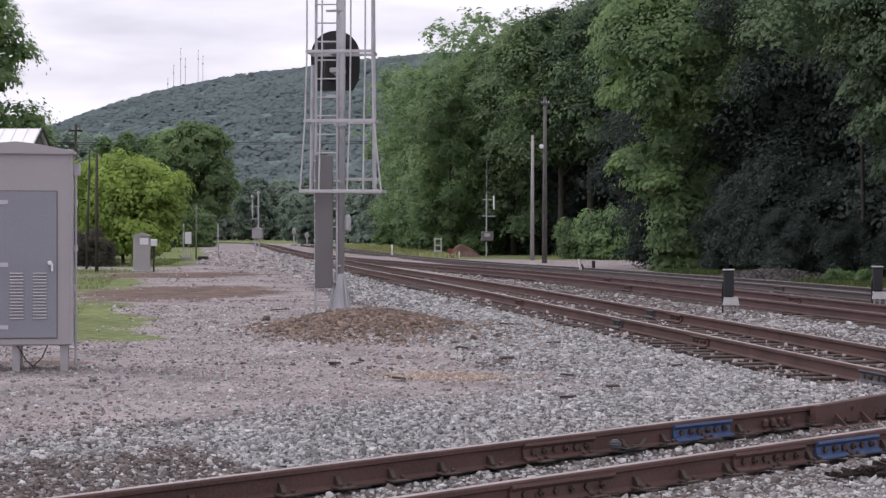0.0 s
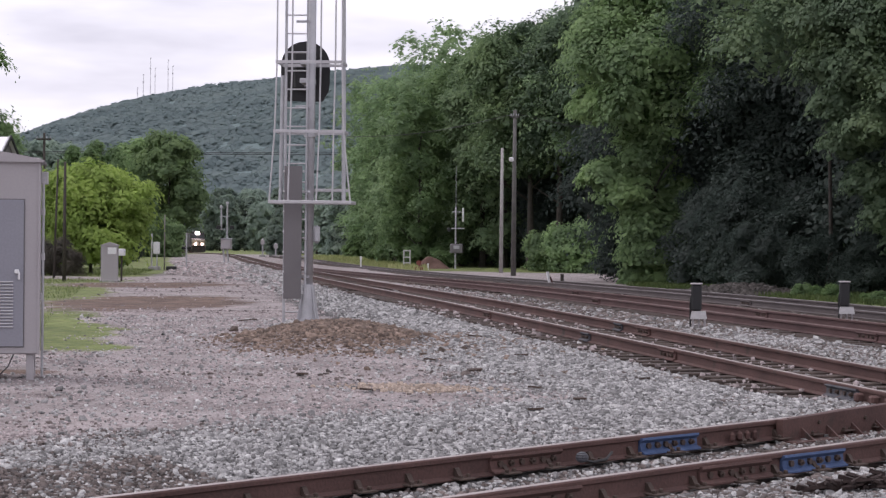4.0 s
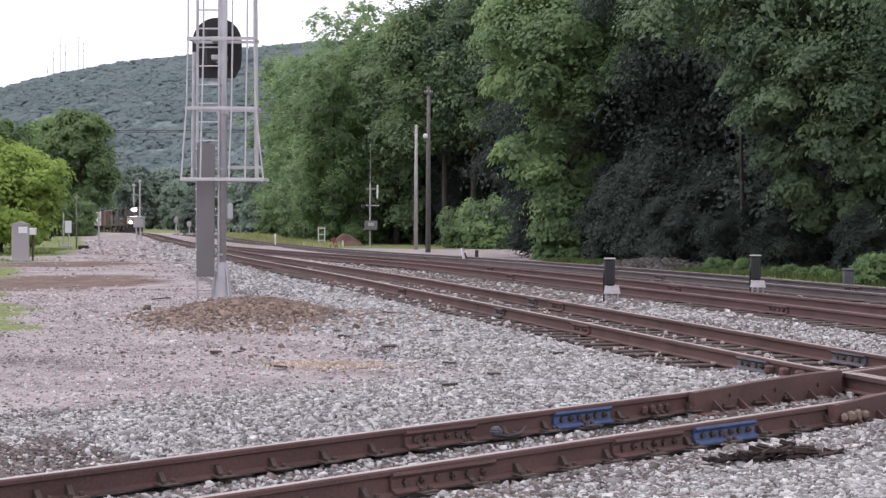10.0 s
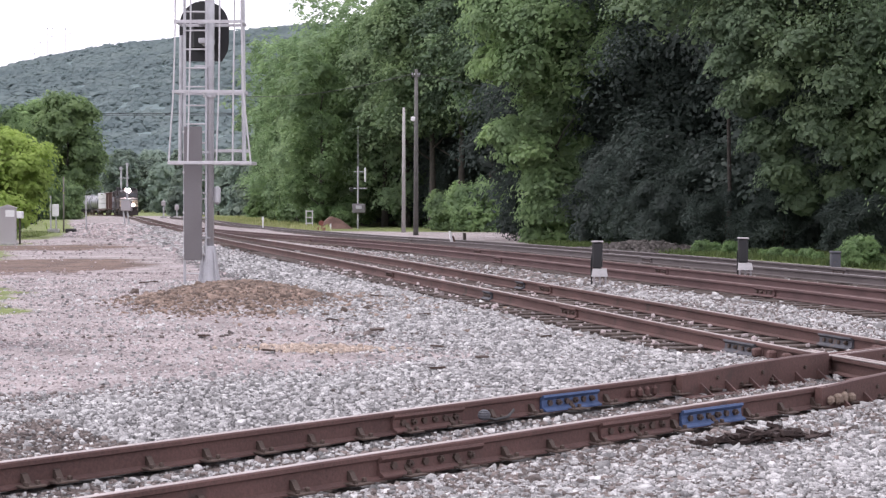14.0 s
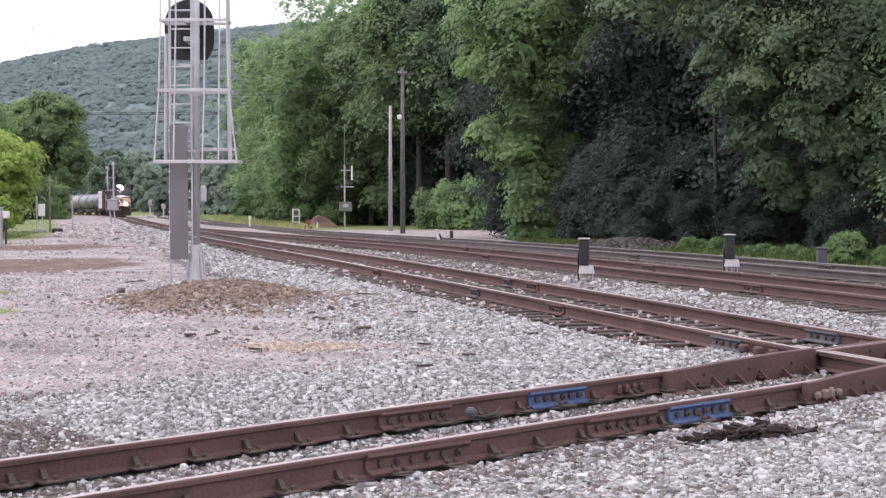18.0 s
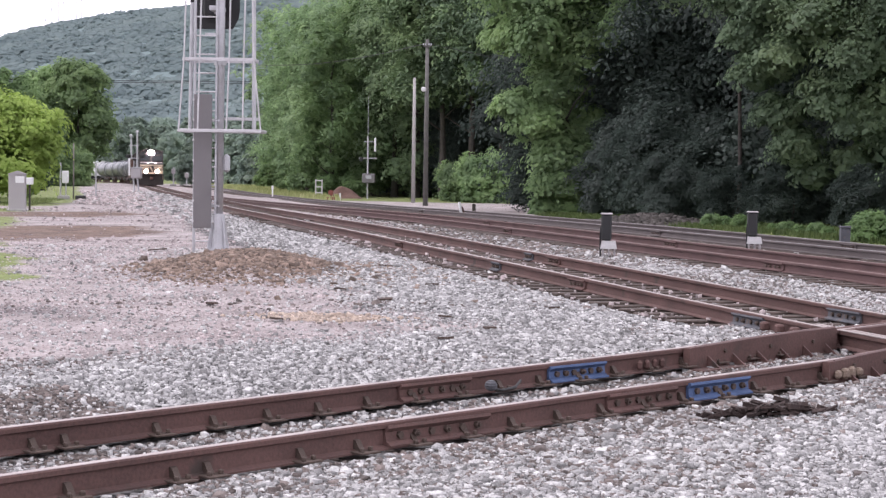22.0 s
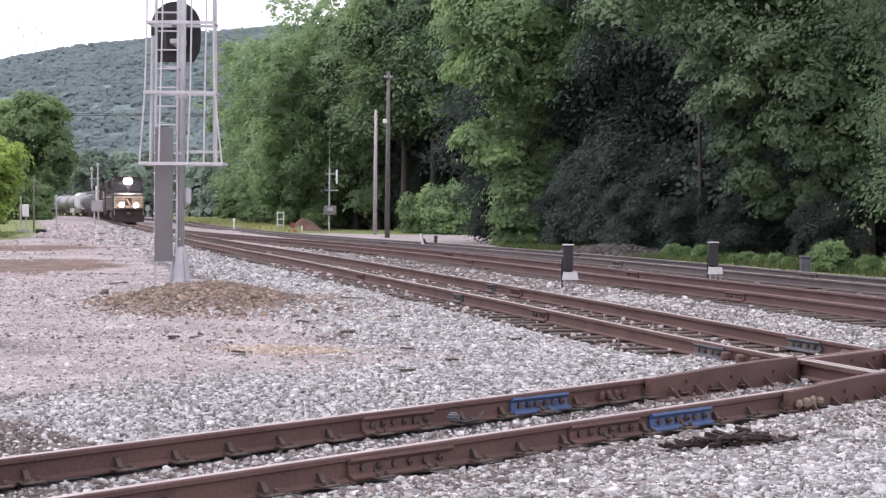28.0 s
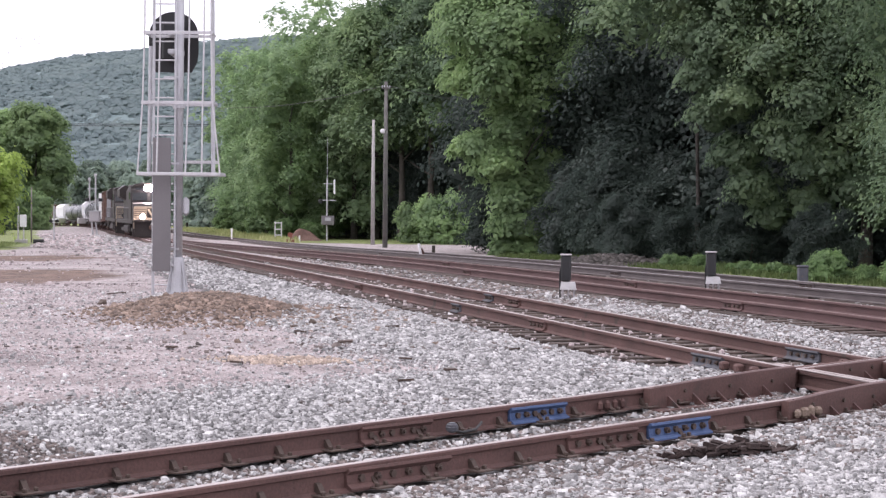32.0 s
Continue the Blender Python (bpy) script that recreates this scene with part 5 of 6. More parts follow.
def crown_mesh(name, seed, height, radius, lobes, per, leaf, mat, base=0.25, lean=0.0, under=0.35, boughs=None, core=True):
    """Leaves in flat, drooping sprays on the outer skin of many rounded boughs, which make up an uneven crown with dark gaps between them."""
    r = np.random.RandomState(seed)
    u = (np.arange(lobes) + r.uniform(0, 1, lobes)) / lobes
    hgt = base + (0.97 - base) * u
    prof = np.sin(np.pi * np.clip(u * 0.62 + 0.25, 0, 1)) ** 0.75
    ang = np.arange(lobes) * 2.39996 + r.uniform(-0.5, 0.5, lobes)
    rad = radius * prof * r.uniform(0.45, 0.86, lobes)
    c = np.stack([rad * np.cos(ang) + lean * hgt * height, rad * np.sin(ang), hgt * height], -1)
    size = radius * r.uniform(0.26, 0.50, lobes) * (0.75 + 0.35 * prof)
    if boughs:
        lobes = len(boughs)
        c, size = np.array([b[:3] for b in boughs], float), np.array([b[3] for b in boughs], float)
        mid = c.mean(0)
        ang = np.arctan2(c[:, 1] - mid[1], c[:, 0] - mid[0])
    subs = 40
    sd = r.normal(size=(lobes, subs, 3))
    sd[..., 2] = np.where(sd[..., 2] < -under, -sd[..., 2] * 0.7, sd[..., 2])
    sd[..., :2] += 0.5 * np.stack([np.cos(ang), np.sin(ang)], -1)[:, None, :]
    sd /= np.linalg.norm(sd, axis=-1, keepdims=True)
    reach = r.uniform(0.62, 1.20, (lobes, subs))
    tuft = c[:, None, :] + sd * (size[:, None] * reach)[..., None] * np.array([1.0, 1.0, 0.95])
    spread = size[:, None] * r.uniform(0.22, 0.46, (lobes, subs)) * (1.0 if core else 0.5)
    pick = r.randint(0, subs, (lobes, per))
    d = r.normal(size=(lobes, per, 3)) * np.array([0.62, 0.62, 0.30])
    out = np.take_along_axis(sd, pick[..., None].repeat(3, -1), 1)
    wide = np.take_along_axis(spread, pick, 1)
    p = np.take_along_axis(tuft, pick[..., None].repeat(3, -1), 1) + d * wide[..., None]
    along = np.sum(d[..., :2] * out[..., :2], -1)
    p[..., 2] -= wide * (0.45 * np.maximum(along, 0) + 0.30 * np.hypot(d[..., 0], d[..., 1]))
    p, k = p.reshape(-1, 3), lobes * per
    nrm = (0.50 * out + 0.45 * d).reshape(-1, 3) + np.array([-0.10, -0.20, 0.42]) + r.normal(size=(k, 3)) * 0.09
    if core:
        # looser, larger foliage inside each bough
        kin = per // 4
        di = r.normal(size=(lobes, kin, 3))
        di /= np.linalg.norm(di, axis=-1, keepdims=True)
        p = np.concatenate([p, (c[:, None, :] + di * (size[:, None] * r.uniform(0.35, 0.85, (lobes, kin)))[..., None]).reshape(-1, 3)])
        nrm = np.concatenate([nrm, di.reshape(-1, 3) + 0.3 * r.normal(size=(lobes * kin, 3)) + np.array([0, -0.2, 0.3])])
    n = len(p)
    nrm /= np.linalg.norm(nrm, axis=1, keepdims=True)
    a = np.cross(nrm, r.normal(size=(n, 3)))
    a /= np.linalg.norm(a, axis=1, keepdims=True)
    b = np.cross(nrm, a)
    s = (leaf * np.exp(0.30 * r.normal(size=n)) * np.where(np.arange(n) < k, 1.0, 1.5))[:, None]
    w = r.uniform(0.42, 0.68, n)[:, None]
    fold = nrm * s * 0.16
    q = np.stack([p - a * s, p - b * s * w + fold, p + a * s - fold, p + b * s * w + fold], 1)
    return bulk(name, q.reshape(-1, 3), np.arange(4 * n).reshape(-1, 4), mat)


def trunk_geo(seed, height, radius, r0, base=0.25, lean=0.0, limbs=9):
    r = random.Random(seed)
    g = Geo()
    pts, rs = [], []
    for k in range(7):
        u = k / 6
        pts.append((lean * u * height * 0.85 + r.uniform(-0.12, 0.12) * u * 2, r.uniform(-0.12, 0.12) * u * 2, u * height * 0.85 - 0.3))
        rs.append(r0 * (1.35 if k == 0 else 1) * (1 - 0.85 * u) + 0.015)
    for k in range(6):
        g.tube(pts[k], pts[k + 1], rs[k], rs[k + 1], 9, k in (0, 5))
    for k in range(limbs):
        u = base * 0.7 + (0.85 - base * 0.7) * (k + 0.5) / limbs
        j = min(int(u * 6), 5)
        w = u * 6 - j
        p = Vector(pts[j]).lerp(Vector(pts[j + 1]), w)
        a = k * 2.4 + r.uniform(-0.4, 0.4)
        ln = radius * r.uniform(0.5, 0.85) * (1.1 - 0.5 * u)
        q = p + Vector((math.cos(a) * ln * 0.55, math.sin(a) * ln * 0.55, ln * 0.35))
        e = q + Vector((math.cos(a + 0.3) * ln * 0.45, math.sin(a + 0.3) * ln * 0.45, ln * 0.3))
        rr = r0 * (1 - 0.8 * u) * 0.32
        g.tube(p, q, rr, rr * 0.65, 6, False)
        g.tube(q, e, rr * 0.65, rr * 0.2, 6)
    return g


def tree_kind(seed, height, radius, clumps, per, leaf, mat, label, base=0.25, lean=0.0, r0=None, name="tree", group="trees", boughs=None, core=True):
    t = thing(name, pose(0, 0, -60), label, "tree" if name == "tree" else "shrub", group)
    r0 = r0 or height * 0.016
    part("trunk", trunk_geo(seed, height, radius, r0, base, lean), BARK, t, smooth=True)
    part("crown", crown_mesh("crown", seed, height, radius, clumps, per, leaf, mat, base, lean, boughs=boughs, core=core), mat, t)
    return t


USED = set()


def plant(kind, x, y, turn, size=1.0, label=""):
    m = pose(x, y, float(ground_z(x, y)) - 0.05, 0, 0, turn)
    if kind.name not in USED:
        USED.add(kind.name)
        t = kind
        t.matrix_basis = m
    else:
        t = copy_thing(kind, m)
    t.scale = (size, size, size)
    if label:
        tagged(t, label)
    return t


def px_x(px, y):
    """Sideways place of a thing at the distance y, from its bearing at the last stretch."""
    return (px - 784) / 3200 * y


def hanging_boughs(px0, dist, rows, ground):
    """Boughs of one tree from bearings and heights at its distance: bearing, drop from the eye's line, breadth, depth."""
    k = dist / 3200
    return [((px - px0) * k, dy, (348 - up) * k + 1.66 - ground, r * k) for px, up, r, dy in rows]


def build_trees():
    left_oak = hanging_boughs(930, 84, (
        (850, 20, 70, -1.0), (930, 5, 80, -1.5), (880, -75, 80, 0.0), (960, -65, 80, 0.5), (828, 90, 42, -0.8), (893, 95, 58, -1.8), (968, 85, 52, -1.0), (1000, 15, 55, 0.0),
        (845, 215, 36, -1.0), (885, 245, 38, -1.4), (930, 190, 48, 0.2), (920, 295, 48, -1.0), (935, 345, 40, -1.0), (960, 250, 44, 0.4), (985, 330, 42, 0.8), (905, 165, 40, -0.4),
        (900, -155, 90, 0.0), (960, -175, 90, 1.0), (920, -245, 80, 0.5), (838, -40, 56, 0.0), (1010, -110, 80, 1.0),
        (1055, -15, 56, -3.5), (1110, -30, 58, -5.0), (1040, 45, 40, -2.5), (1165, -22, 46, -6.0), (1015, 75, 36, -2.0),
        (908, 345, 36, -0.5), (965, 300, 46, -0.3), (940, 130, 46, -0.8), (905, 385, 26, -0.2), (945, 392, 26, -0.6), (985, 390, 26, 0.2)), 0.2)
    right_oak = hanging_boughs(1535, 60, (
        (1232, 10, 46, 1.0), (1258, 85, 42, 0.6), (1272, 150, 40, 0.6), (1312, 120, 50, -0.2), (1318, 225, 44, 0.4), (1345, 285, 42, 0.3), (1375, 330, 32, 0.6), (1295, 30, 56, 0.0),
        (1365, 60, 66, -0.8), (1425, 125, 62, -1.2), (1385, 195, 52, -0.6), (1440, 235, 54, -1.0), (1485, 175, 62, -1.5), (1500, 285, 52, -1.2), (1545, 235, 60, -1.6), (1552, 315, 44, -1.0),
        (1428, 310, 36, -0.3), (1480, 35, 78, -1.2), (1565, 70, 78, -1.5), (1300, -60, 76, 0.3), (1400, -60, 88, -0.5), (1500, -85, 90, -0.5), (1350, -150, 88, 0.5), (1450, -175, 90, 0.0),
        (1232, -65, 58, 1.0), (1600, 150, 76, -1.2), (1600, -50, 90, -0.5), (1620, 260, 60, -1.2), (1250, -150, 70, 1.0)), 0.2)
    oak = [tree_kind(61, 15, 4.5, 20, 3000, 0.098, LEAFO, "tall broadleaf tree with leafy boughs hanging to the ground", r0=0.26, boughs=left_oak),
           tree_kind(62, 13, 4.0, 20, 2700, 0.076, LEAFR, "large broadleaf tree spreading over its bare trunk", 0.4, r0=0.2, boughs=right_oak)]
    plant(oak[0], px_x(930, 84), 84, 0)
    plant(oak[1], px_x(1535, 60), 60, 0)
    shaded = tree_kind(23, 17, 5.2, 26, 2400, 0.074, LEAFSHADE, "tall broadleaf tree, its leaves coloured for deep shade", 0.05)
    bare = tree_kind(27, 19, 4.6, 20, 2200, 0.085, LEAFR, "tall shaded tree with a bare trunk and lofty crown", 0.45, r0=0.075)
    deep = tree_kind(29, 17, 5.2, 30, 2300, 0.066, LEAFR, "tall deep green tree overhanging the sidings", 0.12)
    back = tree_kind(24, 19, 6.2, 34, 1000, 0.120, LEAFSHADE, "tree deep in the wood, its leaves coloured for shade", 0.04)
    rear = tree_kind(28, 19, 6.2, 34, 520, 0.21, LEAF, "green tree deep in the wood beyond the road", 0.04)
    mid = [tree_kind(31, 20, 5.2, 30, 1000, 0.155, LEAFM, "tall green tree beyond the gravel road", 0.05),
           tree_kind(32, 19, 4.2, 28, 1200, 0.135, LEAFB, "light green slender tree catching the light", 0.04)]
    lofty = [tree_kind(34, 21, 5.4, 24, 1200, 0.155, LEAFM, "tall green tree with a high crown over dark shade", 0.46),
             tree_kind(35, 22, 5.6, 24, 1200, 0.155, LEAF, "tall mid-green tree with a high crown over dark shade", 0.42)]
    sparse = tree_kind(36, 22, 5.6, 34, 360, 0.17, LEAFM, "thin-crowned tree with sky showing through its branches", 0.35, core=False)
    shrub = [tree_kind(41, 3.4, 2.1, 20, 420, 0.115, LEAFO, "green leafy shrub under the trees", 0.06, name="shrub", group="shrubs"),
             tree_kind(42, 2.2, 1.6, 14, 380, 0.09, LEAFB, "low green shrub in the verge", 0.05, name="shrub", group="shrubs")]
    brush = tree_kind(44, 4.2, 2.5, 16, 1700, 0.062, LEAFSHADE, "undergrowth under the trees, its leaves coloured for shade", 0.04, name="shrub", group="undergrowth")
    bush = tree_kind(43, 5.6, 2.9, 30, 900, 0.11, LEAFY, "large light green bushy tree beside the road", 0.24)
    far = [tree_kind(51, 15, 4.3, 26, 420, 0.30, LEAFM, "deep green tree in the middle distance", 0.05),
           tree_kind(52, 14, 4.6, 26, 420, 0.30, LEAFHAZE, "green tree in the middle distance", 0.05)]
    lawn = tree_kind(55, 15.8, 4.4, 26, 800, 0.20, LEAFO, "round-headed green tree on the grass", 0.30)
    pale = [tree_kind(53, 15, 4.6, 26, 420, 0.34, LEAFHAZE, "green tree far down the valley, haze in its leaf colour", 0.04),
            tree_kind(54, 14, 5.0, 26, 420, 0.34, LEAFHAZE, "grey-green tree far down the valley, haze in its leaf colour", 0.04)]
    r = random.Random(4)
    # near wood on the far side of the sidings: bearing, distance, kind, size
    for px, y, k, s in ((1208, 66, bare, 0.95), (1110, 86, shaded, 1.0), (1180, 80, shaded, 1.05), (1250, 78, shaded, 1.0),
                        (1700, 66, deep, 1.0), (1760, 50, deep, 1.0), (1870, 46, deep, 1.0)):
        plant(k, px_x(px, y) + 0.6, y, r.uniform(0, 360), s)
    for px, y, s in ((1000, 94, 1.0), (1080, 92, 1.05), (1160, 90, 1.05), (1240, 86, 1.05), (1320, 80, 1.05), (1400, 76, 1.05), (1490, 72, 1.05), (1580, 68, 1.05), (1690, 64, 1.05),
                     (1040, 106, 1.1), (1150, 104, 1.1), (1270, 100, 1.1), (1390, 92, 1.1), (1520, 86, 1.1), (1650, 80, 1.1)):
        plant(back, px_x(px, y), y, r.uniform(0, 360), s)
    # undergrowth at the wood's foot, shade put into its dark leaf colour
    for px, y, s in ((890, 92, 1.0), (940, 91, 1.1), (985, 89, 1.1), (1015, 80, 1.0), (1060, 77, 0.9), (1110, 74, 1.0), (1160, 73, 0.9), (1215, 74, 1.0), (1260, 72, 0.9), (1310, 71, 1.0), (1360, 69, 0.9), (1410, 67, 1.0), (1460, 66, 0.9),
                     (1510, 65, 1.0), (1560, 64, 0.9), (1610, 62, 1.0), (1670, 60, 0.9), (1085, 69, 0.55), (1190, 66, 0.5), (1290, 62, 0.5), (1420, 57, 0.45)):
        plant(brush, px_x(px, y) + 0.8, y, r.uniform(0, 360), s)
    # wood beyond the gravel road
    for px, y, k, s in ((505, 188, 0, 0.9), (545, 178, 0, 0.95), (518, 166, 1, 0.82), (590, 176, 1, 1.1), (630, 168, 0, 0.9),
                        (470, 215, 1, 0.85), (440, 235, 0, 0.8)):
        plant(mid[k], px_x(px, y), y, r.uniform(0, 360), s)
    for px, y, k, s in ((668, 166, 0, 1.0), (715, 160, 0, 1.0), (765, 158, 1, 1.0), (820, 156, 0, 1.05), (870, 154, 1, 1.1), (925, 152, 1, 1.05), (975, 150, 0, 1.05)):
        plant(lofty[k], px_x(px, y), y, r.uniform(0, 360), s)
    for px, y, s in ((650, 186, 0.9), (700, 178, 0.9), (750, 172, 0.9), (800, 168, 0.9), (850, 166, 0.9), (905, 163, 0.9), (960, 160, 0.9), (725, 166, 0.45), (775, 163, 0.4), (870, 158, 0.4), (920, 156, 0.4)):
        plant(back, px_x(px, y), y, r.uniform(0, 360), s)
    for px, y, s in ((560, 205, 1.1), (620, 200, 1.1), (690, 190, 1.2), (750, 186, 1.2), (820, 184, 1.25), (900, 180, 1.3), (980, 170, 1.3), (1020, 145, 1.15), (520, 225, 1.0)):
        plant(rear, px_x(px, y), y, r.uniform(0, 360), s)
    plant(sparse, px_x(560, 190), 190, 40, 1.12)
    plant(sparse, px_x(447, 200), 200, 160, 0.92)
    plant(sparse, px_x(478, 186), 186, 250, 0.86)
    for px, y, k, s in ((790, 144, 0, 1.08), (835, 146, 0, 1.05), (745, 147, 0, 0.9), (520, 168, 0, 0.7), (470, 190, 0, 0.8), (540, 165, 1, 0.8), (410, 230, 0, 0.9),
                        (445, 195, 1, 1.0), (500, 178, 1, 0.9), (560, 160, 1, 0.6), (1468, 46, 1, 0.33), (1243, 57, 1, 0.2), (1262, 56, 1, 0.12), (1300, 54, 1, 0.12), (1322, 52.5, 1, 0.16), (1345, 52, 1, 0.13), (1372, 51, 1, 0.16),
                        (1395, 50, 1, 0.13), (1430, 49, 1, 0.16), (1188, 58, 1, 0.2), (1210, 58, 1, 0.17), (1500, 46, 1, 0.14), (1540, 45, 1, 0.2), (1600, 43, 1, 0.3)):
        plant(shrub[k], px_x(px, y), y, r.uniform(0, 360), s)
    # left side: a light bush, taller trees behind, a dark one, and a tree over the cabinet
    plant(bush, -26.3, 98, 20, 1.0)
    plant(bush, -28.7, 101, 140, 0.9)
    plant(mid[1], -33.0, 126, 60, 0.47)
    plant(mid[1], -36.0, 130, 160, 0.46)
    plant(lawn, px_x(66, 235), 235, 10, 1.0)
    plant(lawn, px_x(15, 240), 240, 100, 0.95)
    plant(mid[1], -39.3, 110, 30, 0.92, "tall tree with bright foliage behind the cabinet")
    for x, y, s in ((-29.5, 86, 0.5), (-44, 175, 1.0), (-48, 180, 1.0)):
        plant(brush, x, y, r.uniform(0, 360), s * 0.7, "low dark shrub at the grass edge")
    for px, s in ((40, 1.3), (50, 1.1), (60, 1.1), (67, 0.7), (22, 1.4)):
        plant(shrub[0], px_x(px, 215), 215, r.uniform(0, 360), s, "green hedge bush behind the grass field")
    dry = tree_kind(46, 2.6, 1.9, 14, 800, 0.05, DRY, "grey-brown dry brush heap behind the cabinet", 0.04, name="shrub", group="dry brush")
    plant(dry, -25.3, 87, 30, 0.66)
    plant(dry, -27.0, 88, 130, 0.7)
    plant(dry, -24.3, 86, 220, 0.5)
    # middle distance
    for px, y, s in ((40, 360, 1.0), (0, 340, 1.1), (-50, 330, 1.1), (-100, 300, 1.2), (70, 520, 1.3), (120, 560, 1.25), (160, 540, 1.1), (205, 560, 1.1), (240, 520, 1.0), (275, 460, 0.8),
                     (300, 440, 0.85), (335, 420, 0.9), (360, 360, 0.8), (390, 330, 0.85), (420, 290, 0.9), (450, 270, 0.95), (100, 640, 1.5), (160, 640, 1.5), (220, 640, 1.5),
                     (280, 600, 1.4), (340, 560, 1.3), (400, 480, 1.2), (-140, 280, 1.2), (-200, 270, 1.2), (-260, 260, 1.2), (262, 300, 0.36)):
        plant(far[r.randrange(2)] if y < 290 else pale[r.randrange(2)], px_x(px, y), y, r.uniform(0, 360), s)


def build_hill():
    """Wooded ridge behind the valley: a rise of ground covered with many small crowns."""
    def height(x, y):
        xx = np.array([-2600, -1400, -900, -640, -560, -470, -400, -353, -314, -250, -160, 0, 200, 600, 1400, 2600])
        hh = np.array([14, 20, 28, 39, 48, 67, 95, 115, 124, 131, 142, 144, 132, 98, 66, 32])
        top = glide(x, xx, hh)
        d = np.clip((y - 700) / 800, 0, 1)
        back = np.clip((2300 - y) / 800, 0, 1)
        return -6 + (top + 6) * np.minimum(smooth01(d) * 0.35 + 0.65 * d, smooth01(back)) + 2.0 * wave(x, y, 0.02, 21)

    xs, ys = np.arange(-2600, 2601, 40.0), np.arange(640, 2320, 30.0)
    gx, gy = np.meshgrid(xs, ys)
    w = len(xs)
    i = (np.arange(len(ys) - 1)[:, None] * w + np.arange(w - 1)[None, :]).ravel()
    v = np.stack([gx, gy, height(gx, gy) - 0.6], -1).reshape(-1, 3)
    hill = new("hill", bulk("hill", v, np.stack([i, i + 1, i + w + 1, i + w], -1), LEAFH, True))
    tagged(hill, "long wooded ridge behind the valley, haze in its green", "hill", kind="structure")
    r = np.random.RandomState(17)
    n = 15000
    x = r.uniform(-680, 120, n)
    y = 720 + 800 * r.uniform(0, 1, n) ** 0.8
    z = height(x, y)
    # each crown: broad sprays of foliage on a low dome
    k = 24
    s = r.uniform(2.8, 6.4, n)
    d = r.normal(size=(n, k, 3))
    d[..., 2] = np.abs(d[..., 2])
    d[..., 1] -= 0.45
    d /= np.linalg.norm(d, axis=-1, keepdims=True)
    c = d * (s[:, None] * r.uniform(0.80, 1.05, (n, k)))[..., None] * np.array([1, 1, 1.0]) + np.stack([x, y, z - 0.45 * s], -1)[:, None, :]
    nrm = d * 0.5 + np.array([0, -0.25, 0.5]) + 0.12 * r.normal(size=(n, k, 3))
    nrm /= np.linalg.norm(nrm, axis=-1, keepdims=True)
    a = np.cross(nrm, r.normal(size=(n, k, 3)))
    a /= np.linalg.norm(a, axis=-1, keepdims=True)
    b = np.cross(nrm, a)
    q = (s[:, None] * r.uniform(0.27, 0.44, (n, k)))[..., None]
    p = np.stack([c - a * q, c - b * q * 0.8, c + a * q, c + b * q * 0.8], 2)
    faces = np.arange(n * k * 4).reshape(-1, 4)
    tagged(new("hill_woods", bulk("hill_woods", p.reshape(-1, 3), faces, LEAFH)), "dense tree crowns covering the distant hill, haze in their green", "woods", kind="stuff")
    for x, h in ((-353, 36), (-359, 24), (-349, 26), (-338, 30), (-334, 24), (-364, 15)):
        zz = float(height(np.array(x), np.array(1500.0)))
        t = thing("radio_mast", pose(x, 1500, zz), "thin distant radio mast on the ridge", "radio mast", "radio masts")
        part("mast", Geo().tube((0, 0, -1), (0, 0, h + 2), 0.3, 0.16, 6), ALU, t)
        part("aerial_array", Geo().box((0, 0, h * 0.8), (1.0, 0.8, 1.4), 0.2), ALU, t)
        part("aerial_array", Geo().box((0.3, 0, h + 1.5), (1.1, 0.6, 0.7), 0.2), ALU, t)


def build_grass():
    """Grass and weeds: many thin bent blades."""
    r = np.random.RandomState(9)

    def blades(name, x, y, h, mat, label):
        k = len(x)
        a, t = r.uniform(0, 2 * math.pi, k), r.uniform(0.1, 0.55, k)
        w = h * r.uniform(0.06, 0.14, k)
        z = ground_z(x, y)
        b = np.stack([x, y, z - 0.01], -1)
        side = np.stack([np.cos(a), np.sin(a), 0 * a], -1) * w[:, None]
        up = np.stack([-np.sin(a) * t * h, np.cos(a) * t * h, h], -1)
        v = np.stack([b - side, b + side, b + up * 0.6 + side * 0.7, b + up], 1)
        i = 4 * np.arange(k)[:, None]
        tagged(new(name, bulk(name, v.reshape(-1, 3), np.concatenate([i, i + 1, i + 2, i + 3], 1), mat)), label, "grass", kind="stuff")

    n = 90000
    y = 25 + 105 * r.uniform(0, 1, n) ** 1.4
    x = main_x(y) - 10 - r.uniform(0, 1, n) * (8 + 0.2 * y)
    keep = zone_weights(x, y)[1] > r.uniform(0.35, 0.9, n)
    x, y = x[keep], y[keep]
    blades("grass", x, y, (0.03 + 0.0007 * y) * r.uniform(0.5, 1.5, len(x)), GRASS, "short mown grass beside the gravel")
    n = 60000
    y = 30 + 60 * r.uniform(0, 1, n) ** 1.5
    x = gh_x(y) + 2.2 + 6 * r.uniform(0, 1, n)
    keep = zone_weights(x, y)[1] > r.uniform(0.3, 0.9, n)
    x, y = x[keep], y[keep]
    blades("weeds", x, y, r.uniform(0.06, 0.22, len(x)), WEED, "rough grass and weeds along the wood's edge")
    n = 26000
    y = 140 + 120 * r.uniform(0, 1, n)
    x = gh_x(y) + 1.5 + 16 * r.uniform(0, 1, n)
    y, x = y[x < -0.078 * y], x[x < -0.078 * y]
    blades("weeds", x, y, r.uniform(0.15, 0.5, len(x)), PALEGRASS, "tall pale grass beyond the yard")


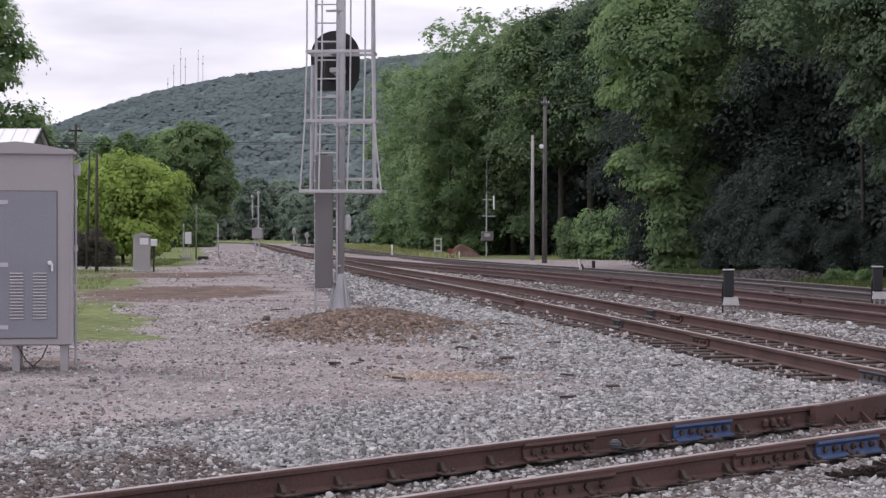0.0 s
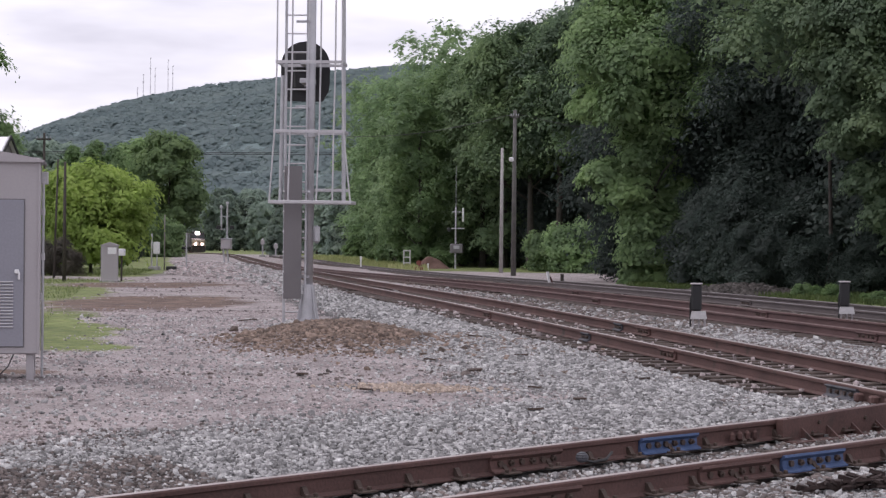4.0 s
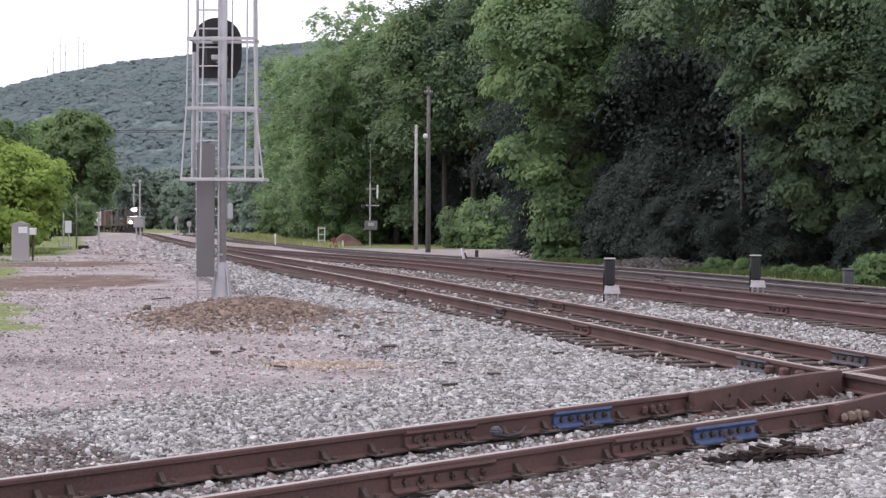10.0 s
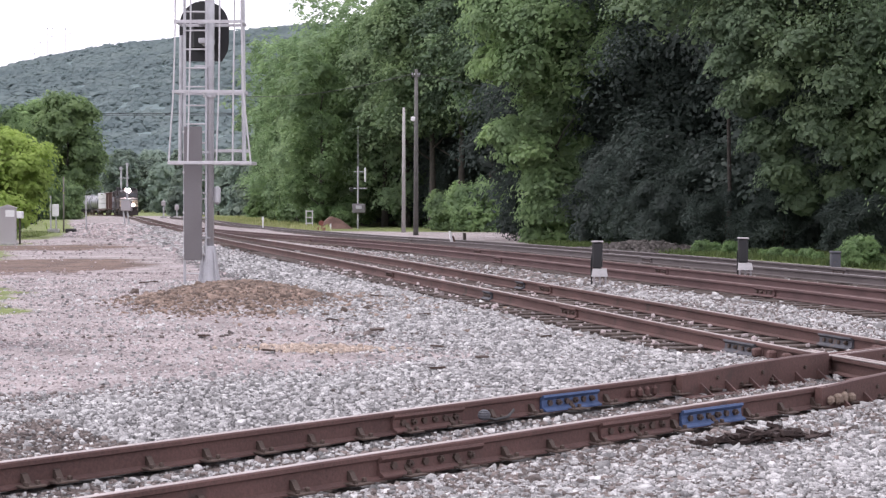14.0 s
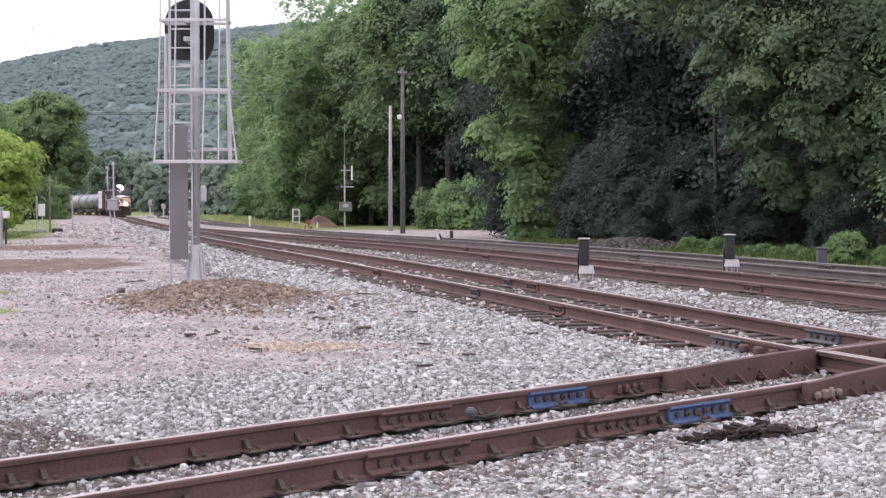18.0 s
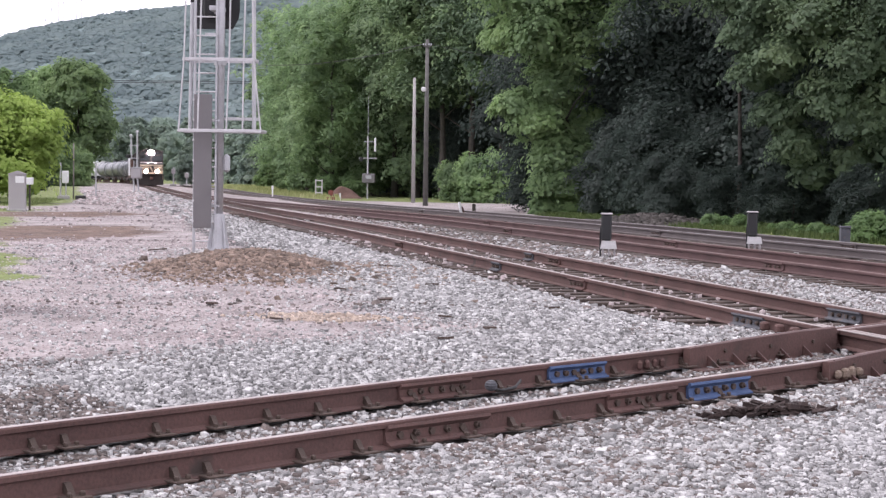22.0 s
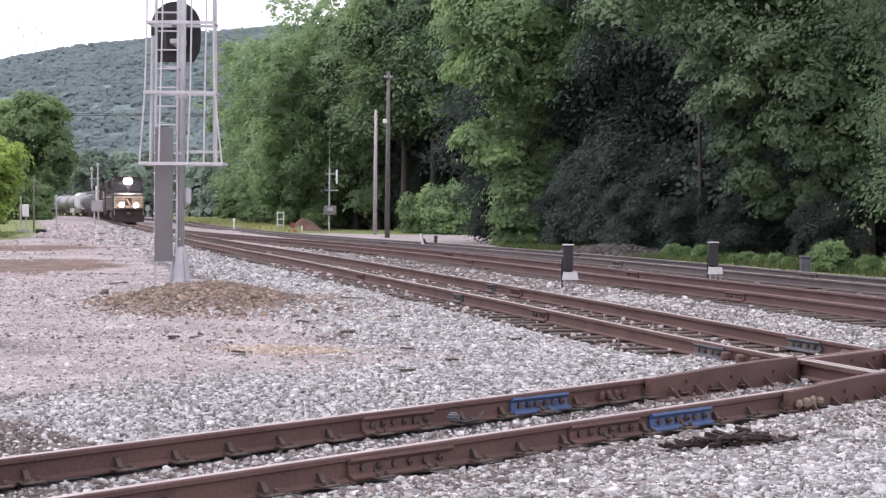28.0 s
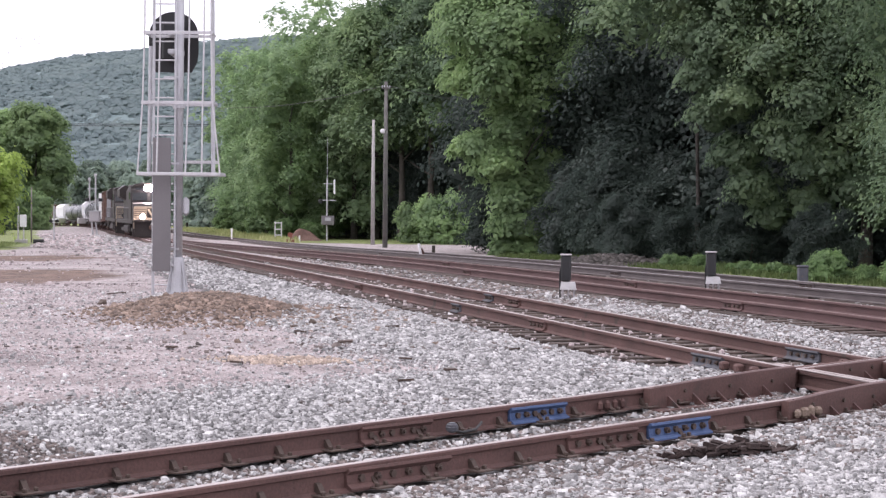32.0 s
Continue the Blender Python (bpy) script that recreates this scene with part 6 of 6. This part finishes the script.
def build_gravel():
    """Loose stones: thick ballast round the tracks, thinner on the packed yard, brown gravel on the mound."""
    r = np.random.RandomState(2)

    def patch(n, x0, x1, y0, y1):
        return r.uniform(x0, x1, n), r.uniform(y0, y1, n)

    def ballast_weight(x, y):
        d, g, m, s = zone_weights(x, y)
        return (1 - 0.95 * d) * (1 - g) * (1 - 0.85 * m)

    def clear(x, y):
        """Off the rails and off most of the ties' tops."""
        n, s = ab_offset(x, y)
        a = (np.abs(np.abs(n) - GAUGE / 2) > 0.11) & ((np.abs(n) > 1.0) | (r.uniform(0, 1, len(x)) < 0.45))
        q = np.abs(x - main_x(y)) / 1.035
        b = (np.abs(q - GAUGE / 2) > 0.10) & ((q > 1.5) | (y < 20.5) | (r.uniform(0, 1, len(x)) < 0.25 + 0.70 * smooth01((y - 21.5) / 6)))
        return a & b

    # near ground in the view's wedge, thinning with distance
    n = 270000
    y = 9.0 + 27.0 * r.uniform(0, 1, n) ** 1.15
    x = (r.uniform(-0.345, 0.255, n)) * y
    keep = clear(x, y) & (r.uniform(0, 1, n) < ballast_weight(x, y)) & (np.hypot((x - MOUND[0]) / 1.5, (y - MOUND[1]) / 2.5) > 0.95)
    x, y = x[keep], y[keep]
    size = (0.0155 + 0.00036 * y) * np.exp(0.34 * r.normal(size=len(x)))
    yard = smooth01((x - main_x(y) - 0.2) / 1.5) * 0.35 + smooth01(1 - np.abs(x - main_x(y)) / 1.6) * 0.2
    dark = wave(x, y, 1.3, 31) * 0.6 + r.uniform(-0.5, 0.5, len(x)) + yard > 0.45
    nn, ss = ab_offset(x, y)
    dark |= (np.abs(nn) < 1.0) & (r.uniform(0, 1, len(x)) < 0.5)
    dark |= (nn > 0.75) & (nn < 1.7 + 0.5 * wave(x, y, 1.6, 35)) & (r.uniform(0, 1, len(x)) < 0.38)
    dark |= (nn < -0.9) & (nn > -2.9 - 0.6 * wave(x, y, 2.0, 33)) & (ss < -2.0) & (r.uniform(0, 1, len(x)) < 0.72)
    scatter("ballast", x[~dark], y[~dark], size[~dark], STONE, "loose pale grey crushed limestone ballast", sink=0.16, seed=5)
    scatter("dark_ballast", x[dark], y[dark], size[dark], STONEDARK, "scattered dark brown ballast stones", seed=6)
    n = 44000
    y = 34.0 + 44.0 * r.uniform(0, 1, n) ** 1.3
    x = main_x(y) + r.uniform(-4.0, 10, n)
    keep = (r.uniform(0, 1, n) < ballast_weight(x, y)) & clear(x, y)
    for fx in (ef_x, gh_x):
        q = np.abs(x - fx(y)) / 1.035
        keep &= (np.abs(q - GAUGE / 2) > 0.10) & ((q > 1.4) | (r.uniform(0, 1, n) < 0.45))
    x, y = x[keep], y[keep]
    size = 0.046 * np.exp(0.28 * r.normal(size=len(x)))
    dark = (r.uniform(0, 1, len(x)) < 0.6) & (x > main_x(y) - 1.4)
    scatter("ballast", x[~dark], y[~dark], size[~dark], STONE, "loose pale grey ballast along the tracks", seed=7)
    scatter("dark_ballast", x[dark], y[dark], size[dark], STONEDARK, "dark brown ballast between the sidings", seed=10)
    # dusty gravel of the packed yard, in streaks
    n = 46000
    y = 15.0 + 24.0 * r.uniform(0, 1, n) ** 1.3
    x = r.uniform(-0.36, 0.10, n) * y
    d, g, m, st = zone_weights(x, y)
    keep = (r.uniform(0, 1, n) < d * (1 - g) * (1 - m) * (0.6 + 0.8 * wave(0.3 * x, y, 2.2, 41))) & (np.hypot((x - MOUND[0]) / 1.5, (y - MOUND[1]) / 2.5) > 1.0)
    x, y = x[keep], y[keep]
    scatter("yard_gravel", x, y, (0.009 + 0.00026 * y) * np.exp(0.35 * r.normal(size=len(x))), PADSTONE, "fine dusty grey-brown gravel on the packed yard", seed=11)
    n = 12000
    y = 38.0 + 42.0 * r.uniform(0, 1, n) ** 1.2
    x = main_x(y) - 3.0 - r.uniform(0, 1, n) * (4.0 + 0.16 * y)
    d, g, m, st = zone_weights(x, y)
    keep = (r.uniform(0, 1, n) < (1 - g) * (1 - 0.95 * m) * (0.35 + 0.9 * wave(0.35 * x, y, 1.6, 43)))
    x, y = x[keep], y[keep]
    scatter("yard_gravel", x, y, (0.012 + 0.00035 * y) * np.exp(0.4 * r.normal(size=len(x))), PADSTONE, "dusty grey-brown gravel on the far yard", seed=14)
    # brown stones between and over the main line's ties
    n = 900
    y = 20.8 + 26.0 * r.uniform(0, 1, n) ** 1.3
    x = main_x(y) + r.uniform(-1.45, 1.45, n)
    keep = np.abs(np.abs(x - main_x(y)) / 1.035 - GAUGE / 2) > 0.09
    x, y = x[keep], y[keep]
    over = rail_z(y) - 0.165 - 0.05 * r.uniform(0, 1, len(x))
    scatter("yard_gravel", x, y, (0.020 + 0.0004 * y) * np.exp(0.35 * r.normal(size=len(x))), PADSTONE, "dusty ballast strewn over the ties", seed=16, lift=over)
    # spilled sandy stones, rust-yellow
    n = 520
    a, q = r.uniform(0, 2 * math.pi, n), np.sqrt(r.uniform(0, 1, n))
    scatter("sandy_stones", -1.75 + 0.62 * q * np.cos(a) + 0.2 * r.normal(size=n), 20.3 + 0.42 * q * np.sin(a) + 0.1 * r.normal(size=n), 0.03 * np.exp(0.3 * r.normal(size=n)), SANDSTONE, "rusty yellow stained stones on the ballast", seed=15)
    # coarse pale stones on the shoulder of the main line further off
    n = 26000
    y = 60.0 + 115.0 * r.uniform(0, 1, n)
    x = main_x(y) - 1.5 - r.uniform(0, 1, n) * (2.5 + 5.0 * smooth01((y - 70) / 40))
    dusty = r.uniform(0, 1, n) < 0.2 + 0.6 * smooth01((main_x(y) - x - 3.0) / 3.0)
    size = (0.034 + 0.0003 * y) * np.exp(0.40 * r.normal(size=n))
    scatter("ballast", x[~dusty], y[~dusty], size[~dusty], STONE, "pale ballast heaped beside the main line", seed=12)
    scatter("yard_gravel", x[dusty], y[dusty], size[dusty], PADSTONE, "dusty pinkish gravel heaped beside the main line", seed=17)
    n = 5000
    a, q = r.uniform(0, 2 * math.pi, n), np.sqrt(r.uniform(0, 1, n)) * 1.1
    scatter("rubble_pile", 5.9 + 2.6 * q * np.cos(a), 63 + 3.0 * q * np.sin(a), np.minimum(0.065 * np.exp(0.5 * r.normal(size=n)), 0.16), RUBBLE, "low dark rubble pile at the wood's edge", seed=13)
    n = 13000
    a, q = r.uniform(0, 2 * math.pi, n), np.abs(r.normal(size=n)) * 0.72
    x, y = MOUND[0] + 1.62 * q * np.cos(a) + 0.9 * np.maximum(q - 0.8, 0) + 0.1, MOUND[1] + 2.3 * q * np.sin(a)
    scatter("gravel_mound", x, y, 0.033 * np.exp(0.38 * r.normal(size=n)), MOUNDSTONE, "low mound of brown gravel round the signal's foot", seed=8)


build_trees()
build_hill()
build_grass()
build_gravel()

# ---------- the train ----------
LOCO = material("black_loco_paint", (0.018, 0.013, 0.012), (0.036, 0.027, 0.025), 0.62, 0.0, 1.5, 30, 0.05, spots=(0.06, 0.05, 0.045), spot_at=0.66)
CREAM = material("cream_stripe_paint", (0.36, 0.29, 0.21), (0.47, 0.39, 0.29), 0.5, 0.0, 2.0, 40, 0.05)
BOXBROWN = material("brown_wagon_paint", (0.080, 0.042, 0.034), (0.135, 0.072, 0.055), 0.7, 0.0, 0.8, 20, 0.1, spots=(0.08, 0.045, 0.035))
WAGWHITE = material("white_wagon_load", (0.60, 0.60, 0.62), (0.74, 0.74, 0.75), 0.6, 0.0, 0.6, 20, 0.1, spots=(0.35, 0.34, 0.34), spot_at=0.64)
TANKGREY = material("grey_tank_paint", (0.11, 0.115, 0.128), (0.20, 0.206, 0.225), 0.4, 0.1, 0.7, 20, 0.1, spots=(0.12, 0.11, 0.11), spot_at=0.64)
GLASSD = material("dark_cab_glass", (0.01, 0.012, 0.014), (0.02, 0.022, 0.025), 0.12, 0.0, 1, 10, 0.0)
HEADLIGHT = glow("headlight_glow", (1.0, 0.86, 0.80), 400.0)
DITCH = glow("ditch_light_glow", (1.0, 0.78, 0.70), 200.0)
RED = material("red_marker_paint", (0.30, 0.03, 0.02), (0.42, 0.06, 0.04), 0.5)


def truck(parent, y, axles, wheelbase=1.9):
    tr = part("truck_frame", Geo().box((-1.05, y, 0.62), (0.16, wheelbase * (axles - 1) + 1.3, 0.32), 0.05).box((1.05, y, 0.62), (0.16, wheelbase * (axles - 1) + 1.3, 0.32), 0.05)
              .box((0, y, 0.7), (2.0, 0.5, 0.3), 0.04), LOCO, parent)
    for k in range(axles):
        yy = y + (k - (axles - 1) / 2) * wheelbase
        for sx in (-1, 1):
            part("wheel", Geo().tube((sx * 0.69, yy, 0.5), (sx * 0.82, yy, 0.5), 0.5, n=20).tube((sx * 0.66, yy, 0.5), (sx * 0.69, yy, 0.5), 0.53, n=20), RUST, tr)
        part("axle", Geo().tube((-0.7, yy, 0.5), (0.7, yy, 0.5), 0.09, n=8), LOCO, tr)


def locomotive(lit):
    L = 22.3
    t = thing("locomotive", pose(0, 0, 0), "black diesel locomotive with cream stripes on its nose and lit headlights" if lit else
              "second black diesel locomotive coupled behind the first", "locomotive", "train")
    f = L / 2
    part("frame", Geo().box((0, 0, 1.35), (3.0, L - 1.2, 0.35), 0.04), LOCO, t)
    part("fuel_tank", Geo().box((0, 0, 0.72), (2.7, 5.5, 0.85), 0.2), LOCO, t)
    part("pilot", Geo().prism([(-1.5, 0.12), (1.5, 0.12), (1.55, 1.45), (-1.55, 1.45)], 0.25, pose(0, f - 0.35, 0, 90, 0, 0)), LOCO, t)
    part("plow", Geo().prism([(-1.45, 0.10), (0, 0.08), (1.45, 0.10), (1.35, 0.75), (0, 0.62), (-1.35, 0.75)], 0.14, pose(0, f - 0.12, 0, 90, 0, 0)), LOCO, t)
    part("coupler", Geo().box((0, f - 0.05, 0.9), (0.35, 0.6, 0.35), 0.06), RUST, t)
    part("anticlimber", Geo().box((0, f - 0.25, 1.40), (2.9, 0.5, 0.16), 0.03), LOCO, t)
    # wide nose, sloping top
    nose = part("nose", Geo().prism([(f - 3.0, 1.5), (f - 0.75, 1.5), (f - 0.70, 2.62), (f - 0.95, 2.86), (f - 2.3, 3.02), (f - 3.0, 3.02)], 2.9, pose(-1.45, 0, 0, 90, 0, 90)), LOCO, t)
    part("nose_panel", Geo().box((0, f - 0.715, 2.09), (2.76, 0.03, 1.16), 0.02), CREAM, nose, "gold-cream nose panel")
    for z in (2.42, 2.25, 2.08, 1.91):
        for sx in (-1, 1):
            part("stripe", Geo().box((sx * 0.86, f - 0.698, z), (0.98, 0.02, 0.055), 0.003), LOCO, nose, "dark stripe")
    part("emblem_ground", Geo().box((0, f - 0.699, 2.12), (0.66, 0.016, 0.78), 0.02), LOCO, nose)
    part("emblem", Geo().prism([(-0.26, -0.32), (-0.08, -0.32), (0.30, 0.32), (0.10, 0.32)], 0.02, pose(0, f - 0.68, 2.1, 90, 0, 0)), CREAM, nose, "cream emblem shape")
    cab = part("cab", Geo().prism([(f - 5.2, 1.5), (f - 2.3, 1.5), (f - 2.3, 3.05), (f - 2.62, 4.02), (f - 2.9, 4.42), (f - 5.2, 4.5)], 3.05, pose(-1.525, 0, 0, 90, 0, 90)), LOCO, t)
    part("cab_roof", Geo().prism([(-1.54, 4.20), (-1.36, 4.44), (-0.95, 4.60), (-0.4, 4.68), (0.4, 4.68), (0.95, 4.60), (1.36, 4.44), (1.54, 4.20)], 2.9, pose(0, f - 2.75, 0, 90, 0, 0)), LOCO, t)
    for sx in (-1, 1):
        part("windshield", Geo().box((sx * 0.76, f - 2.42, 3.48), (1.22, 0.03, 0.66), 0.02, pose(0, 0, 0, 18, 0, 0)), GLASSD, cab, "dark windshield pane")
        part("side_window", Geo().box((sx * 1.53, f - 3.9, 3.55), (0.03, 1.5, 0.62), 0.02), GLASSD, cab)
        part("numberboard", Geo().box((sx * 0.80, f - 2.72, 4.15), (0.62, 0.08, 0.22), 0.01, pose(0, 0, 0, 25, 0, 0)), GLASSD, cab, "dark number board")
    part("horn", Geo().tube((0.5, f - 4.2, 4.65), (0.5, f - 3.7, 4.68), 0.05, 0.11, 10), GALV, cab)
    part("hood", Geo().prism([(-0.92, 1.5), (0.92, 1.5), (0.92, 4.05), (0.7, 4.38), (-0.7, 4.38), (-0.92, 4.05)], L - 7.2, pose(0, f - 5.2, 0, 90, 0, 0)), LOCO, t)
    part("radiator", Geo().prism([(-1.5, 3.6), (-1.5, 4.25), (-1.1, 4.6), (1.1, 4.6), (1.5, 4.25), (1.5, 3.6), (0.92, 3.3), (-0.92, 3.3)], 3.6, pose(0, -f + 5.2, 0, 90, 0, 0)), LOCO, t)
    part("exhaust", Geo().box((0, 1.0, 4.5), (0.7, 1.4, 0.28), 0.05), LOCO, t)
    for sx in (-1, 1):
        g = Geo().line([(sx * 1.45, f - 5.4, 2.55), (sx * 1.45, -f + 1.2, 2.55)], 0.03)
        for k in range(9):
            y = f - 5.6 - k * (L - 7.2) / 8
            g.tube((sx * 1.45, y, 1.5), (sx * 1.45, y, 2.55), 0.028, n=6)
        part("handrail", g, CASEDARK, t)
        part("front_rail", Geo().line([(sx * 1.42, f - 0.2, 0.8), (sx * 1.42, f - 0.2, 2.6), (sx * 0.5, f - 0.2, 2.55)], 0.03), CREAM, t)
        for k in range(4):
            part("step", Geo().box((sx * 1.4, f - 0.55, 0.35 + 0.3 * k), (0.28, 0.5, 0.05), 0.01), LOCO, t)
    lamp = HEADLIGHT if lit else GLASSD
    hl = part("headlight", Geo().box((0, f - 2.72, 4.22), (0.98, 0.3, 0.54), 0.06), LOCO, t)
    # Headlight and ditch lenses are oversized; the extra size imitates their glare.
    for sx in (-0.15, 0.15):
        part("headlight_lens", Geo().tube((sx, f - 2.56, 4.22 + 0.04 * sx), (sx, f - 2.54, 4.22 + 0.04 * sx), 0.27, n=18), lamp, hl, "glaring white headlight" if lit else "")
    for sx in (-0.72, 0.72):
        d = part("ditch_light", Geo().tube((sx, f - 0.30, 1.82), (sx, f - 0.02, 1.82), 0.2, n=14), LOCO, t)
        part("ditch_lens", Geo().tube((sx, f - 0.02, 1.82), (sx, f, 1.82), 0.21, n=14), DITCH if lit else GLASSD, d, "glowing ditch light" if lit else "")
    truck(t, f - 5.0, 3)
    truck(t, -f + 4.6, 3)
    return t, L


def boxcar(mat, label, L=16.5, h=4.4, ribs=14):
    t = thing("boxcar", pose(0, 0, 0), label, "freight car", "train")
    part("body", Geo().box((0, 0, 1.05 + (h - 1.05) / 2), (2.9, L - 1.1, h - 1.05), 0.06), mat, t)
    part("roof", Geo().prism([(-1.52, h - 0.05), (0, h + 0.18), (1.52, h - 0.05), (1.52, h - 0.12), (-1.52, h - 0.12)], L - 1.0, pose(0, L / 2 - 0.5, 0, 90, 0, 0)), mat, t)
    part("underframe", Geo().box((0, 0, 0.95), (2.2, L - 0.6, 0.3), 0.03), LOCO, t)
    for k in range(ribs):
        y = -L / 2 + 1.0 + k * (L - 2.0) / (ribs - 1)
        for sx in (-1, 1):
            part("rib", Geo().box((sx * 1.47, y, 1.1 + (h - 1.2) / 2), (0.07, 0.12, h - 1.25), 0.01), mat, t)
    for sx in (-1, 1):
        part("sliding_door", Geo().box((sx * 1.5, 0, 2.6), (0.06, 2.6, 2.9), 0.02), mat, t)
        part("ladder", Geo().box((sx * 1.1, L / 2 - 0.5, 2.3), (0.42, 0.05, 2.4), 0.0), GALV, t)
    truck(t, L / 2 - 2.4, 2)
    truck(t, -L / 2 + 2.4, 2)
    return t, L


def lumber_car(L=18.5):
    t = thing("flat_car", pose(0, 0, 0), "centre-beam flat car stacked with white-wrapped bundles", "freight car", "train")
    part("deck", Geo().box((0, 0, 1.1), (2.85, L - 0.8, 0.3), 0.03), BOXBROWN, t)
    part("centre_beam", Geo().box((0, 0, 2.9), (0.2, L - 1.4, 3.3), 0.02), BOXBROWN, t)
    for sy in (-1, 1):
        part("bulkhead", Geo().box((0, sy * (L / 2 - 0.7), 2.8), (2.85, 0.2, 3.4), 0.03), WAGWHITE, t)
    for k in range(6):
        y = -L / 2 + 2.2 + k * (L - 4.4) / 5
        for sx in (-1, 1):
            for z in (1.75, 2.75, 3.75):
                part("bundle", Geo().box((sx * 0.75, y, z), (1.25, (L - 4.4) / 5 - 0.12, 0.92), 0.04), WAGWHITE, t)
    truck(t, L / 2 - 2.2, 2)
    truck(t, -L / 2 + 2.2, 2)
    return t, L


def tank_car(mat, L=14.6, r=1.45):
    t = thing("tank_car", pose(0, 0, 0), "grey cylindrical tank car with a top walkway", "freight car", "train")
    g = Geo()
    g.tube((0, -L / 2 + 1.2, 2.65), (0, L / 2 - 1.2, 2.65), r, n=24, cap=False)
    for s in (-1, 1):
        y = s * (L / 2 - 1.2)
        prev = (y, r)
        for k in range(1, 5):
            a = k / 4 * math.pi / 2
            cur = (y + s * 0.5 * math.sin(a), max(r * math.cos(a), 0.02))
            g.tube((0, prev[0], 2.65), (0, cur[0], 2.65), prev[1], cur[1], 24, False)
            prev = cur
    part("tank", g, mat, t, smooth=True)
    part("dome", Geo().tube((0, 0, 4.0), (0, 0, 4.35), 0.55, 0.5, 16), mat, t)
    part("walkway", Geo().box((0, 0, 4.16), (1.4, 3.4, 0.06), 0.01), GALV, t)
    part("underframe", Geo().box((0, 0, 1.0), (1.2, L - 0.4, 0.35), 0.03), LOCO, t)
    for s in (-1, 1):
        part("end_platform", Geo().box((0, s * (L / 2 - 0.6), 1.2), (2.8, 0.7, 0.1), 0.02), LOCO, t)
        part("end_rail", Geo().line([(-1.3, s * (L / 2 - 0.4), 1.2), (-1.3, s * (L / 2 - 0.4), 2.3), (1.3, s * (L / 2 - 0.4), 2.3), (1.3, s * (L / 2 - 0.4), 1.2)], 0.03), mat, t)
        part("saddle_band", Geo().tube((0, s * L * 0.25 - 0.06, 2.65), (0, s * L * 0.25 + 0.06, 2.65), r + 0.025, n=24), LOCO, t)
    truck(t, L / 2 - 1.9, 2)
    truck(t, -L / 2 + 1.9, 2)
    return t, L


def hopper_car(mat, label, L=15.6):
    t = thing("hopper_car", pose(0, 0, 0), label, "freight car", "train")
    part("body", Geo().prism([(-0.8, 1.1), (0.8, 1.1), (1.5, 2.0), (1.55, 3.9), (1.0, 4.45), (-1.0, 4.45), (-1.55, 3.9), (-1.5, 2.0)], L - 2.6, pose(0, L / 2 - 1.3, 0, 90, 0, 0)), mat, t)
    for k in range(4):
        part("bay", Geo().prism([(-1.2, 0), (1.2, 0), (0.4, -1.0), (-0.4, -1.0)], 1.6, pose(0.8, -L / 2 + 3.4 + k * 2.9, 1.5, 90, 0, 90)), mat, t)
    part("running_board", Geo().box((0, 0, 4.5), (0.9, L - 2, 0.06), 0.01), GALV, t)
    part("sill", Geo().box((0, 0, 1.05), (1.0, L - 0.4, 0.3), 0.03), LOCO, t)
    truck(t, L / 2 - 1.9, 2)
    truck(t, -L / 2 + 1.9, 2)
    return t, L


def build_train():
    cars = [locomotive(True), locomotive(False), boxcar(BOXBROWN, "red-brown ribbed steel boxcar"), lumber_car()]
    tank, tl = tank_car(TANKGREY)
    white_hopper = hopper_car(WAGWHITE, "white covered hopper car")
    cars += [(tank, tl)]
    for k in range(5):
        cars.append((copy_thing(tank, pose(0, 0, 0)), tl))
    cars.append(white_hopper)
    for k in range(3):
        cars.append((copy_thing(tank, pose(0, 0, 0)), tl))
    cars.append((copy_thing(white_hopper[0], pose(0, 0, 0)), white_hopper[1]))
    cars.append((copy_thing(cars[2][0], pose(0, 0, 0)), cars[2][1]))
    cars.append((copy_thing(white_hopper[0], pose(0, 0, 0)), white_hopper[1]))
    cars.append((copy_thing(tank, pose(0, 0, 0)), tl))
    return cars


TRAIN = build_train()
LINE_Y = np.arange(100, 719, 1.0)
LINE_X = main_x(LINE_Y)
LINE_S = np.concatenate([[0], np.cumsum(np.hypot(np.diff(LINE_X), np.diff(LINE_Y)))])
# seconds and the distance of the leading end
RUN_T = [0, 2, 5, 7, 9, 11, 13, 17, 20, 23, 26, 29, 32]
RUN_Y = [423, 405, 378, 360, 342, 324, 306, 272, 246, 221, 196, 173, 151]


def rail_at(s):
    y = float(np.interp(s, LINE_S, LINE_Y))
    return Vector((float(main_x(y)), y, float(rail_z(y)) + 0.002))


def motions():
    offset = 0.0
    for car, length in TRAIN:
        rows = []
        for t in range(0, 33, 2):
            front = float(np.interp(float(glide(t, RUN_T, RUN_Y)), LINE_Y, LINE_S)) + offset
            a, b = rail_at(front + length * 0.22), rail_at(front + length * 0.78)
            d = a - b
            mid = (a + b) / 2
            yaw = math.degrees(math.atan2(-d.x, d.y))
            tilt = math.degrees(math.asin(d.z / d.length))
            rows.append((t, pose(mid.x, mid.y, mid.z, 0, 0, yaw) @ pose(0, 0, 0, tilt, 0, 0)))
        walk(car, rows)
        offset += length + 0.55


motions()
